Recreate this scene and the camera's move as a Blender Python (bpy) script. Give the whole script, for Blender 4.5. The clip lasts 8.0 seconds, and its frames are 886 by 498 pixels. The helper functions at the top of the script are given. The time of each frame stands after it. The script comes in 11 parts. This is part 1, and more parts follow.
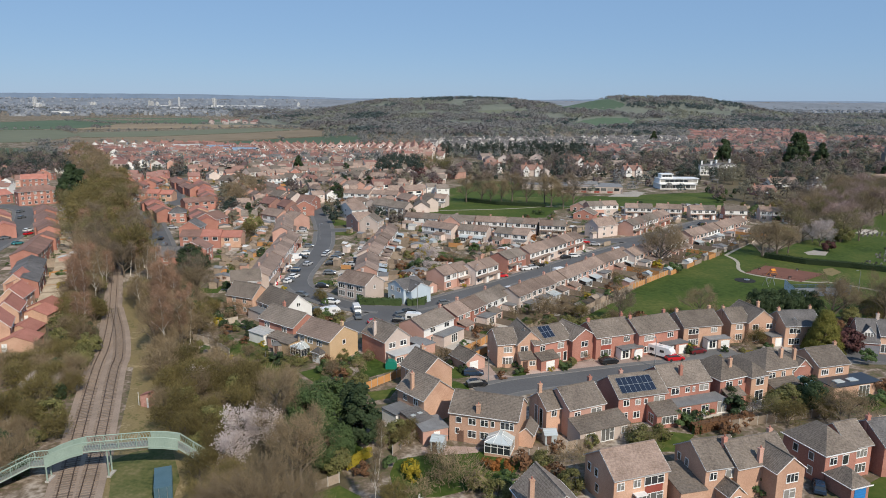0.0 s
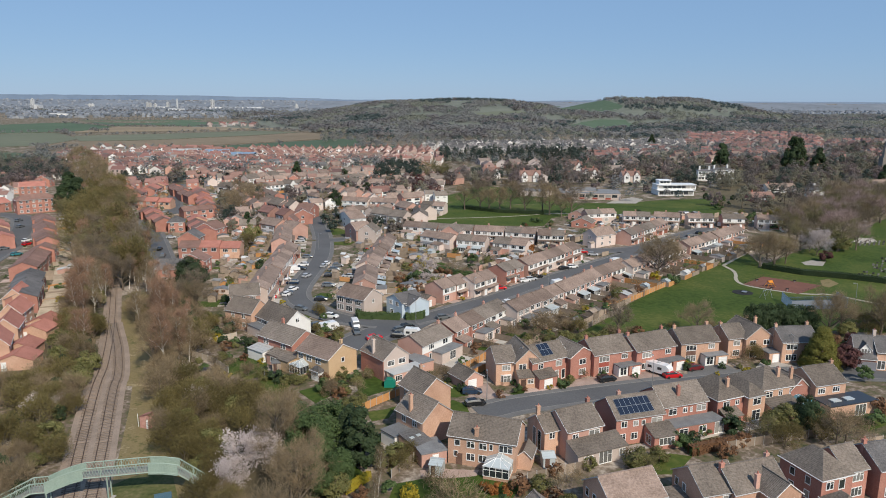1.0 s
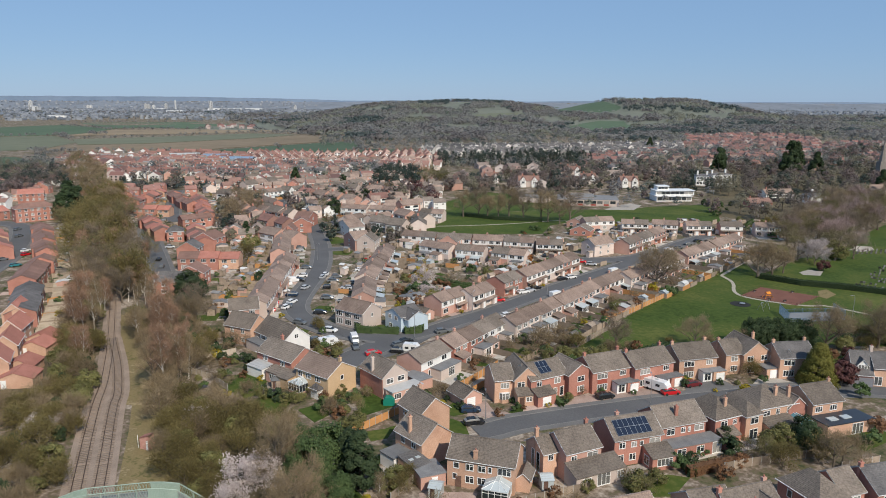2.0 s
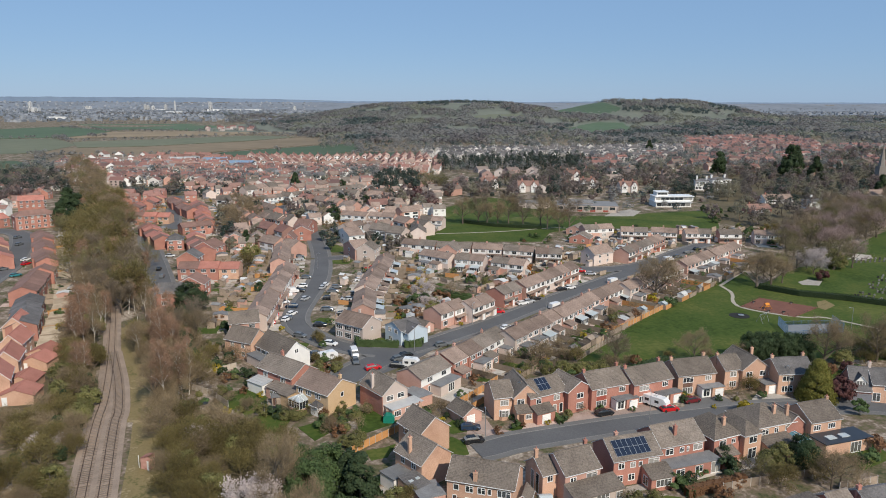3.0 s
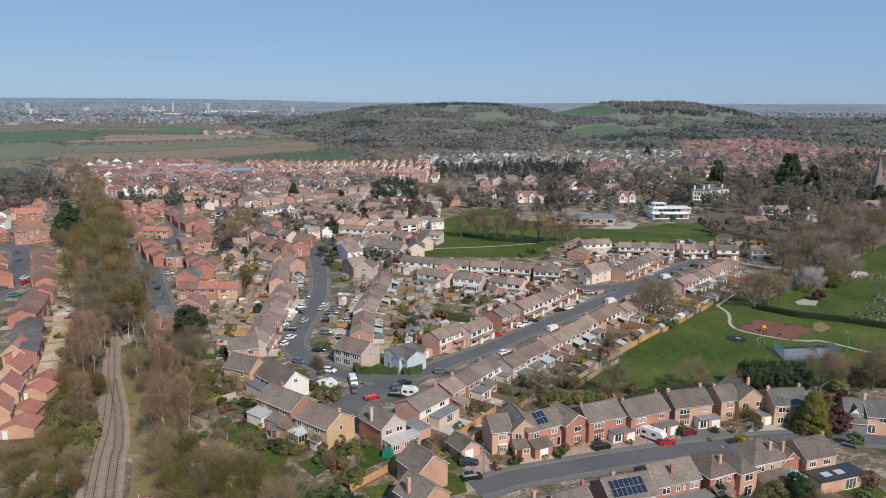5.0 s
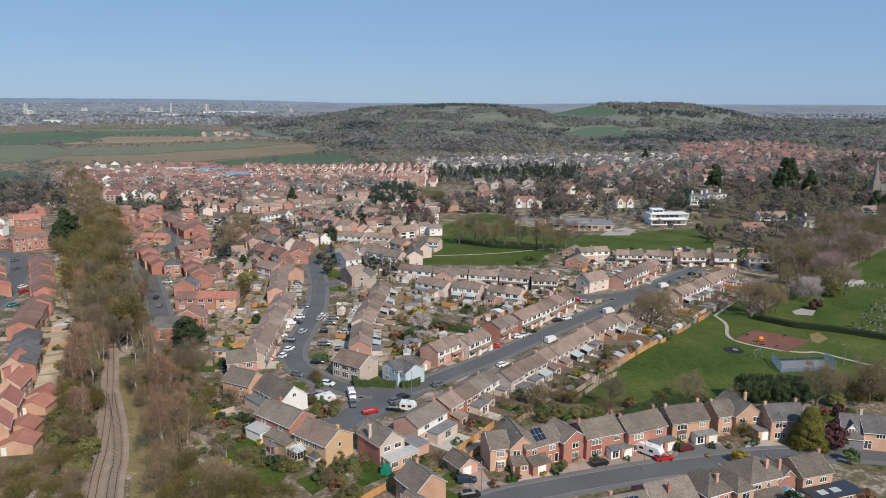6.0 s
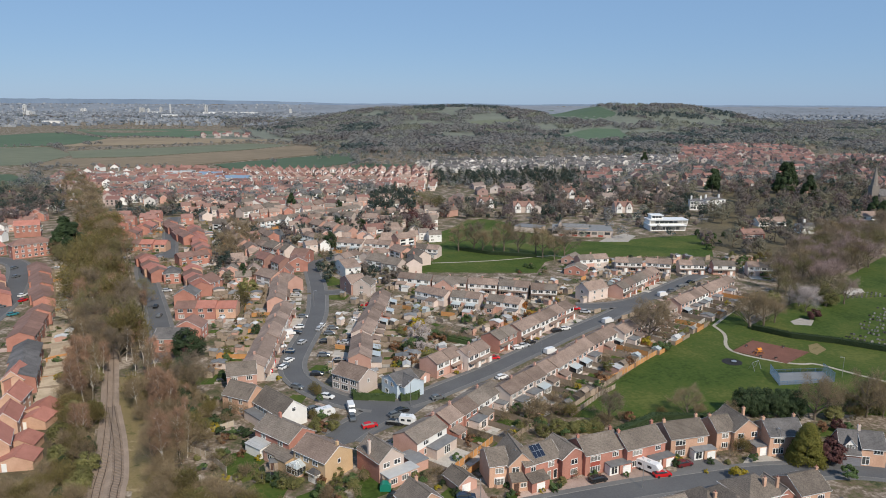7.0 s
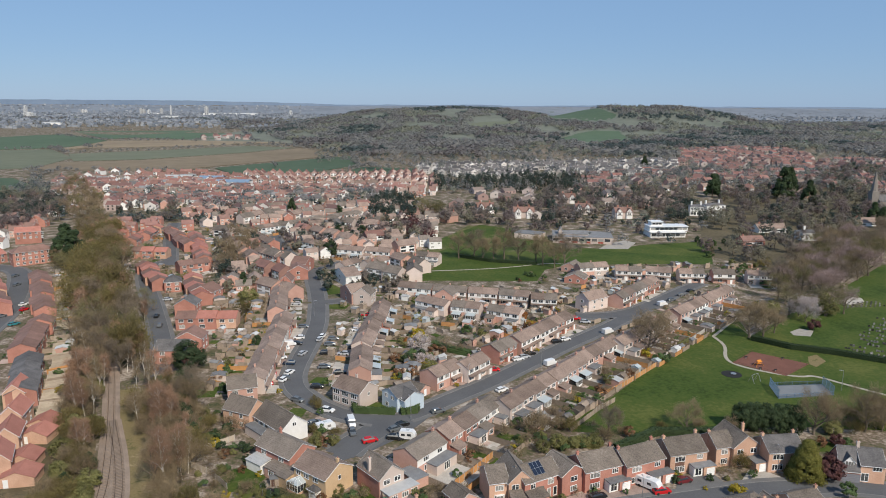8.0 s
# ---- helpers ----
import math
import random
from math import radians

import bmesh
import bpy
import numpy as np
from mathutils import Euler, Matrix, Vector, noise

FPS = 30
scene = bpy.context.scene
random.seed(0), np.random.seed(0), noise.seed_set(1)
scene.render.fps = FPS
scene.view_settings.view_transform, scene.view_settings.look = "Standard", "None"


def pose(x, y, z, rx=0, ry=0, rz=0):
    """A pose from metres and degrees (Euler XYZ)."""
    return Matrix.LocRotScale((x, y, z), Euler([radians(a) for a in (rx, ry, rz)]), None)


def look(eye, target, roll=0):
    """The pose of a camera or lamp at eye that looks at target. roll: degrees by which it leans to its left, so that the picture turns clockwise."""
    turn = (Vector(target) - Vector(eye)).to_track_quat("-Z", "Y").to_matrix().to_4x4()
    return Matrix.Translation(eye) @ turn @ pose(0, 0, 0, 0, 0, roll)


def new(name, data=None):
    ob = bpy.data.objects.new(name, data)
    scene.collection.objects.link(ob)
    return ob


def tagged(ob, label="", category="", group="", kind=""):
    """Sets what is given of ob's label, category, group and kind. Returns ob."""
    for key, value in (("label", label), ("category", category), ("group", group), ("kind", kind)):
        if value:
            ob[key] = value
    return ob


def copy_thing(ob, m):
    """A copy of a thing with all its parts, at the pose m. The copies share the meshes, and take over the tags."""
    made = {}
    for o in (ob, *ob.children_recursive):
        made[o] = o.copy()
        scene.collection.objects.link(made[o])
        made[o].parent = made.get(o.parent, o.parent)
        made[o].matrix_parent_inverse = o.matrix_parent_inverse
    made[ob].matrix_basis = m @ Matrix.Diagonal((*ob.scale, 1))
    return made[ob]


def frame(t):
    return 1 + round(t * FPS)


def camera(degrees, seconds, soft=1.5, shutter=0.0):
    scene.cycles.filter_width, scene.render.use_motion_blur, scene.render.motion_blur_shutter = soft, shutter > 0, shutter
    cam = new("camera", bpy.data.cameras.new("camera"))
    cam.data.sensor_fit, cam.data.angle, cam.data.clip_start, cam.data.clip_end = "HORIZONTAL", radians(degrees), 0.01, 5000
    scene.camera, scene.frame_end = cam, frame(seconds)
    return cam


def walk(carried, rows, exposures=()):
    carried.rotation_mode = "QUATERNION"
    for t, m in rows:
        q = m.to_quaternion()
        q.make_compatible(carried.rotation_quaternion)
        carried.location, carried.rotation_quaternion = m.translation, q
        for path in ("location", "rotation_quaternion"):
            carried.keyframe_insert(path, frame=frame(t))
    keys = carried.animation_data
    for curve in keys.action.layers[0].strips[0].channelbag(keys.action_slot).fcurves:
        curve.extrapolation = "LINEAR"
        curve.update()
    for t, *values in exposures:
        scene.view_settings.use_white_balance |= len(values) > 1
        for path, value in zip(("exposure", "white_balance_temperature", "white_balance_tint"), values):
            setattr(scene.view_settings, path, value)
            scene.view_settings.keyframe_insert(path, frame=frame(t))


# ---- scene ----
cam = camera(64.0, 8.0, soft=0.95)
# seconds, place, pitch, roll, yaw: a drone that climbs almost straight up
PATH = [
    (0.0, 0.00, 0.00, 56.14, -11.849, -0.352, 0.0),
    (0.5, -0.01, 0.15, 58.10, -11.822, -0.33, -0.078),
    (1.0, -0.02, 0.29, 60.04, -11.807, -0.3, -0.142),
    (1.5, -0.02, 0.45, 62.00, -11.8, -0.249, -0.199),
    (2.0, -0.03, 0.60, 63.96, -11.785, -0.215, -0.27),
    (3.5, -0.06, 1.04, 69.77, -11.784, -0.185, -0.311),
    (4.0, -0.07, 1.20, 71.72, -11.781, -0.187, -0.331),
    (4.5, -0.08, 1.35, 73.64, -11.775, -0.19, -0.38),
    (6.0, -0.12, 1.78, 79.42, -11.777, -0.233, -0.591),
    (6.5, -0.13, 1.95, 81.34, -11.785, -0.256, -0.635),
    (7.0, -0.14, 2.08, 83.25, -11.775, -0.275, -0.637),
    (7.5, -0.14, 2.23, 85.16, -11.751, -0.3, -0.628),
    (8.0, -0.15, 2.38, 87.07, -11.723, -0.318, -0.607),
]
walk(cam, [(t, pose(x, y, z, 90 + p, r, w)) for t, x, y, z, p, r, w in PATH])

# ---- light: a clear spring day, the sun behind the drone's right shoulder ----
SUN_ELEV, SUN_AZ = 41.0, 151.0  # azimuth clockwise from +y
world = bpy.data.worlds.new("sky")
scene.world = world
world.use_nodes = True
wn = world.node_tree
sky = wn.nodes.new("ShaderNodeTexSky")
sky.sky_type, sky.sun_disc = "NISHITA", False
sky.sun_elevation, sky.sun_rotation = radians(SUN_ELEV), radians(SUN_AZ)
sky.air_density, sky.dust_density, sky.ozone_density, sky.altitude = 0.8, 0.2, 3.0, 60
# clear blue with a light even veil, as the sky looks away from the sun
bg = wn.nodes["Background"]
bg.inputs[1].default_value = 0.09
wn.links.new(sky.outputs[0], bg.inputs[0])
veil, blend = wn.nodes.new("ShaderNodeBackground"), wn.nodes.new("ShaderNodeMixShader")
veil.inputs[0].default_value, veil.inputs[1].default_value = (0.238, 0.408, 0.672, 1), 1.0
blend.inputs[0].default_value = 0.72
wn.links.new(bg.outputs[0], blend.inputs[1])
wn.links.new(veil.outputs[0], blend.inputs[2])
wn.links.new(blend.outputs[0], wn.nodes["World Output"].inputs[0])
lamp = bpy.data.lights.new("sun", "SUN")
lamp.energy, lamp.angle, lamp.color = 4.45, radians(0.6), (1.0, 0.91, 0.77)
sun = new("sun", lamp)
_az = radians(SUN_AZ)
sun.matrix_world = look(Vector((math.sin(_az), math.cos(_az), math.tan(radians(SUN_ELEV)))) * 200, (0, 0, 0))
scene.view_settings.exposure = 0.0

# ---- materials ----
def surf(name, c1, c2, rough=0.85, s1=0.35, s2=6.0, bump=0.25, vary=0.18, spec=0.3, metal=0.0, fine=0.5, band=None):
    """A matt surface with two scales of variation; vary: how far alike pieces differ in tone; band: courses of that height."""
    m = bpy.data.materials.new(name)
    m.use_nodes = True
    n, l = m.node_tree.nodes, m.node_tree.links
    b = n["Principled BSDF"]
    b.inputs["Roughness"].default_value, b.inputs["Metallic"].default_value = rough, metal
    b.inputs["Specular IOR Level"].default_value = spec
    tc, oi = n.new("ShaderNodeTexCoord"), n.new("ShaderNodeObjectInfo")
    add = n.new("ShaderNodeVectorMath")
    add.operation = "MULTIPLY_ADD"
    l.new(oi.outputs["Random"], add.inputs[0])
    add.inputs[1].default_value = (37.0, 53.0, 11.0)
    l.new(tc.outputs["Object"], add.inputs[2])
    big, small = n.new("ShaderNodeTexNoise"), n.new("ShaderNodeTexNoise")
    for t, s, d in ((big, s1, 4.0), (small, s2, 3.0)):
        t.inputs["Scale"].default_value, t.inputs["Detail"].default_value = s, d
        l.new(add.outputs[0], t.inputs["Vector"])
    mixf = n.new("ShaderNodeMix")
    mixf.inputs[0].default_value = fine
    l.new(big.outputs[0], mixf.inputs[2])
    l.new(small.outputs[0], mixf.inputs[3])
    ramp = n.new("ShaderNodeValToRGB")
    e = ramp.color_ramp.elements
    e[0].position, e[1].position = 0.32, 0.68
    e[0].color, e[1].color = (*c1, 1), (*c2, 1)
    l.new(mixf.outputs[0], ramp.inputs[0])
    val = n.new("ShaderNodeMapRange")
    val.inputs[3].default_value, val.inputs[4].default_value = 1 - vary, 1 + vary
    l.new(oi.outputs["Random"], val.inputs[0])
    hsv = n.new("ShaderNodeHueSaturation")
    l.new(val.outputs[0], hsv.inputs["Value"])
    l.new(ramp.outputs[0], hsv.inputs["Color"])
    l.new(hsv.outputs[0], b.inputs["Base Color"])
    if bump:
        bp = n.new("ShaderNodeBump")
        bp.inputs["Strength"].default_value, bp.inputs["Distance"].default_value = bump, 0.05
        l.new(small.outputs[0], bp.inputs["Height"])
        l.new(bp.outputs[0], b.inputs["Normal"])
    return m


def leafy(name, c1, c2, vary=0.2, through_light=0.25):
    """Foliage: colour varies from clump to clump and from plant to plant, and some light passes through."""
    m = bpy.data.materials.new(name)
    m.use_nodes = True
    n, l = m.node_tree.nodes, m.node_tree.links
    b = n["Principled BSDF"]
    b.inputs["Roughness"].default_value, b.inputs["Specular IOR Level"].default_value = 0.7, 0.2
    geo, oi = n.new("ShaderNodeNewGeometry"), n.new("ShaderNodeObjectInfo")
    ramp = n.new("ShaderNodeValToRGB")
    e = ramp.color_ramp.elements
    e[0].color, e[1].color = (*c1, 1), (*c2, 1)
    l.new(geo.outputs["Random Per Island"], ramp.inputs[0])
    val = n.new("ShaderNodeMapRange")
    val.inputs[3].default_value, val.inputs[4].default_value = 1 - vary, 1 + vary
    l.new(oi.outputs["Random"], val.inputs[0])
    hsv = n.new("ShaderNodeHueSaturation")
    l.new(val.outputs[0], hsv.inputs["Value"])
    l.new(ramp.outputs[0], hsv.inputs["Color"])
    l.new(hsv.outputs[0], b.inputs["Base Color"])
    if through_light:
        tr, mix = n.new("ShaderNodeBsdfTranslucent"), n.new("ShaderNodeMixShader")
        l.new(hsv.outputs[0], tr.inputs[0])
        mix.inputs[0].default_value = through_light
        l.new(b.outputs[0], mix.inputs[1])
        l.new(tr.outputs[0], mix.inputs[2])
        l.new(mix.outputs[0], n["Material Output"].inputs[0])
    return m


def gloss(name, col, rough=0.3, metal=0.0, spec=0.5):
    return surf(name, [c * 0.92 for c in col], [min(1, c * 1.06) for c in col], rough, 0.8, 9, 0.0, 0.05, spec, metal)


def mottled(name, tones, s1, s2):
    """Earth, moss and worn patches in several tones at two scales."""
    m = surf(name, tones[0], tones[-1], 0.95, s1, s2, 0.5, 0, 0.2, 0, 0.4)
    ramp = next(k for k in m.node_tree.nodes if k.type == "VALTORGB")
    e = ramp.color_ramp.elements
    for i, c in enumerate(tones[1:-1]):
        q = e.new(0.36 + 0.28 * (i + 1) / (len(tones) - 1))
        q.color = (*c, 1)
    e[0].position, e[len(e) - 1].position = 0.36, 0.64
    return m


M_GROUND = mottled("garden_earth", [(0.045, 0.055, 0.025), (0.108, 0.1, 0.052), (0.145, 0.11, 0.08), (0.265, 0.215, 0.17), (0.4, 0.345, 0.29)], 0.16, 1.1)
M_GRASS = mottled("lawn_grass", [(0.03, 0.052, 0.008), (0.05, 0.08, 0.014), (0.066, 0.088, 0.018), (0.1, 0.112, 0.028)], 0.05, 0.9)
M_DRYGRASS = mottled("rough_dry_grass", [(0.12, 0.108, 0.045), (0.22, 0.17, 0.085), (0.175, 0.138, 0.068), (0.3, 0.235, 0.135)], 0.25, 1.6)
M_BANK = mottled("rough_green_bank", [(0.05, 0.062, 0.022), (0.085, 0.098, 0.034), (0.12, 0.118, 0.048), (0.17, 0.15, 0.075)], 0.2, 1.4)
M_ASPHALT = surf("asphalt", (0.085, 0.085, 0.09), (0.125, 0.125, 0.128), 0.9, 0.1, 3.0, 0.3, 0)
M_PAVE = surf("pavement_asphalt", (0.115, 0.112, 0.11), (0.165, 0.16, 0.155), 0.9, 0.3, 4.0, 0.3, 0.05)
M_KERB = surf("concrete_kerb", (0.17, 0.165, 0.16), (0.25, 0.24, 0.23), 0.9, 0.5, 5.0, 0.2, 0.05)
M_DRIVE = surf("block_paving", (0.31, 0.22, 0.185), (0.46, 0.355, 0.305), 0.9, 0.5, 5.0, 0.3, 0.25)
M_SLAB = surf("concrete_slabs", (0.32, 0.29, 0.255), (0.48, 0.44, 0.39), 0.9, 0.5, 3.0, 0.3, 0.2)
M_BALLAST = surf("railway_ballast", (0.2, 0.155, 0.122), (0.35, 0.27, 0.215), 0.95, 0.25, 5.0, 0.8, 0)
M_SLEEPER = surf("weathered_sleeper", (0.15, 0.119, 0.097), (0.25, 0.2, 0.166), 0.9, 1.5, 9.0, 0.4, 0.25)
M_RAIL = surf("rusty_rail", (0.06, 0.04, 0.03), (0.13, 0.085, 0.065), 0.6, 1.0, 9.0, 0.2, 0, 0.5, 0.4)
M_BRICK_RED = surf("red_brick", (0.32, 0.142, 0.108), (0.48, 0.235, 0.182), 0.9, 0.3, 5.0, 0.5, 0.15)
M_BRICK_ORANGE = surf("orange_brick", (0.42, 0.248, 0.17), (0.6, 0.39, 0.285), 0.9, 0.3, 5.0, 0.5, 0.14)
M_BRICK_BUFF = surf("buff_brick", (0.47, 0.32, 0.185), (0.6, 0.43, 0.27), 0.9, 0.3, 5.0, 0.4, 0.1)
M_BRICK_PINK = surf("pinkish_brick", (0.42, 0.238, 0.188), (0.55, 0.342, 0.278), 0.9, 0.3, 7.0, 0.4, 0.15)
M_RENDER = surf("pebbledash_render", (0.49, 0.4, 0.352), (0.635, 0.535, 0.483), 0.9, 0.3, 8.0, 0.4, 0.2)
M_WHITE = surf("white_paint", (0.66, 0.65, 0.63), (0.8, 0.79, 0.77), 0.6, 0.6, 7.0, 0.1, 0.06)
M_BLUE = surf("pale_blue_render", (0.42, 0.5, 0.57), (0.5, 0.58, 0.65), 0.8, 0.4, 7.0, 0.2, 0.03)
M_TILE = surf("brown_concrete_roof_tile", (0.1, 0.083, 0.07), (0.245, 0.205, 0.172), 0.9, 0.3, 3.2, 0.6, 0.22, fine=0.62)
M_TILE_TAN = surf("tan_roof_tile", (0.148, 0.106, 0.085), (0.33, 0.248, 0.205), 0.9, 0.3, 3.2, 0.6, 0.26, fine=0.6)
M_TILE_GREY = surf("grey_roof_tile", (0.075, 0.072, 0.073), (0.19, 0.178, 0.175), 0.9, 0.3, 3.2, 0.5, 0.14)
M_TILE_RED = surf("red_pantile", (0.3, 0.128, 0.098), (0.45, 0.2, 0.155), 0.9, 0.35, 4.5, 0.5, 0.16)
M_TILE_DARKRED = surf("dark_red_tile", (0.16, 0.1, 0.082), (0.28, 0.165, 0.135), 0.9, 0.35, 4.5, 0.5, 0.14)
M_FELT = surf("grey_roof_felt", (0.13, 0.13, 0.135), (0.23, 0.23, 0.23), 0.8, 0.6, 5.0, 0.2, 0.25)
M_PALEFELT = surf("pale_sheet_roof", (0.4, 0.4, 0.4), (0.55, 0.55, 0.54), 0.7, 0.6, 5.0, 0.2, 0.2)
M_UPVC = gloss("white_upvc", (0.78, 0.78, 0.77), 0.35)
M_PANE = gloss("window_glass", (0.045, 0.055, 0.065), 0.06, 0.0, 0.8)
M_FASCIA = surf("painted_fascia", (0.48, 0.47, 0.46), (0.74, 0.73, 0.72), 0.6, 0.1, 2.0, 0, 0.3)
M_POLY = gloss("conservatory_roof_sheet", (0.44, 0.48, 0.49), 0.15, 0.0, 0.7)
M_SOLAR = gloss("solar_panel_glass", (0.016, 0.022, 0.04), 0.12, 0.0, 0.6)
M_ALU = gloss("grey_aluminium", (0.45, 0.46, 0.47), 0.4, 0.7)
M_DOOR = surf("painted_door", (0.08, 0.04, 0.03), (0.14, 0.09, 0.07), 0.5, 1.0, 6.0, 0.05, 0.5)
M_HANGTILE = surf("red_hung_tile", (0.25, 0.06, 0.045), (0.33, 0.09, 0.065), 0.85, 0.8, 9.0, 0.4, 0.1)
M_CLADORANGE = surf("orange_hung_tile", (0.4, 0.17, 0.06), (0.48, 0.22, 0.08), 0.85, 0.8, 9.0, 0.4, 0.1)
M_BLUEDOOR = gloss("blue_garage_door", (0.03, 0.2, 0.5), 0.4)
M_FENCE = surf("weathered_fence", (0.2, 0.16, 0.125), (0.34, 0.27, 0.21), 0.9, 0.8, 9.0, 0.3, 0.3)
M_FENCE_PALE = surf("pale_bleached_fence", (0.34, 0.285, 0.225), (0.5, 0.43, 0.35), 0.9, 0.8, 9.0, 0.3, 0.15)
M_FENCE_NEW = surf("new_orange_fence", (0.42, 0.2, 0.075), (0.55, 0.29, 0.12), 0.85, 0.8, 9.0, 0.3, 0.14)
M_POST = surf("concrete_post", (0.36, 0.34, 0.31), (0.48, 0.45, 0.41), 0.9, 0.8, 9.0, 0.2, 0.1)
M_SHED = surf("shed_timber", (0.16, 0.125, 0.095), (0.31, 0.25, 0.2), 0.9, 0.8, 9.0, 0.3, 0.4)
M_BARK = surf("brown_bark", (0.1, 0.08, 0.06), (0.19, 0.155, 0.12), 0.95, 1.0, 7.0, 0.5, 0.15)
M_BIRCH = surf("birch_bark", (0.34, 0.3, 0.26), (0.6, 0.56, 0.5), 0.9, 1.5, 7.0, 0.3, 0.1)
M_TWIG = leafy("bare_twigs", (0.15, 0.114, 0.07), (0.3, 0.228, 0.14), 0.22, 0.1)
M_TWIG_GREY = leafy("grey_bare_twigs", (0.135, 0.106, 0.076), (0.255, 0.203, 0.148), 0.2, 0.1)
M_TWIG_PINK = leafy("pinkish_blossom_twigs", (0.2, 0.145, 0.13), (0.36, 0.27, 0.25), 0.15, 0.1)
M_FARBUD = leafy("budding_town_trees", (0.175, 0.162, 0.118), (0.22, 0.205, 0.15), 0.2, 0.45)
# greyer copy of the dark evergreen, with a little haze in its colour
M_FAREVER = leafy("evergreens_between_houses", (0.045, 0.063, 0.052), (0.072, 0.094, 0.076), 0.2, 0.4)
M_WOODTWIG = leafy("woodland_twigs", (0.155, 0.133, 0.117), (0.222, 0.193, 0.172), 0.25, 0.45)
M_WOODTWIG_RED = leafy("purple_woodland_twigs", (0.142, 0.11, 0.104), (0.205, 0.162, 0.153), 0.25, 0.45)
M_TWIG_RED = leafy("reddish_birch_twigs", (0.215, 0.13, 0.085), (0.38, 0.24, 0.16), 0.2, 0.1)
M_SCRUB = leafy("budding_scrub", (0.108, 0.088, 0.034), (0.215, 0.175, 0.07), 0.22)
M_BUD = leafy("opening_buds", (0.12, 0.112, 0.05), (0.23, 0.2, 0.095), 0.2)
M_OLIVE = leafy("fresh_olive_leaves", (0.12, 0.125, 0.045), (0.23, 0.215, 0.085), 0.2)
M_LEAF = leafy("green_leaves", (0.062, 0.1, 0.038), (0.12, 0.172, 0.066), 0.2, 0.3)
M_DARKLEAF = leafy("dark_evergreen", (0.036, 0.06, 0.028), (0.07, 0.1, 0.046), 0.2, 0.3)
M_YEW = leafy("golden_conifer", (0.12, 0.12, 0.026), (0.2, 0.185, 0.045), 0.05)
M_YELLOW = leafy("yellow_blossom", (0.25, 0.2, 0.02), (0.42, 0.33, 0.04), 0.15)
M_ORANGE = leafy("orange_shrub", (0.22, 0.085, 0.025), (0.38, 0.16, 0.05), 0.15)
M_RUST = leafy("copper_hedge", (0.13, 0.07, 0.04), (0.24, 0.13, 0.07), 0.15)
M_BLOSSOM = leafy("white_blossom", (0.44, 0.37, 0.355), (0.68, 0.605, 0.58), 0.1)
M_PURPLE = leafy("purple_leaves", (0.07, 0.03, 0.03), (0.14, 0.065, 0.06), 0.1)



# some windows have pale blinds or nets behind the glass
_n, _l = M_PANE.node_tree.nodes, M_PANE.node_tree.links
_oi, _bl = _n.new("ShaderNodeObjectInfo"), _n.new("ShaderNodeValToRGB")
_be = _bl.color_ramp.elements
_be[0].position, _be[1].position = 0.6, 0.95
_be[0].color, _be[1].color = (0.03, 0.035, 0.04, 1), (0.3, 0.29, 0.27, 1)
_l.new(_oi.outputs["Random"], _bl.inputs[0])
_l.new(_bl.outputs[0], _n["Principled BSDF"].inputs["Base Color"])

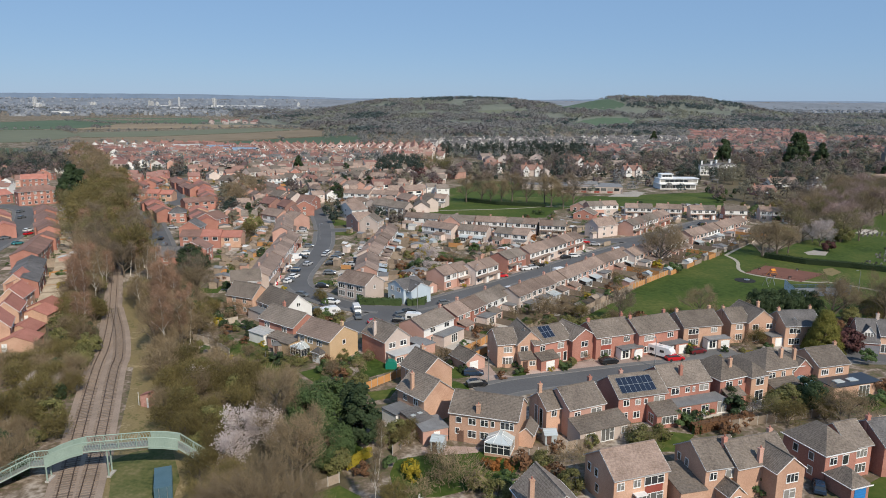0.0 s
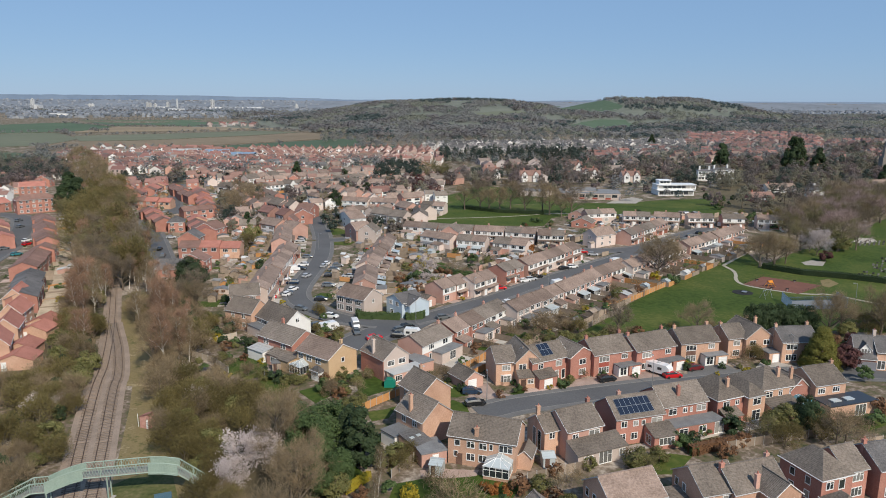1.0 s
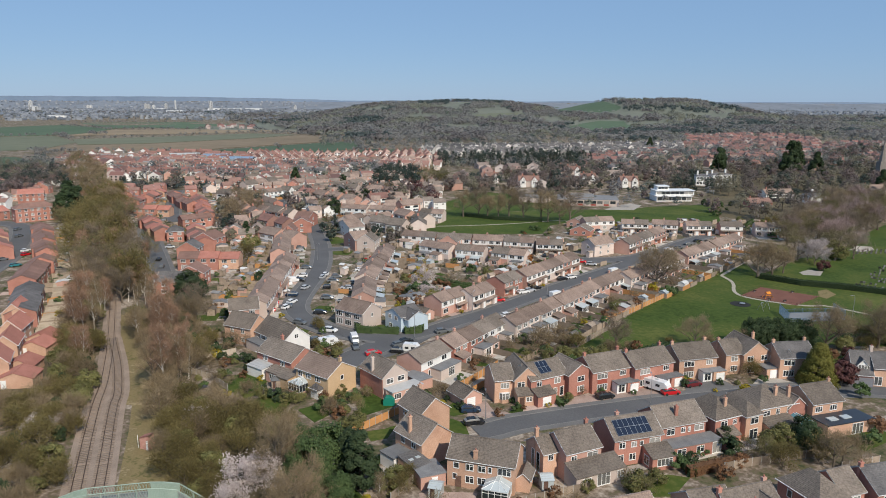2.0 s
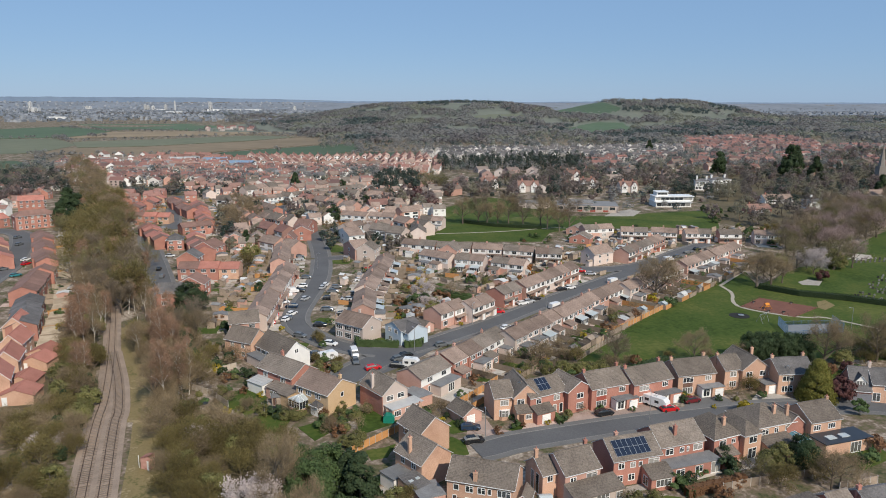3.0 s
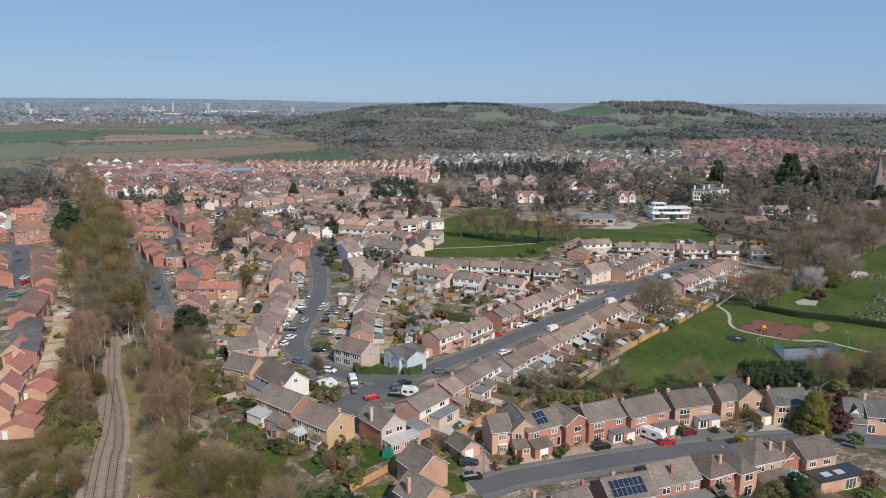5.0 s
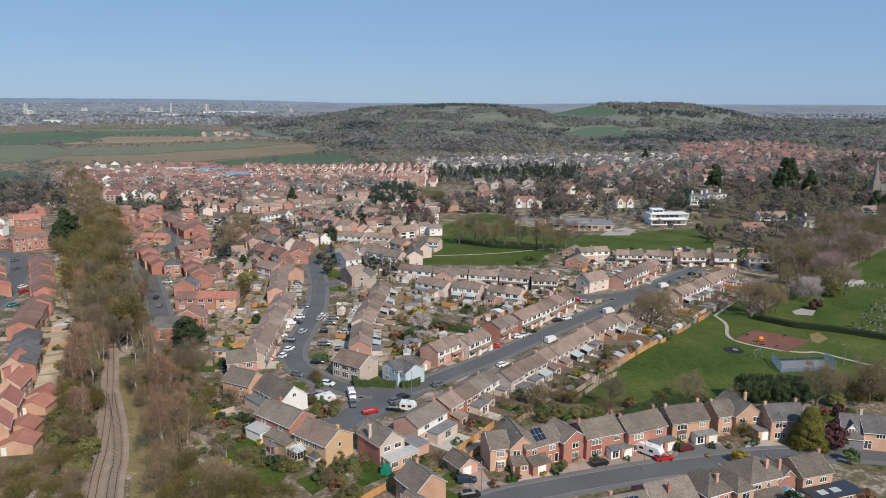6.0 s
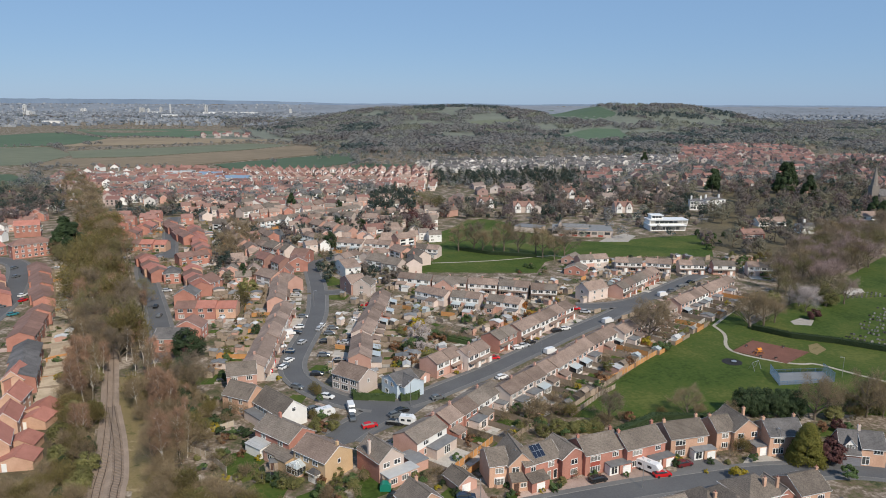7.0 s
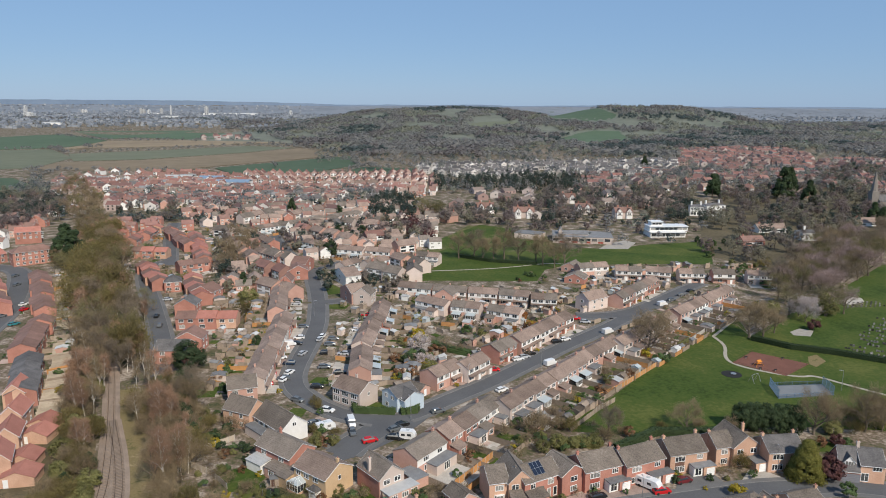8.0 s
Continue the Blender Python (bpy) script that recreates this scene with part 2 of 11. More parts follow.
# ---- mesh helpers ----
class Mesh:
    """Gathers corners and faces of one part."""

    def __init__(self):
        self.v, self.f = [], []

    def face(self, *pts):
        k = len(self.v)
        self.v += [tuple(p) for p in pts]
        self.f.append(tuple(range(k, k + len(pts))))
        return self

    def box(self, x0, y0, z0, x1, y1, z1):
        k = len(self.v)
        self.v += [(x, y, z) for z in (z0, z1) for y in (y0, y1) for x in (x0, x1)]
        self.f += [tuple(k + i for i in q) for q in ((0, 2, 3, 1), (4, 5, 7, 6), (0, 1, 5, 4), (2, 6, 7, 3), (0, 4, 6, 2), (1, 3, 7, 5))]
        return self

    def tube(self, a, b, r0, r1, n=6):
        a, b = Vector(a), Vector(b)
        q = (b - a).to_track_quat("Z", "Y")
        k = len(self.v)
        for p, r in ((a, r0), (b, r1)):
            self.v += [tuple(p + q @ Vector((r * math.cos(2 * math.pi * i / n), r * math.sin(2 * math.pi * i / n), 0))) for i in range(n)]
        self.f += [(k + i, k + (i + 1) % n, k + n + (i + 1) % n, k + n + i) for i in range(n)]
        self.f += [tuple(k + i for i in reversed(range(n))), tuple(k + n + i for i in range(n))]
        return self

    def prism(self, outline, z0, z1):
        """An upright block over an outline in plan, counter-clockwise."""
        k, n = len(self.v), len(outline)
        self.v += [(x, y, z0) for x, y in outline] + [(x, y, z1) for x, y in outline]
        self.f += [(k + i, k + (i + 1) % n, k + n + (i + 1) % n, k + n + i) for i in range(n)]
        self.f += [tuple(k + n + i for i in range(n)), tuple(k + i for i in reversed(range(n)))]
        return self

    def extrude(self, profile, lo, hi, at):
        """A closed profile pushed from lo to hi; at(s, u, z) gives the place."""
        k, n = len(self.v), len(profile)
        self.v += [at(lo, u, z) for u, z in profile] + [at(hi, u, z) for u, z in profile]
        self.f += [(k + i, k + (i + 1) % n, k + n + (i + 1) % n, k + n + i) for i in range(n)]
        self.f += [tuple(k + i for i in reversed(range(n))), tuple(k + n + i for i in range(n))]
        return self

    def lattice(self, xs, zs, solid, y0, y1):
        """A flat frame: the cells of a grid for which solid(i, j) holds, as one piece."""
        for i in range(len(xs) - 1):
            for j in range(len(zs) - 1):
                if not solid(i, j):
                    continue
                a, b, c, d = xs[i], xs[i + 1], zs[j], zs[j + 1]
                self.face((a, y0, c), (b, y0, c), (b, y0, d), (a, y0, d))
                for ok, p, q in ((i > 0 and solid(i - 1, j), (a, d), (a, c)), (i < len(xs) - 2 and solid(i + 1, j), (b, c), (b, d)), (j > 0 and solid(i, j - 1), (a, c), (b, c)), (j < len(zs) - 2 and solid(i, j + 1), (b, d), (a, d))):
                    if not ok:
                        self.face((p[0], y0, p[1]), (p[0], y1, p[1]), (q[0], y1, q[1]), (q[0], y0, q[1]))
        return self

    def data(self, name, material):
        at, back = {}, []
        for p in self.v:
            back.append(at.setdefault((round(p[0], 4), round(p[1], 4), round(p[2], 4)), len(at)))
        faces = [f for f in (tuple(dict.fromkeys(back[i] for i in f)) for f in self.f) if len(f) > 2]
        me = bpy.data.meshes.new(name)
        me.from_pydata(list(at), [], faces)
        me.materials.append(material)
        return me


def part(name, mesh, material, parent=None, label="", m=None):
    """One mesh object, a part of parent; mesh: a Mesh or ready data."""
    ob = new(name, mesh.data(name, material) if isinstance(mesh, Mesh) else mesh)
    ob.parent = parent
    if m is not None:
        ob.matrix_basis = m
    return tagged(ob, label) if label else ob


def thing(name, label, category, m=None, group="", kind=""):
    ob = new(name)
    ob.empty_display_size = 0.5
    if m is not None:
        ob.matrix_basis = m
    return tagged(ob, label, category, group, kind)


CACHE = {}


def once(key, make):
    if key not in CACHE:
        CACHE[key] = make()
    return CACHE[key]


def inside(x, y, poly):
    hit, j = False, len(poly) - 1
    for i in range(len(poly)):
        (xi, yi), (xj, yj) = poly[i], poly[j]
        if (yi > y) != (yj > y) and x < (xj - xi) * (y - yi) / (yj - yi) + xi:
            hit = not hit
        j = i
    return hit


def along(line, step):
    """Points every step metres along a line in plan, with the direction there."""
    out, left = [], 0.0
    for (x0, y0), (x1, y1) in zip(line, line[1:]):
        d = math.hypot(x1 - x0, y1 - y0)
        while left <= d:
            out.append((x0 + (x1 - x0) * left / d, y0 + (y1 - y0) * left / d, math.atan2(y1 - y0, x1 - x0)))
            left += step
        left -= d
    return out


def smooth(line, n=4):
    """A rounder line through the same ends (corner cutting)."""
    for _ in range(n):
        new_line = [line[0]]
        for (x0, y0), (x1, y1) in zip(line, line[1:]):
            new_line += [(0.75 * x0 + 0.25 * x1, 0.75 * y0 + 0.25 * y1), (0.25 * x0 + 0.75 * x1, 0.25 * y0 + 0.75 * y1)]
        line = new_line + [line[-1]]
    return line


def offset(line, d):
    """The line moved d metres to its left."""
    out = []
    for i, (x, y) in enumerate(line):
        (xa, ya), (xb, yb) = line[max(i - 1, 0)], line[min(i + 1, len(line) - 1)]
        a = math.atan2(yb - ya, xb - xa)
        out.append((x - d * math.sin(a), y + d * math.cos(a)))
    return out


def ribbon(line, d0, d1, z0, z1):
    """A raised strip between two offsets of a line."""
    m, a, b = Mesh(), offset(line, d0), offset(line, d1)
    for i in range(len(line) - 1):
        q = [a[i], a[i + 1], b[i + 1], b[i]]
        m.face(*[(x, y, z1) for x, y in q[::-1]])
        m.face((*a[i], z0), (*a[i + 1], z0), (*a[i + 1], z1), (*a[i], z1))
        m.face((*b[i + 1], z0), (*b[i], z0), (*b[i], z1), (*b[i + 1], z1))
    return m

# ---- the land ----
def ramp01(v, a, b):
    t = min(1.0, max(0.0, (v - a) / (b - a)))
    return t * t * (3 - 2 * t)


def height(x, y):
    """Height of the land: flat by the houses, two wooded hills, and a far rim beyond the city."""
    if y < 1440:
        return 0.0
    z = 12 * ramp01(y, 2190, 3700) + 44 * ramp01(y, 4250, 4900)
    a = math.exp(-(((x - 23) / 414) ** 4)) * math.exp(-(((y - 2820) / 600) ** 2))
    b = math.exp(-(((x - 830) / 310) ** 4)) * math.exp(-(((y - 2820) / 550) ** 2))
    c = math.exp(-(((x - 288) / 483) ** 2)) * math.exp(-(((y - 2300) / 483) ** 2))
    z += 51 * a + 65 * b + 16 * c
    z += 3.5 * noise.noise(Vector((x / 180, y / 230, 0))) * ramp01(y, 1500, 2300)
    return z * ramp01(y, 1440, 1950)


xs = np.unique(np.concatenate([np.arange(-3900, -1000, 100), np.arange(-1000, 1000, 25), np.arange(1000, 3901, 100)]))
ys = np.unique(np.concatenate([np.arange(-400, 1200, 80), np.arange(1200, 3500, 28), np.arange(3500, 4951, 65)]))
verts = [(x, y, height(x, y)) for y in ys for x in xs]
nx = len(xs)
faces = [(j * nx + i, j * nx + i + 1, (j + 1) * nx + i + 1, (j + 1) * nx + i) for j in range(len(ys) - 1) for i in range(nx - 1)]
me = bpy.data.meshes.new("ground")
me.from_pydata(verts, [], faces)
me.materials.append(M_GROUND)
me.shade_smooth()
tagged(new("ground", me), "brown and green earth of gardens and fields", "ground", kind="structure")


def patch(name, outline, z, material, label, category="lawn", thick=0.25):
    """A flat piece of ground over an outline, a little above its surroundings."""
    area = sum(a[0] * b[1] - b[0] * a[1] for a, b in zip(outline, outline[1:] + outline[:1]))
    m = Mesh().prism(outline if area > 0 else outline[::-1], z - thick, z)
    return tagged(part(name, m, material), label, category, kind="structure")


def drape(name, poly, material, label, step=6.0, lift=0.7):
    """A field that follows the slope of a hill."""
    m = Mesh()
    x0, x1 = min(p[0] for p in poly), max(p[0] for p in poly)
    y0, y1 = min(p[1] for p in poly), max(p[1] for p in poly)
    for i in range(int((x1 - x0) / step) + 1):
        for j in range(int((y1 - y0) / (step * 3)) + 1):
            x, y = x0 + i * step, y0 + j * step * 3
            if inside(x + step / 2, y + step, poly):
                m.face(*[(a, b, height(a, b) + lift) for a, b in ((x, y), (x + step, y), (x + step, y + 3 * step), (x, y + 3 * step))])
    return tagged(part(name, m, material), label, "field", kind="structure")


M_CROP = surf("young_crop", (0.062, 0.098, 0.056), (0.092, 0.13, 0.078), 0.95, 0.006, 0.05, 0, 0.15)
M_STUBBLE = surf("bare_stubble_field", (0.18, 0.14, 0.09), (0.27, 0.21, 0.14), 0.95, 0.006, 0.05, 0, 0.12)
M_PALEGREEN = surf("thin_green_field", (0.11, 0.125, 0.082), (0.16, 0.165, 0.11), 0.95, 0.006, 0.05, 0, 0.12)
M_PATHWAY = surf("pale_gravel_path", (0.3, 0.27, 0.22), (0.42, 0.38, 0.32), 0.95, 0.4, 4, 0.3, 0)
M_WOODFLOOR = surf("leaf_litter", (0.06, 0.05, 0.028), (0.15, 0.12, 0.07), 0.95, 0.05, 0.6, 0.5, 0)
# ground of the far plain, with blue-grey distance haze mixed into its colour
M_CITYFLOOR = surf("hazed_town_ground", (0.14, 0.158, 0.182), (0.23, 0.25, 0.28), 0.95, 0.004, 0.03, 0, 0)

patch("field", [(-1014.9, 2027.8), (-577.5, 2166.1), (-456.6, 1679.8), (-567.7, 1643.5), (-709.3, 1707.1), (-739.7, 1626.8)], 0.5, M_CROP, "flat green field of young crop", "field")
patch("field", [(-1037.3, 1597.8), (-994.7, 1790.9), (-945.5, 1859.0), (-719.0, 1581.0), (-681.0, 1399.6), (-700.7, 1312.8), (-809.7, 1243.9)], 0.5, M_CROP, "flat green field of young crop", "field")
patch("field", [(-709.2, 1559.0), (-551.7, 1596.8), (-417.9, 1563.4), (-305.3, 1551.5), (-419.0, 1439.8), (-598.6, 1336.9), (-673.2, 1299.0)], 0.5, M_STUBBLE, "narrow bare stubble field with hedges", "field")
patch("field", [(-800.9, 1230.2), (-684.8, 1282.7), (-552.2, 1096.3), (-519.8, 928.5), (-580.5, 887.3)], 0.45, M_PALEGREEN, "thin green field with bare patches", "field")
patch("field", [(-601.3, 1176.7), (-474.4, 1283.0), (-365.5, 1407.1), (-268.5, 1362.4), (-327.4, 1221.6), (-438.8, 1070.6), (-521.8, 1035.1)], 0.5, M_PALEGREEN, "green strip of a large field", "field")
patch("field", [(-535.6, 1014.9), (-434.7, 1060.4), (-323.9, 1208.4), (-254.8, 1346.8), (-149.4, 1181.0), (-297.4, 964.6), (-338.4, 891.4), (-507.3, 905.7)], 0.5, M_STUBBLE, "broad bare brown field", "field")
patch("field", [(-289.9, 940.0), (-222.5, 1042.2), (-139.1, 1156.9), (-103.2, 1001.2), (-148.7, 893.0), (-233.3, 841.1)], 0.55, M_CROP, "bright green field edge", "field")
patch("field", [(-99.6, 966.2), (-22.7, 945.2), (-20.9, 870.5), (-116.9, 866.2)], 0.55, M_CROP, "green meadow behind the brick estate", "field")
patch("field", [(-538.9, 803.1), (-477.4, 805.6), (-436.9, 761.7), (-389.9, 694.7), (-383.4, 652.7), (-428.8, 635.9)], 0.5, M_CROP, "small green field beside the trees", "field")
drape("field", [(589.0, 4400.0), (764.9, 4550.0), (618.7, 2570.0), (617.9, 2450.0), (571.5, 2350.0), (472.3, 2410.0), (404.2, 2400.0)], M_CROP, "green pasture on the hill")
drape("field", [(282.8, 1670.0), (362.0, 1840.0), (427.3, 1940.0), (496.3, 1940.0), (452.9, 1630.0), (363.9, 1590.0)], M_CROP, "green pasture below the wooded hill")
drape("field", [(72.8, 2080.0), (152.5, 2170.0), (237.7, 2170.0), (256.2, 2110.0), (125.7, 2010.0)], M_PALEGREEN, "pale clearing between woods on the hill")

for line, mt, lab in (([(-155.8, 1940.0), (-112.6, 2040.0), (-77.1, 1950.0), (-101.1, 1830.0)], M_PALEGREEN, "small pale paddock on the wooded hill"), ([(-32.3, 2240.0), (54.0, 2330.0), (104.2, 2230.0), (32.9, 2140.0)], M_CROP, "green paddock on the wooded hill"), ([(-253.9, 1400.0), (-215.9, 1480.0), (-176.8, 1400.0), (-221.1, 1400.0)], M_PALEGREEN, "rough pale meadow below the hill"),
                      ([(833.2, 1850.0), (990.3, 1990.0), (1032.4, 1920.0), (875.6, 1650.0), (760.1, 1600.0)], M_CROP, "green field beyond the far town"), ([(121.4, 1400.0), (190.3, 1510.0), (209.9, 1400.0), (154.7, 1400.0)], M_PALEGREEN, "rough pale meadow below the hill"), ([(1134.1, 2020.0), (1430.8, 2290.0), (1301.8, 1980.0), (1011.8, 1750.0)], M_CROP, "green field beyond the far town"), ([(-77.6, 1400.0), (-12.5, 1540.0), (21.7, 1400.0), (-33.4, 1400.0)], M_STUBBLE, "brown meadow below the hill")):
    drape("field", line, mt, lab)
drape("far_plain", [(-330, 3150), (1250, 3150), (1250, 4900), (-330, 4900)], M_CITYFLOOR, "fields and roofs of the plain behind the hills, greyed for haze", 40, 0.9)
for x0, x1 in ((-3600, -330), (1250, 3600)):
    drape("far_town_ground", [(x0, 2850 if x0 < 0 else 2500), (x1, 2850 if x0 < 0 else 2500), (x1, 4900), (x0, 4900)], M_CITYFLOOR, "roofs, streets and gardens of the far plain, greyed for haze", 40, 0.9)
# hills at the end of the land, their blue haze put into the base colour
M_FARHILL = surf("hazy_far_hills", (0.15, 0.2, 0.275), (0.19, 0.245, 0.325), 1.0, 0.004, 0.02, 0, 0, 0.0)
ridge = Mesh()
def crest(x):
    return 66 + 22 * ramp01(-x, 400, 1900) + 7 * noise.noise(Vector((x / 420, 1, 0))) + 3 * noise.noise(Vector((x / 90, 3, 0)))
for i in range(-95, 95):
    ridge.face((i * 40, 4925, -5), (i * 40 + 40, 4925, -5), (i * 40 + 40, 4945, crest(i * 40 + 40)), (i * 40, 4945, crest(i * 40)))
tagged(part("backdrop", ridge, M_FARHILL), "hills on the horizon with blue haze in their colour", "backdrop", kind="structure")

# pasture paled and greyed to go with the haze in the woods' colours
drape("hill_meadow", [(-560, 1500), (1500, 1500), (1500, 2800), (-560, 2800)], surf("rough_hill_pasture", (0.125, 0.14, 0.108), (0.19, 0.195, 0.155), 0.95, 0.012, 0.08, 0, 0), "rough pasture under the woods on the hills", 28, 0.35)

# park, school field, cemetery
PARK = [(36.2, 185.2), (48.0, 195.7), (66.0, 218.3), (84.0, 239.4), (109.8, 268.9), (125.7, 284.0), (119.7, 256.7), (133.3, 245.5), (156.0, 233.0), (174.4, 222.6), (136.9, 171.3), (121.8, 180.4), (98.2, 182.8), (78.5, 180.4), (48.7, 178.3), (36.7, 179.7)]
patch("park_lawn", PARK, 0.05, M_GRASS, "mown green grass of the public park")
patch("meadow", [(123.1, 262.0), (151.1, 289.8), (175.1, 302.8), (202.7, 337.7), (246.5, 381.3), (291.0, 381.9), (176.3, 225.1), (158.8, 237.4), (135.2, 249.1), (122.3, 255.4)], 0.05, M_GRASS, "green lawn beside the cemetery")
patch("rough_grass", [(-7.0, 395.0), (-4.4, 426.7), (8.0, 462.0), (24.0, 506.0), (40.0, 496.0), (53.0, 485.0), (66.0, 462.0), (78.0, 436.0), (78.0, 420.0), (40.0, 410.0)], 0.03, M_BANK, "rough olive grass behind the playing field", "grass")
patch("school_field", [(-12.5, 340.9), (-7.9, 392.0), (10.4, 430.6), (43.7, 414.3), (79.2, 424.8), (118.6, 417.1), (160.4, 401.9), (153.7, 382.8), (102.8, 382.2), (71.0, 379.0), (58.5, 368.2), (50.6, 343.9), (-2.8, 344.4)], 0.06, M_GRASS, "mown green playing field behind the houses")
patch("school_lawn", [(73.7, 423.1), (95.1, 418.4), (160.4, 400.4), (170.7, 447.9), (129.1, 436.1), (110.0, 423.6), (93.1, 425.1)], 0.07, M_GRASS, "mown lawn in front of the school")
patch("school_yard", [(108.6, 439.4), (122.3, 450.8), (127.6, 443.4), (117.6, 423.8), (99.6, 423.5)], 0.1, M_SLAB, "pale paved yard beside the school", "paving")
patch("verge", [(1.8, 452.5), (32.7, 509.1), (73.3, 478.1), (75.8, 424.8), (10.0, 410.6)], 0.04, M_GRASS, "grassy bank beside the school")
patch("dry_verge", [(-48.6, 92.2), (-53.6, 107.7), (-61.3, 130.9), (-69.7, 153.3), (-81.7, 179.0), (-71.7, 179.2), (-49.2, 128.4), (-43.4, 111.9), (-35.3, 92.3)], 0.03, M_DRYGRASS, "dry rough grass beside the railway", "grass")
patch("dry_verge", [(-79.5, 168.3), (-88.7, 187.9), (-97.9, 207.8), (-91.0, 207.8), (-77.6, 184.4), (-63.0, 157.2), (-57.8, 142.8), (-67.8, 142.8)], 0.04, M_DRYGRASS, "dry rough grass beside the railway", "grass")
patch("grass_bank", [(-47.6, 92.2), (-51.9, 103.0), (-49.5, 105.8), (-44.2, 107.4), (-39.2, 97.2), (-37.9, 89.7), (-46.2, 89.6)], 0.07, M_BANK, "rough green grass below the footbridge", "grass")
patch("wood_floor", [(-99.4, 142.9), (-81.1, 142.9), (-80.6, 152.1), (-87.0, 171.3), (-102.0, 203.5), (-119.0, 231.9), (-113.8, 203.5), (-108.1, 180.9), (-100.4, 157.2)], 0.02, M_WOODFLOOR, "leaf litter under the railway trees", "ground")
patch("wood_floor", [(-122.8, 231.9), (-99.9, 232.0), (-148.8, 339.4), (-231.5, 498.7), (-255.1, 498.2), (-173.5, 318.4)], 0.02, M_WOODFLOOR, "leaf litter under the railway trees", "ground")
patch("wood_floor", [(156.6, 409.6), (172.7, 377.6), (181.7, 367.2), (206.8, 402.6), (246.2, 445.4), (322.6, 498.7), (395.2, 524.4), (793.3, 1068.7), (598.5, 1058.0), (406.1, 806.0), (305.0, 732.9), (212.3, 560.9)], 0.04, M_WOODFLOOR, "leaf litter under the woodland", "ground")
patch("scrub_floor", [(-36.5, 92.3), (-59.3, 146.4), (-44.6, 146.6), (-28.6, 128.6), (-13.4, 95.9), (-14.2, 89.9)], 0.02, M_WOODFLOOR, "leaf litter under the scrub", "ground")
for k, line in enumerate((smooth([(106.1, 259.2), (106.9, 249.0), (100.9, 235.5), (102.5, 228.5), (111.7, 221.4), (119.5, 218.5), (124.0, 220.0), (130.6, 211.9), (137.9, 204.0), (146.5, 195.8)], 2), smooth([(106.1, 259.2), (118.4, 274.8), (127.6, 285.6)], 1),
                          smooth([(-1.5, 364.9), (18.0, 367.7), (39.5, 373.2), (62.6, 384.4), (71.5, 381.7)], 2))):
    tagged(part("footpath", ribbon(line, -0.6, 0.6, -0.1, 0.1), M_PATHWAY), "pale gravel footpath across the grass", "footpath", kind="structure")

# ---- roads with kerbs and pavements ----
ROADS = {}
ROADS["main"] = (smooth([(-109.5, 474.5), (-98.5, 439.5), (-86.0, 406.0), (-72.3, 379.8), (-64.9, 361.6), (-59.3, 340.4), (-53.2, 314.7), (-49.4, 292.4), (-46.7, 272.9), (-46.1, 253.8), (-46.4, 234.9), (-46.3, 221.9), (-44.7, 212.4), (-41.1, 204.9), (-32.7, 194.7), (-22.1, 187.6), (-12.5, 186.2), (-4.8, 191.0), (5.2, 201.6), (16.1, 212.1), (30.6, 228.8), (47.6, 248.7), (63.7, 265.1), (79.7, 283.7), (97.9, 304.9), (114.5, 324.2), (131.5, 341.4)], 2), 3.0)
ROADS["spur"] = (smooth([(-12.5, 185.5), (-17.3, 178.3), (-21.6, 171.9), (-24.1, 166.8)], 2), 4.2)
ROADS["side"] = (smooth([(-51.7, 305.4), (-42.6, 306.4), (-30.8, 313.9)], 2), 3.0)
ROADS["bend"] = (smooth([(97.5, 304.5), (88.0, 294.5), (78.0, 287.6), (68.0, 285.0), (59.0, 285.5)], 2), 3.6)
ROADS["close"] = (smooth([(-64.9, 361.6), (-58.4, 369.3), (-51.6, 385.7), (-34.7, 388.7)], 2), 2.8)
ROADS["near"] = (smooth([(7.4, 129.9), (10.9, 131.4), (14.3, 133.5), (20.3, 135.6), (32.9, 139.7), (46.0, 143.6), (60.9, 147.1)] + [(75.0, 150.5), (85.2, 151.2), (96.1, 151.7), (104.0, 150.0), (117.5, 144.8)], 2), 2.9)
ROADS["estate"] = (smooth([(-87.3, 221.7), (-99.1, 249.2), (-111.3, 276.2), (-126.7, 309.3), (-141.2, 339.5), (-149.1, 358.1), (-151.6, 373.3), (-147.1, 387.2)], 2), 3.3)
ROADS["estate_two"] = (smooth([(-143.0, 376.1), (-158.4, 421.0), (-176.2, 467.0), (-188.4, 511.6)], 2), 3.0)
ROADS["crescent"] = (smooth([(-163.3, 221.5), (-169.8, 255.1), (-177.9, 287.3), (-190.9, 318.2), (-204.5, 344.4), (-215.5, 362.2), (-226.9, 369.7), (-250.9, 374.7)], 2), 4.2)
patch("road_junction", [(-35.9, 200.3), (-20.7, 189.8), (-4.8, 190.6), (-0.7, 189.9), (-8.2, 177.0), (-17.1, 167.7), (-23.6, 163.1), (-25.7, 166.5), (-21.4, 178.3), (-22.5, 183.7), (-25.9, 187.3)], 0.125, M_ASPHALT, "wide grey asphalt junction of the streets", "road")


def near_line(x, y, line, d):
    return any((x - a) ** 2 + (y - b) ** 2 < d * d for a, b in line)


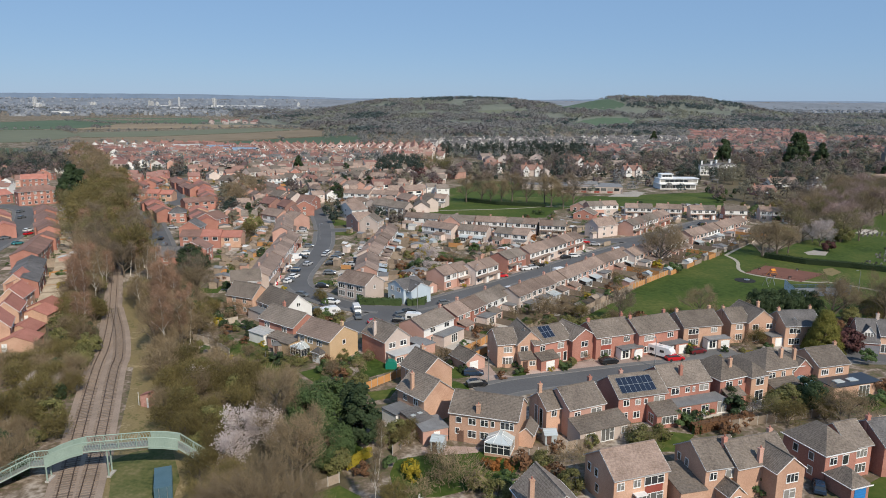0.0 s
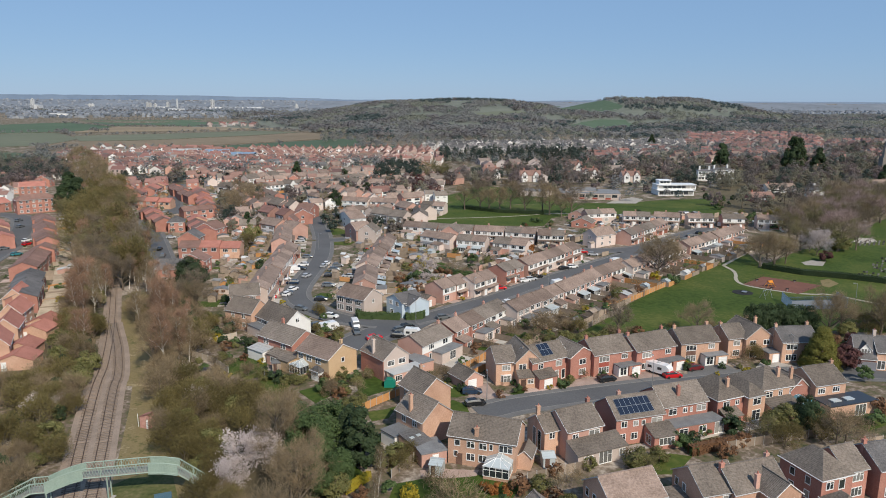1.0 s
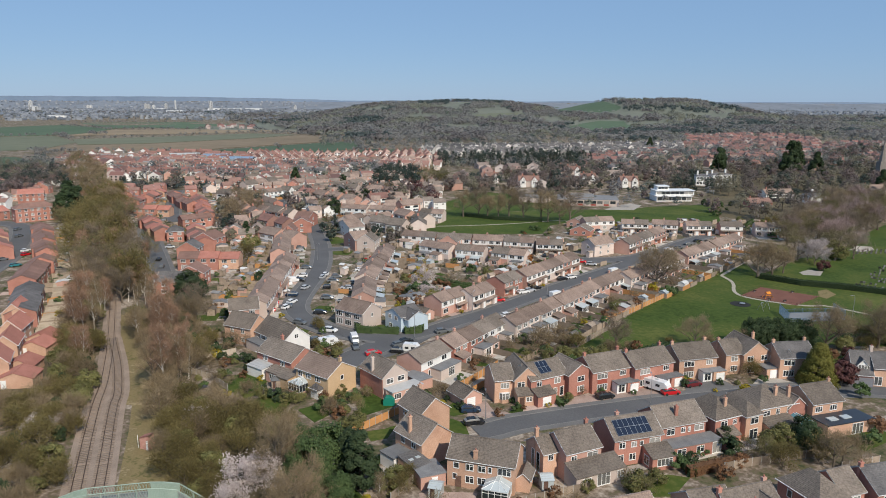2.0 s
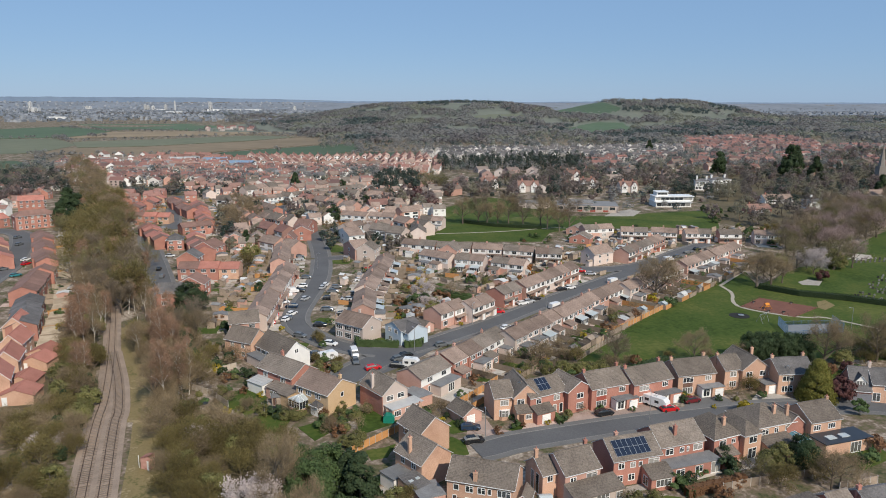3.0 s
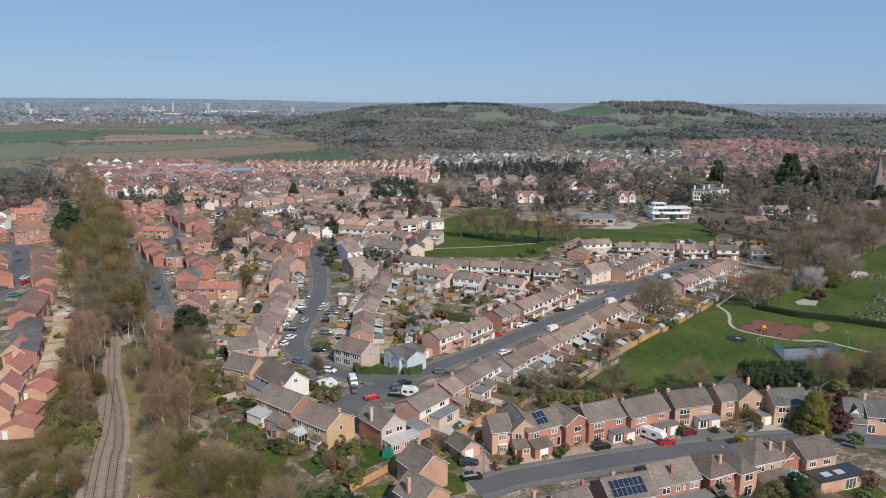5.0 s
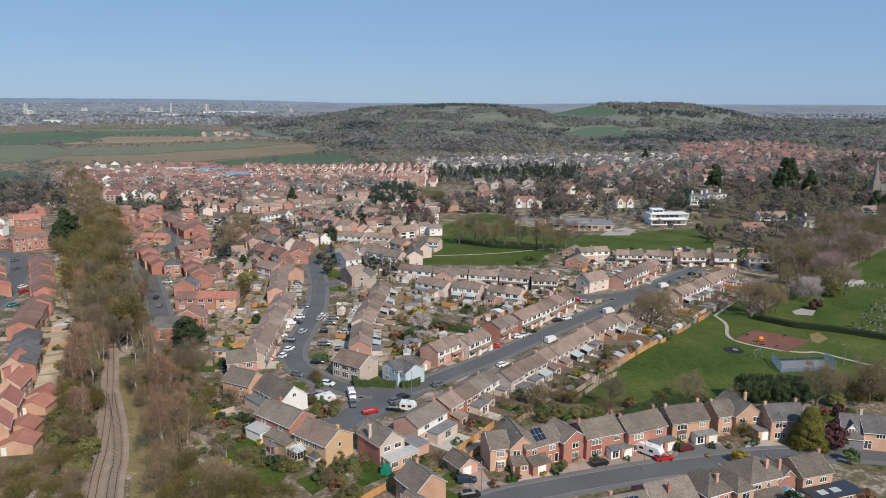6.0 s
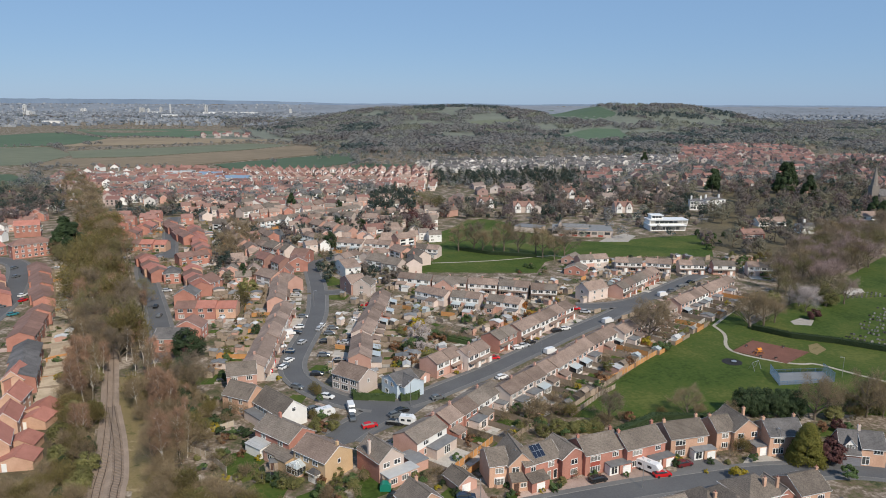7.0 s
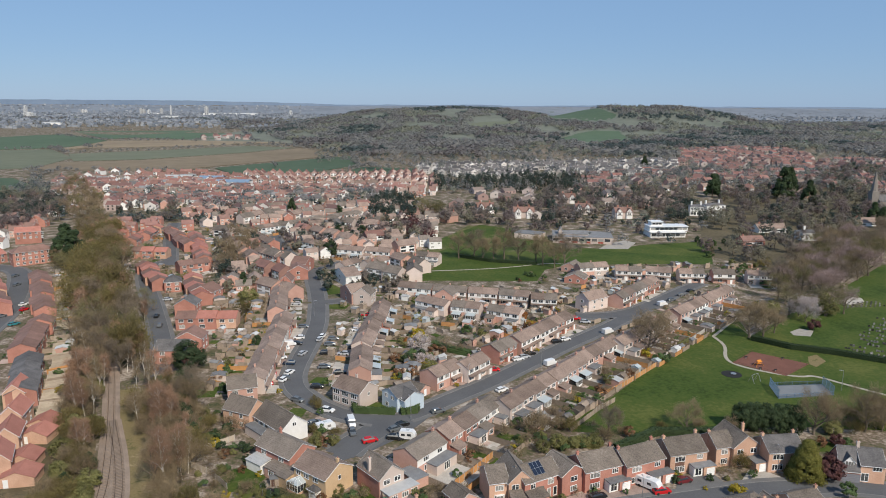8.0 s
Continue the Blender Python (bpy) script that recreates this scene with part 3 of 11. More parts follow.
FINE = {k: [(x, y) for x, y, _ in along(l, 1.5)] for k, (l, _) in ROADS.items()}
for k, (line, half) in ROADS.items():
    z = 0.085 + 0.004 * list(ROADS).index(k)
    road = tagged(part("road", ribbon(line, -half, half, -0.1, z), M_ASPHALT), "grey asphalt street with worn surface", "road", kind="structure")
    pts = FINE[k]
    for side in (-1, 1):
        kerb, pave = Mesh(), Mesh()
        rows = [offset(pts, side * d) for d in (half, half + 0.14, half + 1.6)]
        for i in range(len(pts) - 1):
            if any(near_line(*rows[0][i], FINE[o], ROADS[o][1] + 0.3) for o in ROADS if o != k):
                continue
            for m, a, b, zz in ((kerb, rows[0], rows[1], 0.17), (pave, rows[1], rows[2], 0.16)):
                q = [a[i], a[i + 1], b[i + 1], b[i]]
                if side > 0:
                    q = q[::-1]
                m.prism([(x, y) for x, y in q][::-1], -0.1, zz)
        if kerb.v:
            tagged(part("kerb", kerb, M_KERB), "pale concrete kerb along the street", "kerb", kind="structure")
            tagged(part("pavement", pave, M_PAVE), "grey asphalt pavement beside the street", "pavement", kind="structure")

# ---- railway ----
TRACK = smooth([(-51.2, 84.2), (-54.2, 92.1), (-64.1, 117.7), (-73.5, 142.8)] + [(-76.2, 152.1), (-80.2, 162.6), (-84.9, 174.4), (-90.6, 187.9), (-97.4, 203.5), (-107.5, 226.7), (-134.2, 283.7), (-193.9, 404.3), (-271.6, 549.0)], 2)
TRACK_TWO = smooth([(-48.5, 84.3), (-51.0, 92.1), (-58.2, 112.7), (-69.8, 142.9)] + [(-70.6, 146.9), (-75.2, 157.7), (-80.2, 168.3), (-84.3, 176.0), (-89.5, 186.1)], 2)
for line, z in ((TRACK, 0.1), (TRACK_TWO, 0.105)):
    tagged(part("trackbed", ribbon(line, -2.4, 2.4, -0.2, z), M_BALLAST), "brown stone ballast of the railway", "ballast", kind="structure")


def railway(line, name):
    th = thing(name, "rusty railway track on brown ballast with timber sleepers", "railway track", group="railway tracks")
    for s in (-0.75, 0.75):
        part("rail", ribbon(line, s - 0.06, s + 0.06, 0.1, 0.34), M_RAIL, th)
    sl = Mesh().box(-1.3, -0.13, 0.08, 1.3, 0.13, 0.21).data("sleeper", M_SLEEPER)
    rest = Mesh()
    for i, (x, y, a) in enumerate(along(line, 0.72)):
        if i < 70:
            part("sleeper", sl, M_SLEEPER, th, m=pose(x, y, 0, 0, 0, math.degrees(a) + 90 + random.uniform(-1, 1)))
        else:
            c, s = math.cos(a + math.pi / 2), math.sin(a + math.pi / 2)
            rest.prism([(x + c * u - s * v, y + s * u + c * v) for u, v in ((-1.3, -0.13), (1.3, -0.13), (1.3, 0.13), (-1.3, 0.13))], 0.08, 0.21)
    if rest.v:
        tagged(part("far_sleepers", rest, M_SLEEPER, th), kind="stuff")


railway(TRACK, "railway_track")
railway(TRACK_TWO, "railway_track")

# ---- houses: walls, roofs, windows, chimneys ----
def roof_mesh(x0, x1, y0, y1, eave, rise, ridge, over=0.3, courses=15, thick=0.1):
    """A tiled roof with stepped courses. ridge: 'x' or 'y' gables, 'hip', 'lean' (falls towards -y), 'flat'."""
    m = Mesh()
    if ridge == "flat":
        return m.box(x0 - 0.12, y0 - 0.12, eave, x1 + 0.12, y1 + 0.12, eave + 0.18)
    if ridge == "lean":
        n, a, b = max(4, courses // 2), y0 - 0.2, y1
        prof = [(a, eave - 0.02)]
        for i in range(n):
            f0, f1 = i / n, (i + 1) / n
            prof += [(a + (b - a) * f0, eave + rise * f0 + thick), (a + (b - a) * f1, eave + rise * f1 + thick - 0.05)]
        return m.extrude(prof + [(b, eave + rise - 0.02)], x0 - 0.12, x1 + 0.12, lambda s, u, z: (s, u, z))
    if ridge == "hip":
        cx, cy = (x0 + x1) / 2, (y0 + y1) / 2
        w, d = x1 - x0 + 2 * over, y1 - y0 + 2 * over
        k = min(w, d) / 2
        drop = rise / (min(x1 - x0, y1 - y0) / 2) * over
        rings = [(0, -drop - 0.05)]
        for i in range(courses):
            f0, f1 = i / courses, (i + 1) / courses
            rings += [(f0, -drop + (rise + drop) * f0 + thick), (f1, -drop + (rise + drop) * f1 + thick - 0.045)]
        pts = [[(cx + sx * (w / 2 - k * f), cy + sy * (d / 2 - k * f), eave + z) for sx, sy in ((-1, -1), (1, -1), (1, 1), (-1, 1))] for f, z in rings]
        for r, q in zip(pts, pts[1:]):
            for j in range(4):
                m.face(r[j], r[(j + 1) % 4], q[(j + 1) % 4], q[j])
        return m
    if ridge == "x":
        half, mid, lo, hi = (y1 - y0) / 2, (y0 + y1) / 2, x0, x1
    else:
        half, mid, lo, hi = (x1 - x0) / 2, (x0 + x1) / 2, y0, y1
    drop = rise / half * over
    up = []
    for i in range(courses):
        f0, f1 = i / courses, (i + 1) / courses
        up += [((half + over) * (1 - f0), eave - drop + (rise + drop) * f0 + thick), ((half + over) * (1 - f1), eave - drop + (rise + drop) * f1 + thick - 0.045)]
    up[-1] = (0.14, eave + rise + thick - 0.07)
    top = [(0.14, eave + rise + thick + 0.05)]
    side = [(half + over, eave - drop - 0.04)] + up + top
    prof = [(-u, z) for u, z in side] + side[::-1] + [(0, eave + rise - 0.05)]
    return m.extrude(prof, lo - 0.16, hi + 0.16, lambda s, u, z: (s, mid + u, z) if ridge == "x" else (mid + u, s, z))


def wall_mesh(x0, x1, y0, y1, eave, rise, ridge):
    m = Mesh().box(x0, y0, -0.3, x1, y1, eave)
    if ridge == "x":
        c = (y0 + y1) / 2
        for x in (x0, x1):
            m.face((x, y0, eave), (x, y1, eave), (x, c, eave + rise))
    elif ridge == "y":
        c = (x0 + x1) / 2
        for y in (y0, y1):
            m.face((x0, y, eave), (x1, y, eave), (c, y, eave + rise))
    elif ridge == "lean":
        for x in (x0, x1):
            m.face((x, y0, eave), (x, y1, eave), (x, y1, eave + rise))
    return m


def boards(th, x0, x1, y0, y1, eave, rise, ridge, over=0.3):
    """White boards up the gable edges and gutters along the eaves."""
    if ridge == "hip":
        z = eave - 0.22
        for a in ((x0 - 0.4, y0 - 0.42, x1 + 0.4, y0 - 0.3), (x0 - 0.42, y0 - 0.3, x0 - 0.3, y1 + 0.3)):
            part("gutter", Mesh().box(a[0], a[1], z, a[2], a[3], z + 0.12), M_FASCIA, th)
        return
    half = ((y1 - y0) if ridge == "x" else (x1 - x0)) / 2
    mid = (y0 + y1) / 2 if ridge == "x" else (x0 + x1) / 2
    lo, hi = (x0, x1) if ridge == "x" else (y0, y1)
    drop = rise / half * over

    def at(s, u, z):
        return (s, mid + u, z) if ridge == "x" else (mid + u, s, z)

    h, e = half + over, eave - drop
    prof = [(-h, e - 0.09), (-h, e + 0.05), (0, eave + rise + 0.05), (h, e + 0.05), (h, e - 0.09), (0, eave + rise - 0.1)]
    for s in (lo - 0.21, hi + 0.17):
        part("barge_board", Mesh().extrude(prof, s, s + 0.04, at), M_FASCIA, th)
    for side in (-1, 1):
        u = side * (h + 0.06)
        part("gutter", Mesh().extrude([(u - 0.05, e - 0.06), (u + 0.05, e - 0.06), (u + 0.05, e + 0.03), (u - 0.05, e + 0.03)], lo - 0.15, hi + 0.15, at), M_FASCIA, th)


def window_data(w, h, panes):
    def frame_mesh():
        t = 0.095
        xs = [-w / 2]
        for i in range(panes + 1):
            x = -w / 2 + t / 2 + (w - t) * i / panes
            xs += [x - t / 2, x + t / 2]
        xs = xs[1:]
        zs = [-0.05, t, h * 0.66, h * 0.66 + 0.05, h - t, h]
        last = len(xs) - 3
        return Mesh().lattice(xs, zs, lambda i, j: i % 2 == 0 or j in (0, 4) or (j == 2 and i == last and panes > 1), -0.07, 0.04).data("window", M_UPVC)

    def pane_mesh():
        return Mesh().box(-w / 2 + 0.02, -0.03, 0.02, w / 2 - 0.02, 0.0, h - 0.02).data("pane", M_PANE)

    return once(("win", round(w, 2), round(h, 2), panes), lambda: (frame_mesh(), pane_mesh()))


TURN = {"f": 0, "r": 90, "b": 180, "l": -90}


PLAIN = [False]


def glazed(xs, zs):
    """A far window in one piece: bars of white frame with panes set back between them."""
    nx_, v, f, mi = len(xs), [], [], []
    v += [(x, -0.06, z) for z in zs for x in xs] + [(x, 0.02, z) for z in zs for x in xs]
    k = len(xs) * len(zs)
    for j in range(len(zs) - 1):
        for i in range(nx_ - 1):
            a = j * nx_ + i
            f.append((a, a + 1, a + nx_ + 1, a + nx_))
            mi.append(1 if i % 2 and j % 2 else 0)
    for i in range(nx_ - 1):
        t = (len(zs) - 1) * nx_ + i
        f += [(i, k + i, k + i + 1, i + 1), (t, t + 1, k + t + 1, k + t)]
        mi += [0, 0]
    for j in range(len(zs) - 1):
        a, b = j * nx_, j * nx_ + nx_ - 1
        f += [(a, a + nx_, k + a + nx_, k + a), (b, k + b, k + b + nx_, b + nx_)]
        mi += [0, 0]
    me = bpy.data.meshes.new("window")
    me.from_pydata(v, [], f)
    me.materials.append(M_UPVC)
    me.materials.append(M_PANE)
    me.polygons.foreach_set("material_index", mi)
    return me


def window(th, face, x, y, z, w, h, panes=2, name="window"):
    w, h = w * 1.14, h * 1.1
    fr, pa = window_data(w, h, panes)
    if PLAIN[0]:
        xs = [v for i in range(panes + 1) for v in ((w - 0.09) * i / panes - w / 2, (w - 0.09) * i / panes - w / 2 + 0.09)]
        return part(name, once(("both", round(w, 2), round(h, 2), panes), lambda: glazed(xs, [-0.05, 0.09, h - 0.09, h])), M_UPVC, th, m=pose(x, y, z, 0, 0, TURN[face]))
    wd = part(name, fr, M_UPVC, th, m=pose(x, y, z, 0, 0, TURN[face]))
    part("pane", pa, M_PANE, wd)
    return wd


def door(th, face, x, y, z=0.0, material=None, w=0.95, h=2.05):
    def make():
        m = Mesh().box(-w / 2, -0.05, 0, w / 2, 0.05, h)
        m.box(-w / 2 - 0.07, -0.07, 0, -w / 2, 0.05, h + 0.07).box(w / 2, -0.07, 0, w / 2 + 0.07, 0.05, h + 0.07)
        m.box(-w / 2 + 0.15, -0.07, 0.15, w / 2 - 0.15, -0.05, 0.9).box(-w / 2 + 0.15, -0.07, 1.1, w / 2 - 0.15, -0.05, h - 0.15)
        return m.data("door", material or M_DOOR)
    return part("door", once(("door", (material or M_DOOR).name, w, h), make), M_DOOR, th, m=pose(x, y, z, 0, 0, TURN[face]))


def garage_door(th, face, x, y, material=None, w=2.2, h=2.05):
    def make():
        prof = [(0.04, 0.0), (-0.045, 0.0)]
        for i in range(5):
            a, b = 0.05 + i * h / 5, (i + 1) * h / 5 - 0.03
            prof += [(-0.045, a), (-0.08, a + 0.02), (-0.08, b - 0.02), (-0.045, b)]
        m = Mesh().extrude(prof + [(-0.045, h), (0.04, h)], -w / 2, w / 2, lambda s, u, z: (s, u, z))
        return m.data("garage_door", material or M_UPVC)
    return part("garage_door", once(("gar", (material or M_UPVC).name, w, h), make), M_UPVC, th, m=pose(x, y, 0.02, 0, 0, TURN[face]))


def chimney(th, x, y, z0, z1, material, w=0.65, d=0.5):
    m = Mesh().box(x - w / 2, y - d / 2, z0, x + w / 2, y + d / 2, z1).box(x - w / 2 - 0.06, y - d / 2 - 0.06, z1 - 0.22, x + w / 2 + 0.06, y + d / 2 + 0.06, z1 - 0.05)
    c = part("chimney", m, material, th)
    if not PLAIN[0]:
        part("chimney_pot", Mesh().tube((x, y, z1), (x, y, z1 + 0.35), 0.13, 0.1, 8), M_TILE_RED, c)


def block(th, x0, x1, y0, y1, eave, rise, ridge, wall, roof, courses=15, trim=True):
    """One volume of a house: its walls, roof and boards."""
    part("wall", wall_mesh(x0, x1, y0, y1, eave, rise, ridge), wall, th)
    r = part("roof", roof_mesh(x0, x1, y0, y1, eave, rise, ridge, courses=courses), roof, th)
    if trim and ridge in ("x", "y", "hip"):
        boards(r, x0, x1, y0, y1, eave, rise, ridge)
    return r


def at_edge(a, b):
    """The pose whose x axis runs from a to b in plan, and their distance."""
    return pose(a[0], a[1], 0, 0, 0, math.degrees(math.atan2(b[1] - a[1], b[0] - a[0]))), math.hypot(b[0] - a[0], b[1] - a[1])


def conservatory(th, face, x, y, w=3.2, d=2.8, roof=None):
    """A glazed room against a wall: low brick base, white frames, glass and a hipped sheet roof."""
    def at(m):
        return pose(x, y, 0, 0, 0, TURN[face])
    c = part("conservatory", Mesh().box(-w / 2, -d, 0, w / 2, 0, 0.55), M_BRICK_ORANGE, th, "white-framed glazed conservatory", at(0))
    fr, gl = Mesh(), Mesh()
    xs = [v for i in range(5) for v in (-w / 2 + w * i / 4 - 0.05, -w / 2 + w * i / 4 + 0.05)]
    fr.lattice(xs, [0.55, 0.62, 1.7, 1.77, 2.2, 2.34], lambda i, j: i % 2 == 0 or j in (0, 2, 4), -d - 0.03, -d + 0.05)
    sf = Mesh().lattice([v for i in range(4) for v in (d * i / 3 - 0.05, d * i / 3 + 0.05)], [0.55, 0.62, 2.2, 2.34], lambda i, j: i % 2 == 0 or j in (0, 2), -0.04, 0.04)
    for s_, name in ((-w / 2, "side_frame"), (w / 2, "side_frame")):
        part(name, sf.data(name, M_UPVC), M_UPVC, c, m=pose(s_, 0, 0, 0, 0, -90))
    gl.box(-w / 2 + 0.03, -d + 0.03, 0.55, w / 2 - 0.03, 0, 2.2)
    part("glazing_frame", fr, M_UPVC, c)
    part("glass", gl, M_PANE, c)
    rf = Mesh()
    a, b = (-w / 2 - 0.1, -d - 0.1, 2.34), (w / 2 + 0.1, -d - 0.1, 2.34)
    p, q = (-0.35, -d * 0.55, 3.15), (0.35, -d * 0.55, 3.15)
    e, f = (-0.35, 0, 3.15), (0.35, 0, 3.15)
    g, h = (-w / 2 - 0.1, 0, 2.34), (w / 2 + 0.1, 0, 2.34)
    rf.face(a, b, q, p).face(b, h, f, q).face(g, a, p, e).face(p, q, f, e)
    for s, t in ((a, p), (b, q), (p, e), (q, f), (p, q), ((a[0] / 3, a[1], 2.34), p), ((b[0] / 3, b[1], 2.34), q), ((a[0], -d / 2, 2.34), (-0.35, -d * 0.4, 3.15)), ((b[0], -d / 2, 2.34), (0.35, -d * 0.4, 3.15))):
        part("roof_bar", Mesh().tube((s[0], s[1], s[2] + 0.03), (t[0], t[1], t[2] + 0.03), 0.045, 0.045, 4), M_UPVC, c)
    part("glass_roof", rf, roof or M_POLY, c)
    return c


def solar(th, roof, x0, y0, eave, rise, half, cols, rows_, over=0.0, side=-1, mid=0.0, u=0.14):
    """Solar panels on a slope that faces -y, starting x0 along and u of the way up."""
    sl = math.hypot(half, rise)
    tilt = math.degrees(math.atan2(rise, half))
    pw, ph = 1.0, 1.62
    pm = once("panel", lambda: Mesh().box(-pw / 2 + 0.02, 0.02, 0, pw / 2 - 0.02, ph - 0.02, 0.05).data("solar_panel", M_SOLAR))
    fm = once("panelframe", lambda: Mesh().box(-pw / 2, 0, -0.02, pw / 2, 0.03, 0.06).box(-pw / 2, ph - 0.03, -0.02, pw / 2, ph, 0.06).box(-pw / 2, 0, -0.02, -pw / 2 + 0.03, ph, 0.06).box(pw / 2 - 0.03, 0, -0.02, pw / 2, ph, 0.06).data("panel_frame", M_ALU))
    for i in range(cols):
        for j in range(rows_):
            s = u * sl + j * (ph + 0.02)
            m = pose(x0 + (i + 0.5) * pw, y0, eave + 0.17, tilt, 0, 0) @ pose(0, s, 0)
            p = part("solar_panel", pm, M_SOLAR, th, m=m)
            part("panel_frame", fm, M_ALU, p)

# ---- house kinds ----
def front_windows(th, w, d, face, rows_, eave, big=1.7, small=1.1, porch=True, doormat=None):
    """Windows and a door over one long side."""
    y = 0 if face == "f" else d
    def xx(u):
        return u * w if face == "f" else (1 - u) * w
    window(th, face, xx(0.29), y, 3.1, min(big, w * 0.42), 1.2, 3)
    window(th, face, xx(0.75), y, 3.1, min(big, w * 0.36), 1.2, 2)
    window(th, face, xx(0.32), y, 0.75, min(big + 0.2, w * 0.46), 1.35, 3)
    if not PLAIN[0]:
        door(th, face, xx(0.8), y, 0.1, doormat)


def terrace_unit(w, d, wall, roof, upper=None, chim=False, ext="canopy", eave=4.75, rise=1.75, label=""):
    th = thing("terraced_house", label or "two-storey terraced house with brown tiled roof", "house")
    r = block(th, 0, w, 0, d, eave, rise, "x", wall, roof, courses=9, trim=False)
    if not PLAIN[0]:
        part("gutter", Mesh().box(0, -0.4, eave - 0.27, w, -0.3, eave - 0.18), M_FASCIA, r)
    front_windows(th, w, d, "f", 2, eave)
    if upper:
        part("cladding", Mesh().box(0.05, -0.022, 2.6, w - 0.05, 0.0, 4.7), upper, th, "boarded upper storey")
    if ext == "canopy":
        part("canopy", roof_mesh(0.05, w - 0.05, -1.1, 0, 2.35, 0.35, "lean", courses=6), roof, th)
        part("porch", Mesh().box(w * 0.62, -1.0, -0.2, w * 0.97, -0.02, 2.35), wall, th)
        door(th, "f", w * 0.8, -1.0, 0.05, M_UPVC)
    elif ext == "lean":
        part("rear_room", Mesh().box(0.1, -2.8, -0.2, w * 0.6, -0.02, 2.4), wall, th)
        part("rear_roof", roof_mesh(0.1, w * 0.6, -2.8, 0, 2.4, 0.8, "lean", courses=8), roof, th)
        window(th, "f", w * 0.35, -2.8, 0.7, 1.7, 1.3, 3)
    elif ext == "flat":
        part("rear_room", Mesh().box(w * 0.3, -3.2, -0.2, w - 0.15, -0.02, 2.5), M_RENDER, th)
        part("flat_roof", roof_mesh(w * 0.3, w - 0.15, -3.2, 0, 2.5, 0, "flat"), M_FELT, th)
        window(th, "f", w * 0.65, -3.2, 0.3, 2.0, 1.9, 3)
    elif ext == "glass":
        part("conservatory", Mesh().box(w * 0.2, -2.6, -0.1, w * 0.8, -0.02, 0.5), M_WHITE, th, "white conservatory")
        part("glazing", Mesh().box(w * 0.2 + 0.05, -2.55, 0.5, w * 0.8 - 0.05, -0.02, 2.1), M_PANE, th)
        part("glazing_frame", Mesh().lattice([v for i in range(6) for v in (w * 0.2 + w * 0.12 * i - 0.05, w * 0.2 + w * 0.12 * i + 0.05)], [0.5, 0.6, 2.05, 2.25], lambda i, j: i % 2 == 0 or j != 1, -2.62, -2.5), M_UPVC, th)
        part("glass_roof", roof_mesh(w * 0.2, w * 0.8, -2.6, 0, 2.2, 0.6, "lean", courses=8), M_POLY, th)
    if chim:
        chimney(th, w - 0.5, d / 2 + 0.3, eave + 1.2, eave + rise + 0.9, M_BRICK_PINK)
    return th


def row_of(a, b, n, d, make, group, step=0.0):
    """n houses side by side from a to b (seen from outside, left to right); make(w, d, i) builds one kind, built once each."""
    m, length = at_edge(a, b)
    w, kinds, out = length / n, {}, []
    PLAIN[0] = a[1] > 195  # further off, bars and glass are one piece
    for i in range(n):
        key, build = make(w, d, i)
        here = m @ pose(i * w, random.uniform(-0.25, 0.25) + step * (i // 2 % 2), -0.55 * step * (i // 2 % 2))
        if key in kinds:
            th = copy_thing(kinds[key], here)
        else:
            th = kinds[key] = build()
            th.matrix_basis = here
        th["group"] = group
        out.append(th)
    PLAIN[0] = False
    return out


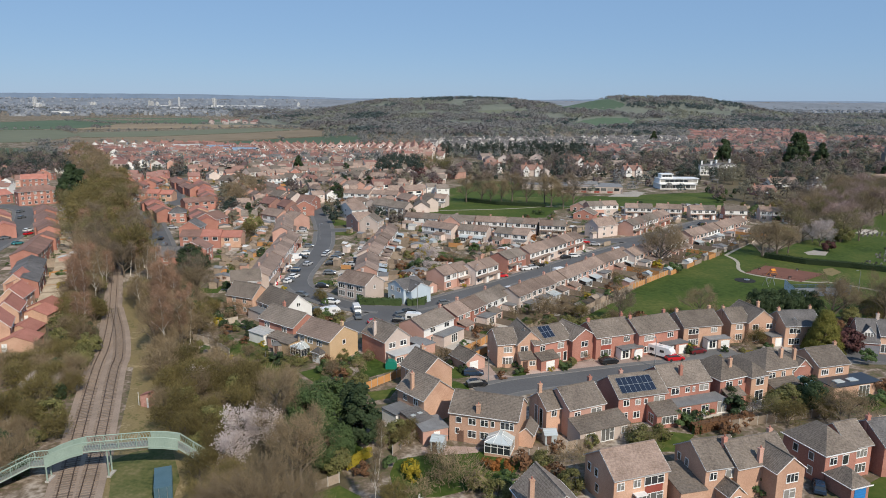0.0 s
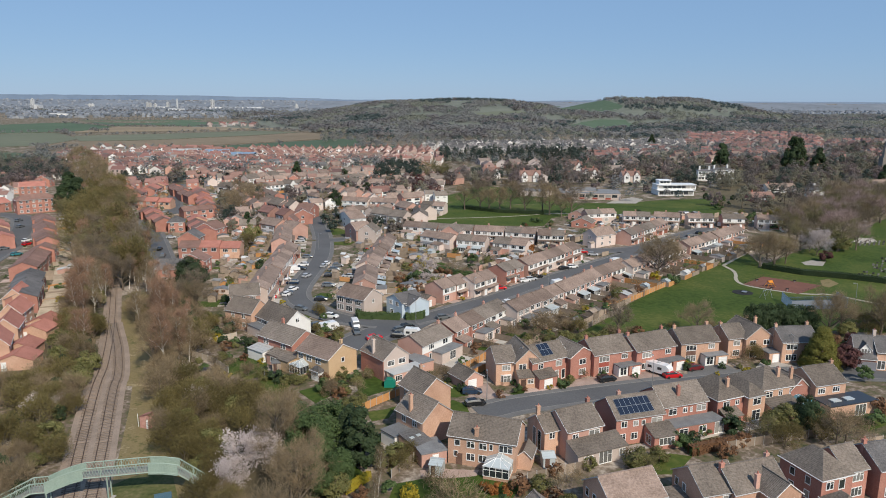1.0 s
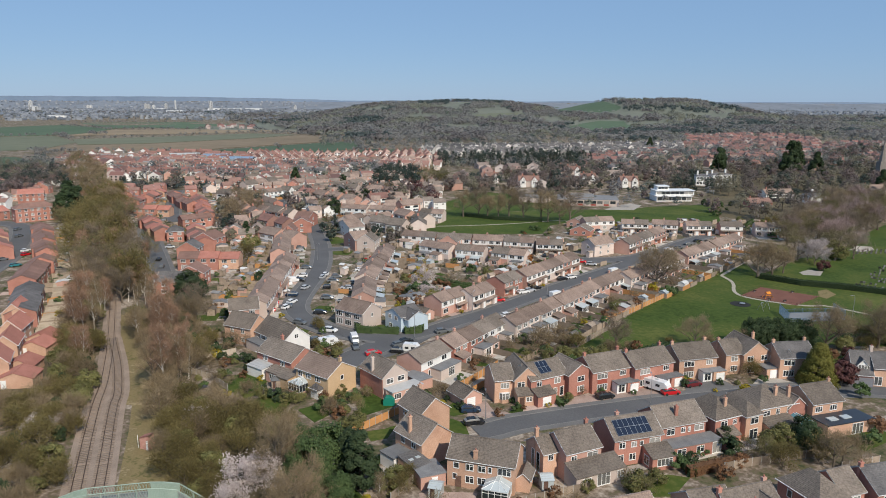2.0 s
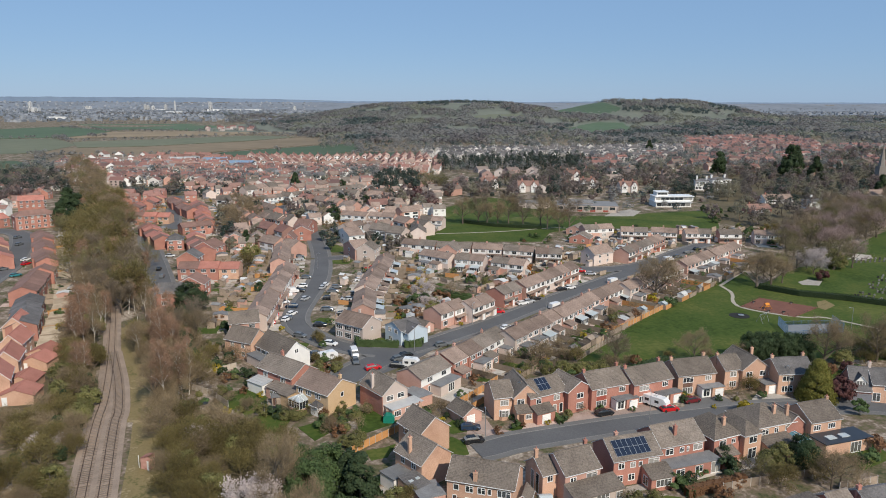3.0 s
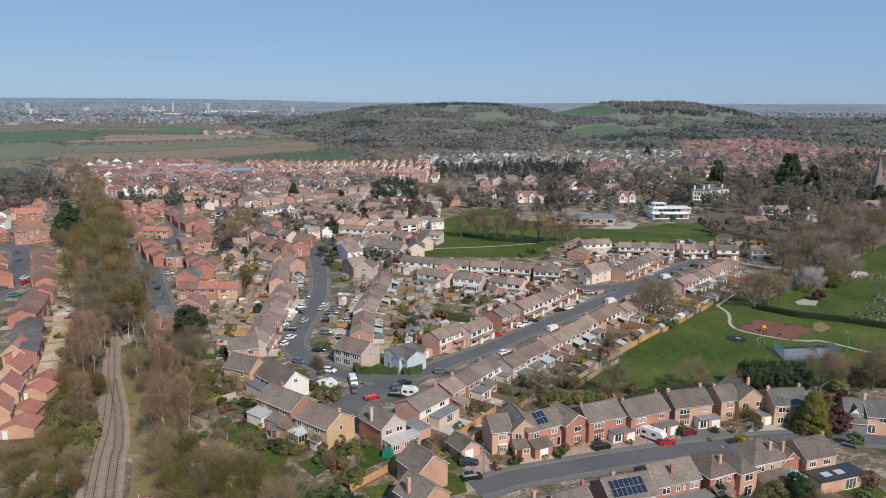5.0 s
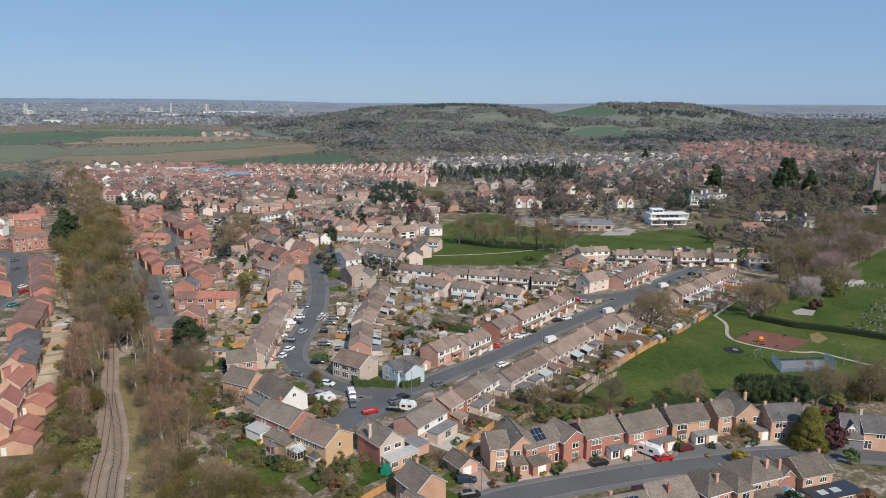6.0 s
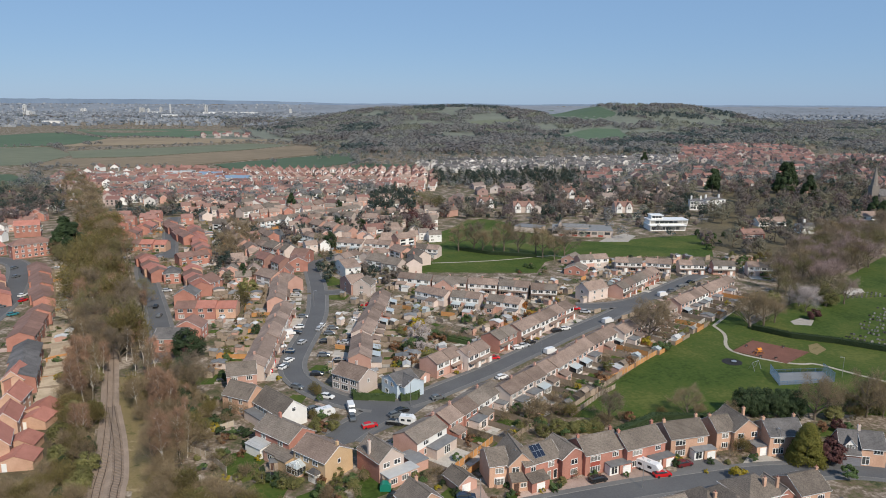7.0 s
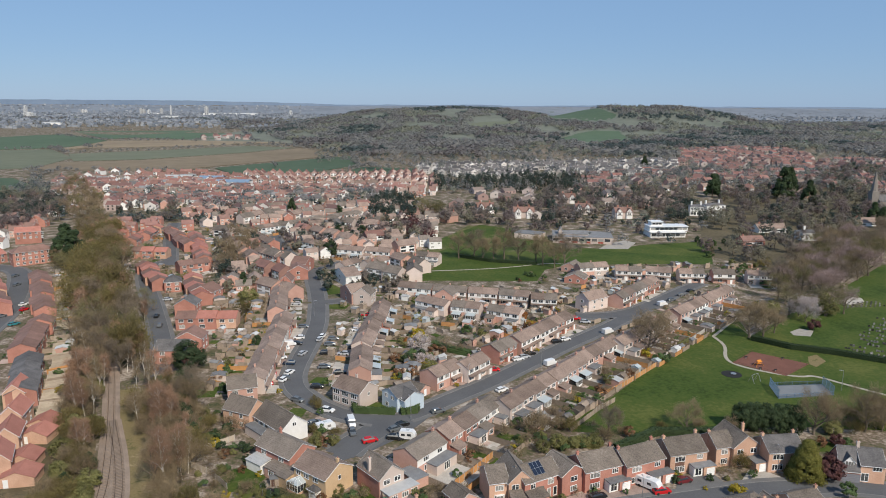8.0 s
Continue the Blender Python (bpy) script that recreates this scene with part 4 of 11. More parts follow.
def terrace(a, b, n, d=7.5, palette=0, group="terraced houses", exts=("canopy",)):
    looks = [
        [(M_BRICK_PINK, M_TILE_TAN, M_WHITE), (M_RENDER, M_TILE_TAN, M_WHITE), (M_BRICK_RED, M_TILE_TAN, None)],
        [(M_RENDER, M_TILE_TAN, M_WHITE), (M_BRICK_PINK, M_TILE, M_WHITE), (M_RENDER, M_TILE, None)],
        [(M_BRICK_RED, M_TILE_RED, None), (M_BRICK_RED, M_TILE_DARKRED, None), (M_BRICK_ORANGE, M_TILE_RED, None)],
        [(M_BRICK_RED, M_TILE_DARKRED, None), (M_BRICK_RED, M_TILE_DARKRED, None), (M_BRICK_RED, M_TILE_DARKRED, None)],
        [(M_BRICK_RED, M_TILE_GREY, None), (M_BRICK_RED, M_TILE_GREY, None), (M_BRICK_RED, M_TILE_GREY, None)],
        [(M_BRICK_RED, M_TILE_TAN, None), (M_BRICK_PINK, M_TILE, M_WHITE), (M_BRICK_RED, M_TILE, M_WHITE)],
        [(M_BRICK_PINK, M_TILE_TAN, M_WHITE)] * 3,
        [(M_RENDER, M_TILE_TAN, M_WHITE)] * 3,
        [(M_BRICK_RED, M_TILE, None)] * 3,
        [(M_BRICK_PINK, M_TILE_TAN, None), (M_RENDER, M_TILE_TAN, None), (M_BRICK_PINK, M_TILE_TAN, M_WHITE)],
    ][palette]
    names = ["white-boarded pinkish brick", "white-boarded pebbledash", "red brick"] if palette == 0 else ["white-boarded pebbledash", "white-boarded pinkish brick", "grey pebbledash"] if palette == 1 else ["red brick", "pinkish brick", "white-boarded red brick"] if palette == 5 else ["white-boarded pinkish brick"] * 3 if palette == 6 else ["pinkish brick", "grey pebbledash", "white-boarded pinkish brick"] if palette == 9 else ["white-boarded pebbledash"] * 3 if palette == 7 else ["red brick"] * 3

    def make(w, d, i):
        k = (i // 2 + random.randrange(2)) % 3
        wall, roof, upper = looks[k]
        ch = i % 2 == 0 and palette not in (2, 3, 4)
        tone = {M_TILE_TAN: "tan", M_TILE: "brown", M_TILE_RED: "red", M_TILE_DARKRED: "dark red", M_TILE_GREY: "grey"}[roof]
        ext = exts[random.randrange(len(exts))]
        return (k, ch, ext), lambda: terrace_unit(w, d, wall, roof, upper, chim=ch, ext=ext, label=f"two-storey {names[k]} terraced house with {tone} tiled roof")

    return row_of(a, b, n, d, make, group, 1.1 if palette in (2, 3, 4) else 0.12)


def count(a, b, w):
    return max(1, round(math.hypot(b[0] - a[0], b[1] - a[1]) / w))


# streets of terraces: near end first, house on the left of the line
def street(line, w, d, palette, front=None, back=None):
    """A terrace with what lies before and behind it: ('garden' or 'drive', depth)."""
    a, b = line
    d = d - 0.5
    n = count(a, b, w * 1.05)
    exts = ("lean", "flat", "glass", "none", "lean", "glass", "flat", "glass") if front and front[0] == "garden" else ("canopy", "canopy", "none")
    terrace(a, b, n, d, palette, "terraced houses along the streets", exts)
    PLOTS.append((a, b, n, d, front, back))


PLOTS = []
street([(-51.5, 204.7), (-55.6, 271.0)], 6.2, 7.5, 0, ("drive", 7), ("garden", 12))
street([(-60.2, 277.2), (-66.3, 315.7)], 6.5, 7.5, 0, ("drive", 6), ("garden", 9))
street([(-20.2, 211.7), (-21.1, 232.5)], 6.5, 7.5, 6, ("garden", 13), ("drive", 6))
street([(-22.0, 235.4), (-17.9, 288.3)], 6.2, 7.5, 0, ("garden", 13), ("drive", 6))
street([(-4.2, 155.5), (2.9, 164.6)], 8.0, 8.0, 5, ("garden", 13), ("drive", 4))
street([(3.7, 165.8), (19.0, 187.5)], 6.6, 8.0, 5, ("garden", 13), ("drive", 4))
street([(20.5, 183.8), (49.5, 219.4)], 6.2, 7.5, 9, ("garden", 13), ("drive", 4))
street([(48.2, 219.3), (65.8, 240.0)], 6.2, 7.5, 9, ("garden", 13), ("drive", 4))
street([(65.7, 235.8), (95.6, 269.2)], 6.2, 7.5, 9, ("garden", 13), ("drive", 4))
street([(97.8, 272.2), (135.3, 310.8)], 6.4, 7.5, 9, ("garden", 13), ("drive", 4))
street([(0.8, 206.4), (8.9, 216.2)], 6.2, 7.6, 6, ("drive", 3.6), ("garden", 13))
street([(10.6, 212.8), (18.0, 222.4)], 6.0, 7.6, 7, ("drive", 3.6), ("garden", 13))
street([(21.9, 229.0), (28.8, 237.9)], 5.6, 8.0, 8, ("drive", 4.4), ("garden", 13))
street([(30.3, 238.4), (54.6, 269.2)], 6.4, 8.0, 0, ("drive", 5), ("garden", 13))
street([(-1.2, 308.5), (13.7, 304.8)], 7.0, 7.5, 1, ("drive", 5), ("garden", 6))
street([(14.5, 304.8), (27.2, 302.1)], 7.0, 7.5, 1, ("drive", 5), ("garden", 6))
street([(28.0, 302.1), (40.3, 297.6)], 7.0, 7.5, 1, ("drive", 5), ("garden", 6))
street([(41.1, 294.9), (52.0, 293.2)], 7.0, 7.5, 1, ("drive", 5), ("garden", 6))
street([(-8.4, 292.7), (3.8, 283.4)], 7.0, 7.5, 1, ("garden", 12), ("drive", 4))
street([(6.3, 283.4), (17.7, 279.4)], 7.0, 7.5, 1, ("garden", 12), ("drive", 4))
street([(20.8, 277.9), (33.1, 271.7)], 7.0, 7.5, 1, ("garden", 12), ("drive", 4))
street([(-17.0, 315.2), (-2.0, 309.4)], 7.0, 7.5, 1, ("garden", 6), None)
street([(73.8, 352.4), (89.4, 356.4)], 7.0, 7.5, 1, ("drive", 7), ("garden", 6))
street([(90.7, 347.6), (103.4, 345.4)], 7.0, 7.5, 1, ("drive", 7), ("garden", 6))
street([(105.5, 346.6), (117.1, 343.1)], 7.0, 7.5, 0, ("drive", 7), ("garden", 6))
street([(121.0, 342.0), (133.2, 341.0)], 7.0, 7.5, 1, ("drive", 7), ("garden", 6))
street([(137.4, 341.0), (147.9, 340.0)], 7.0, 7.5, 1, ("drive", 7), ("garden", 6))
street([(153.6, 338.9), (164.8, 336.7)], 7.0, 7.5, 1, ("drive", 7), ("garden", 6))
street([(80.9, 295.6), (106.8, 328.6)], 6.4, 7.5, 5, ("drive", 7), ("garden", 9))
street([(-56.3, 398.5), (-41.2, 392.4)], 6.4, 7.5, 0, ("garden", 7), None)
street([(-39.8, 394.0), (-25.2, 389.6)], 6.4, 7.5, 0, ("garden", 7), None)
street([(-79.5, 419.8), (-57.9, 398.4)], 6.4, 7.5, 0, ("garden", 7), None)
street([(-10.8, 380.9), (1.5, 376.8)], 6.4, 7.5, 1, ("garden", 7), None)
street([(-100.0, 479.4), (-84.4, 501.2)], 6.4, 7.5, 1, ("garden", 7), None)
street([(-84.4, 501.2), (-55.6, 533.5)], 6.4, 7.5, 1, ("garden", 7), None)
street([(-116.7, 461.5), (-103.4, 477.1)], 6.4, 7.5, 1, ("garden", 7), None)
street([(-46.2, 355.8), (-38.6, 366.5)], 6.4, 7.5, 0, ("garden", 7), None)
street([(-33.4, 358.6), (-24.1, 372.2)], 6.4, 7.5, 0, ("garden", 7), None)
street([(-66.8, 489.5), (-52.4, 501.9)], 6.4, 7.5, 0, ("garden", 7), None)
street([(-135.4, 520.6), (-116.7, 540.5)], 6.4, 7.5, 1, ("garden", 7), None)
street([(-115.3, 441.3), (-98.5, 414.3)], 6.4, 7.5, 0, ("garden", 7), None)
street([(-105.8, 397.7), (-85.0, 375.5)], 6.4, 7.5, 0, ("garden", 7), None)

# the newer brick estates beside the railway
def estate(line, w, d, palette, front=None, back=None):
    n = count(line[0], line[1], w * 1.12)
    terrace(line[0], line[1], n, d, palette, "red brick estate houses", ("none",))
    PLOTS.append((line[0], line[1], n, d, front, back))


estate([(-135.6, 232.5), (-146.7, 267.4)], 6.0, 8.5, 3, ("garden", 10), ("drive", 3))
estate([(-152.7, 278.8), (-189.7, 344.1)], 5.5, 8.0, 3, ("garden", 10), None)
estate([(-115.2, 195.9), (-129.4, 228.1)], 7.5, 8.0, 4, ("garden", 11), None)
estate([(-100.1, 265.5), (-77.5, 267.1)], 6.5, 8.5, 2, ("drive", 6), ("garden", 8))
estate([(-129.7, 354.7), (-117.2, 364.0)], 6.0, 8.0, 2, ("drive", 6), None)
estate([(-171.1, 390.4), (-150.5, 390.7)], 6.0, 8.0, 2, ("garden", 6), None)
estate([(-139.8, 413.5), (-171.3, 466.8)], 6.0, 8.0, 3, ("garden", 6), None)
estate([(-119.6, 375.0), (-149.0, 450.5)], 6.0, 8.0, 2, ("garden", 6), None)
estate([(-124.2, 325.6), (-146.8, 364.9)], 6.0, 8.0, 2, ("garden", 6), None)
estate([(-173.7, 284.4), (-204.3, 330.1)], 6.0, 8.0, 2, ("drive", 4), None)
estate([(-96.9, 300.9), (-113.3, 336.8)], 7, 8.0, 2, ("garden", 6), None)
estate([(-201.0, 439.7), (-196.4, 449.6)], 6.5, 8.0, 2, ("garden", 6), None)
estate([(-179.5, 421.6), (-182.6, 460.2)], 6.0, 8.0, 2, ("garden", 6), None)
estate([(-178.4, 440.1), (-181.1, 471.0)], 6.0, 8.0, 2, ("garden", 6), None)


def gable_house(a, b, d, wall, roof, label, eave=5.0, rise=2.6, chim=None, wins=((0.28, 3.2), (0.72, 3.2), (0.3, 0.8), (0.72, 0.8)), trim=True, category="house", name="house", ww=1.3):
    """A house whose gable faces outwards between a and b."""
    m, w = at_edge(a, b)
    th = thing(name, label, category, m)
    block(th, 0, w, 0, d, eave, rise, "y", wall, roof, trim=trim)
    for u, z in wins:
        window(th, "f", u * w, 0, z, ww, 1.15, 2)
    for z in (3.2, 0.9):
        if eave > 4:
            for y in (d * 0.3, d * 0.7):
                window(th, "l", 0, y, z, 1.0, 1.1, 2)
                window(th, "r", w, y, z, 1.0, 1.1, 2)
    if chim:
        chimney(th, chim[0] * w, chim[1] * d, eave, eave + rise + 0.9, wall)
    return th


def plain_house(a, b, d, wall, roof, label, eave=5.0, rise=2.4, ridge="x", chim=(), name="house", fw=None, side=True, courses=11):
    """A detached house with its long side between a and b; fw: windows on it as (x, z, width, height, panes)."""
    m, w = at_edge(a, b)
    th = thing(name, label, "house", m)
    block(th, 0, w, 0, d, eave, rise, ridge, wall, roof, courses=courses)
    for x, z, ww, hh, pn in fw if fw is not None else ((w * 0.25, 3.2, 1.5, 1.15, 3), (w * 0.75, 3.2, 1.5, 1.15, 3), (w * 0.25, 0.8, 1.8, 1.3, 3), (w * 0.75, 0.8, 1.6, 1.3, 2)):
        window(th, "f", x, 0, z, ww, hh, pn)
    if side:
        window(th, "l", 0, d * 0.5, 3.3, 0.8, 1.0, 1)
        window(th, "l", 0, d * 0.7, 1.0, 0.8, 1.1, 1)
        window(th, "r", w, d * 0.5, 3.3, 0.8, 1.0, 1)
        window(th, "b", w * 0.25, d, 3.2, 1.5, 1.15, 3)
        window(th, "b", w * 0.75, d, 3.2, 1.5, 1.15, 3)
    for x, y in chim:
        chimney(th, x * w, y * d, eave + 0.3, eave + rise + 1.0, wall)
    return th, w


# houses at the junction
th, w = plain_house(*[(-48.8, 180.8), (-39.4, 171.1)], 8.0, M_WHITE, M_TILE, "white-gabled chalet house with grey-brown tiled roof", eave=4.2, rise=3.2, fw=[(x, 2.5, 1.7, 1.2, 3) for x in (1.4, 4.0, 6.6, 9.2)], side=False)
part("extension", Mesh().box(0.3, -3.0, -0.2, w - 0.5, -0.02, 2.4), M_RENDER, th)
part("flat_roof", roof_mesh(0.3, w - 0.5, -3.0, 0, 2.4, 0, "flat"), M_FELT, th)
window(th, "r", w, 4.0, 4.4, 1.0, 1.0, 2)
gable_house(*[(-49.8, 179.7), (-46.7, 185.9)], 9.0, M_BRICK_ORANGE, M_TILE, "orange brick gabled house with grey tiled roof", wins=((0.5, 3.3),), rise=2.8)
plain_house(*[(-60.2, 196.1), (-52.2, 198.6)], 8.0, M_BRICK_PINK, M_TILE, "brick house at the end of the terrace with brown roof")
th, w = plain_house(*[(-43.9, 163.1), (-34.0, 155.2)], 8.0, M_BRICK_RED, M_TILE, "red brick semi-detached house with brown tiled roof", chim=((0.3, 0.6),))
part("extension", Mesh().box(0.5, -3.4, -0.2, w * 0.48, -0.02, 2.5), M_WHITE, th)
part("extension_roof", roof_mesh(0.5, w * 0.48, -3.4, 0, 2.5, 0.5, "lean", courses=8), M_PALEFELT, th, "pale sheet lean-to roof")
part("rear_room", Mesh().box(w * 0.55, -3.0, -0.2, w - 0.4, -0.02, 2.5), M_BRICK_PINK, th)
part("rear_roof", roof_mesh(w * 0.55, w - 0.4, -3.0, 0, 2.5, 0.7, "lean", courses=10), M_TILE, th)
window(th, "f", w * 0.75, -3.0, 0.8, 1.8, 1.2, 3)
th, w = plain_house(*[(-32.4, 152.3), (-24.2, 145.8)], 8.5, M_BRICK_BUFF, M_TILE_TAN, "buff brick house with tan tiled roof and conservatory", fw=[(1.5, 3.2, 1.3, 1.1, 2), (4.2, 3.2, 1.5, 1.1, 3), (7.2, 3.2, 1.5, 1.1, 3)], chim=((0.95, 0.5),))
conservatory(th, "f", 2.2, 0, 3.6, 2.6)
part("extension", Mesh().box(-3.8, -2.5, -0.2, -0.1, 2.5, 2.6), M_BRICK_BUFF, th)
part("extension_roof", roof_mesh(-3.8, -0.1, -2.5, 2.5, 2.6, 0.8, "lean", courses=8), M_TILE, th)
block(th, 6.6, 8.8, -1.6, -0.02, 2.4, 0.8, "hip", M_WHITE, M_TILE_GREY)
th = gable_house(*[(-12.2, 145.8), (-7.0, 150.0)], 9.0, M_RENDER, M_TILE, "pale rendered gabled house with red brick sides", chim=(0.05, 0.5), ww=1.6)
part("side_wall", Mesh().box(-0.12, 0, -0.2, -0.01, 9.0, 5.0), M_BRICK_RED, th)
part("extension", Mesh().box(0.2, -3.4, -0.2, 8.4, -0.02, 2.5), M_BRICK_PINK, th)
part("flat_roof", roof_mesh(0.2, 8.4, -3.4, 0, 2.5, 0, "flat"), M_PALEFELT, th, "pale grey flat roof")
part("garage", Mesh().box(8.6, -1.5, -0.2, 12.6, 4.5, 2.4), M_BRICK_PINK, th)
part("garage_roof", roof_mesh(8.6, 12.6, -1.5, 4.5, 2.4, 0, "flat"), M_FELT, th)
for x in (1.5, 4.5, 7.0):
    window(th, "f", x, -3.4, 0.9, 1.6, 1.2, 3)
# pale blue house on the corner with its hedge
th = gable_house(*[(-15.5, 197.0), (-10.7, 191.3)], 7.5, M_BLUE, M_TILE_GREY, "pale blue rendered corner house with grey roof", eave=4.6, rise=1.8, wins=((0.3, 3.2), (0.7, 3.2), (0.35, 0.6)))
block(th, 4.0, 9.6, 1.0, 8.0, 4.2, 1.8, "x", M_BLUE, M_TILE_GREY)
for x, z, ww in ((5.4, 3.2, 1.2), (7.6, 3.2, 1.2), (7.0, 0.8, 1.4)):
    window(th, "f", x, 1.0, z, ww, 1.1, 2)
th, w = plain_house(*[(-30.2, 199.1), (-21.6, 192.9)], 8.0, M_RENDER, M_TILE_TAN, "pebbledashed semi-detached house with tan tiled roof", fw=[(1.6, 3.0, 2.2, 1.3, 3), (5.0, 3.0, 2.2, 1.3, 3), (8.4, 3.0, 2.0, 1.3, 3), (1.6, 0.7, 2.2, 1.5, 3), (5.0, 0.7, 2.2, 1.5, 3), (8.4, 0.7, 2.0, 1.5, 3)], chim=((0.5, 0.6),))
g0 = gable_house((-4.4, 201.6), (-1.4, 205.2), 5.5, M_BRICK_PINK, M_TILE, "brick garage with brown tiled roof beside the street", eave=2.3, rise=1.2, wins=(), name="garage", category="garage", trim=False)
door(g0, "f", 2.3, 0, 0.05, M_UPVC)
# red gables and corner houses further up the street
for (a, b), wl, rf, lab in (([(-72.4, 343.2), (-63.1, 345.7)], M_BRICK_RED, M_TILE_DARKRED, "red brick house with steep white-edged gable"), ([(-66.7, 358.1), (-64.4, 371.6)], M_BRICK_RED, M_TILE_DARKRED, "red brick gabled house"), ([(-72.5, 324.0), (-67.2, 324.0)], M_BRICK_RED, M_TILE_DARKRED, "small red brick gabled house"),
                            ([(-50.5, 345.8), (-42.7, 332.0)], M_WHITE, M_TILE_TAN, "house with a white gable at the road bend"), ([(-42.9, 313.0), (-36.4, 301.5)], M_BRICK_PINK, M_TILE_TAN, "pink brick gabled house at the road bend"), ([(-35.7, 301.5), (-28.1, 299.7)], M_RENDER, M_TILE, "gabled house with grey render"), ([(0.0, 301.8), (7.4, 299.1)], M_BRICK_PINK, M_TILE, "gabled brick house with brown roof"),
                            ([(-100.5, 472.7), (-97.7, 477.2)], M_WHITE, M_TILE, "white gabled house end"), ([(60.8, 297.6), (65.2, 291.4)], M_RENDER, M_TILE_TAN, "pale gabled house beside the road bend")):
    gable_house(a, b, 12.0 if a[0] > 60 else 8.0, wl, rf, lab, wins=((0.5, 3.2), (0.5, 0.8)))
for a, b, wl in (((66.6, 366.0), (74.2, 361.5), M_BRICK_PINK), ((63.8, 341.5), (72.8, 337.5), M_BRICK_RED)):
    gable_house(a, b, 9.0, wl, M_TILE, "low brick bungalow behind the field", eave=2.7, rise=2.2, wins=((0.3, 0.9), (0.7, 0.9)))
# near estate on the railway's far side
gable_house(*[(-91.7, 240.9), (-82.2, 241.0)], 8.0, M_BRICK_RED, M_TILE_DARKRED, "red brick gabled house of the new estate", wins=((0.5, 3.0),))
plain_house(*[(-94.3, 229.3), (-83.4, 229.4)], 8.5, M_BRICK_RED, M_TILE_GREY, "red brick house with grey slate hipped roof", ridge="x")
plain_house(*[(-124.8, 320.2), (-117.8, 322.4)], 8.0, M_BRICK_RED, M_TILE_GREY, "brick corner house with grey roof", ridge="hip")
gable_house(*[(-107.4, 305.5), (-97.7, 302.7)], 9.0, M_BRICK_RED, M_TILE_DARKRED, "red brick house with a broad gable", wins=())
gable_house(*[(-106.9, 283.3), (-98.4, 283.4)], 8.0, M_BRICK_RED, M_TILE_GREY, "red brick house with slate roof", wins=())
plain_house(*[(-222.9, 370.4), (-208.0, 383.9)], 9.0, M_BRICK_RED, M_TILE_DARKRED, "three-storey red brick apartment house with hipped roof", eave=7.5, ridge="hip", fw=[(2 + 3.0 * i, z, 1.3, 1.3, 2) for i in range(6) for z in (0.8, 3.3, 5.8)])
plain_house(*[(-256.9, 430.8), (-244.1, 436.9)], 9.0, M_BRICK_RED, M_TILE_RED, "red brick three-storey house with tiled roof", eave=7.5, fw=[(2 + 3.2 * i, z, 1.2, 1.2, 2) for i in range(5) for z in (3.3, 5.8)])
plain_house(*[(-237.4, 373.3), (-233.8, 383.4)], 9.0, M_BRICK_RED, M_TILE_RED, "red brick house with tiled roof")
for (a, b), lab in (([(-129.3, 191.1), (-117.7, 194.3)], 0), ([(-121.3, 176.5), (-109.8, 178.9)], 0), ([(-114.4, 163.0), (-103.8, 166.9)], 0), ([(-107.8, 150.3), (-98.6, 154.7)], 0)):
    gx = a[0] + (b[0] - a[0]) * 0.52, a[1] + (b[1] - a[1]) * 0.52
    gable_house(gx, b, 9.0, M_BRICK_ORANGE, M_TILE_RED, "red brick estate house with red pantile roof", wins=())
for a, b in ([(-108.8, 178.9), (-101.9, 178.9)], [(-107.0, 172.3), (-100.0, 172.3)], [(-102.7, 158.9), (-96.1, 159.7)], [(-99.5, 150.6), (-91.9, 151.9)]):
    g1 = gable_house(a, b, 6.0, M_BRICK_ORANGE, M_TILE_RED, "orange brick garage with red pantile roof", eave=2.3, rise=1.5, wins=(), name="garage", category="garage", trim=False)
    door(g1, "f", 1.6, 0, 0.05, M_UPVC)

# ---- the near road: detached houses ----
def bay(th, x, y, z, w, h=1.4):
    b = part("bay_window", Mesh().prism([(x - w / 2, y), (x - w / 2 + 0.45, y - 0.6), (x + w / 2 - 0.45, y - 0.6), (x + w / 2, y)], 0.0, z), M_BRICK_ORANGE, th)
    part("bay_glass", Mesh().prism([(x - w / 2 + 0.06, y), (x - w / 2 + 0.48, y - 0.56), (x + w / 2 - 0.48, y - 0.56), (x + w / 2 - 0.06, y)], z, z + h), M_PANE, b)
    fr = Mesh().prism([(x - w / 2, y), (x - w / 2 + 0.45, y - 0.62), (x + w / 2 - 0.45, y - 0.62), (x + w / 2, y)], z + h, z + h + 0.12)
    for px, py in ((x - w / 2 + 0.45, y - 0.58), (x + w / 2 - 0.45, y - 0.58), (x, y - 0.58), (x - w / 2 + 0.05, y - 0.05), (x + w / 2 - 0.05, y - 0.05)):
        fr.box(px - 0.05, py - 0.05, z, px + 0.05, py + 0.05, z + h)
    fr.box(x - w / 2 + 0.45, y - 0.62, z + h * 0.62, x + w / 2 - 0.45, y - 0.56, z + h * 0.62 + 0.05)
    part("bay_frame", fr, M_UPVC, b)


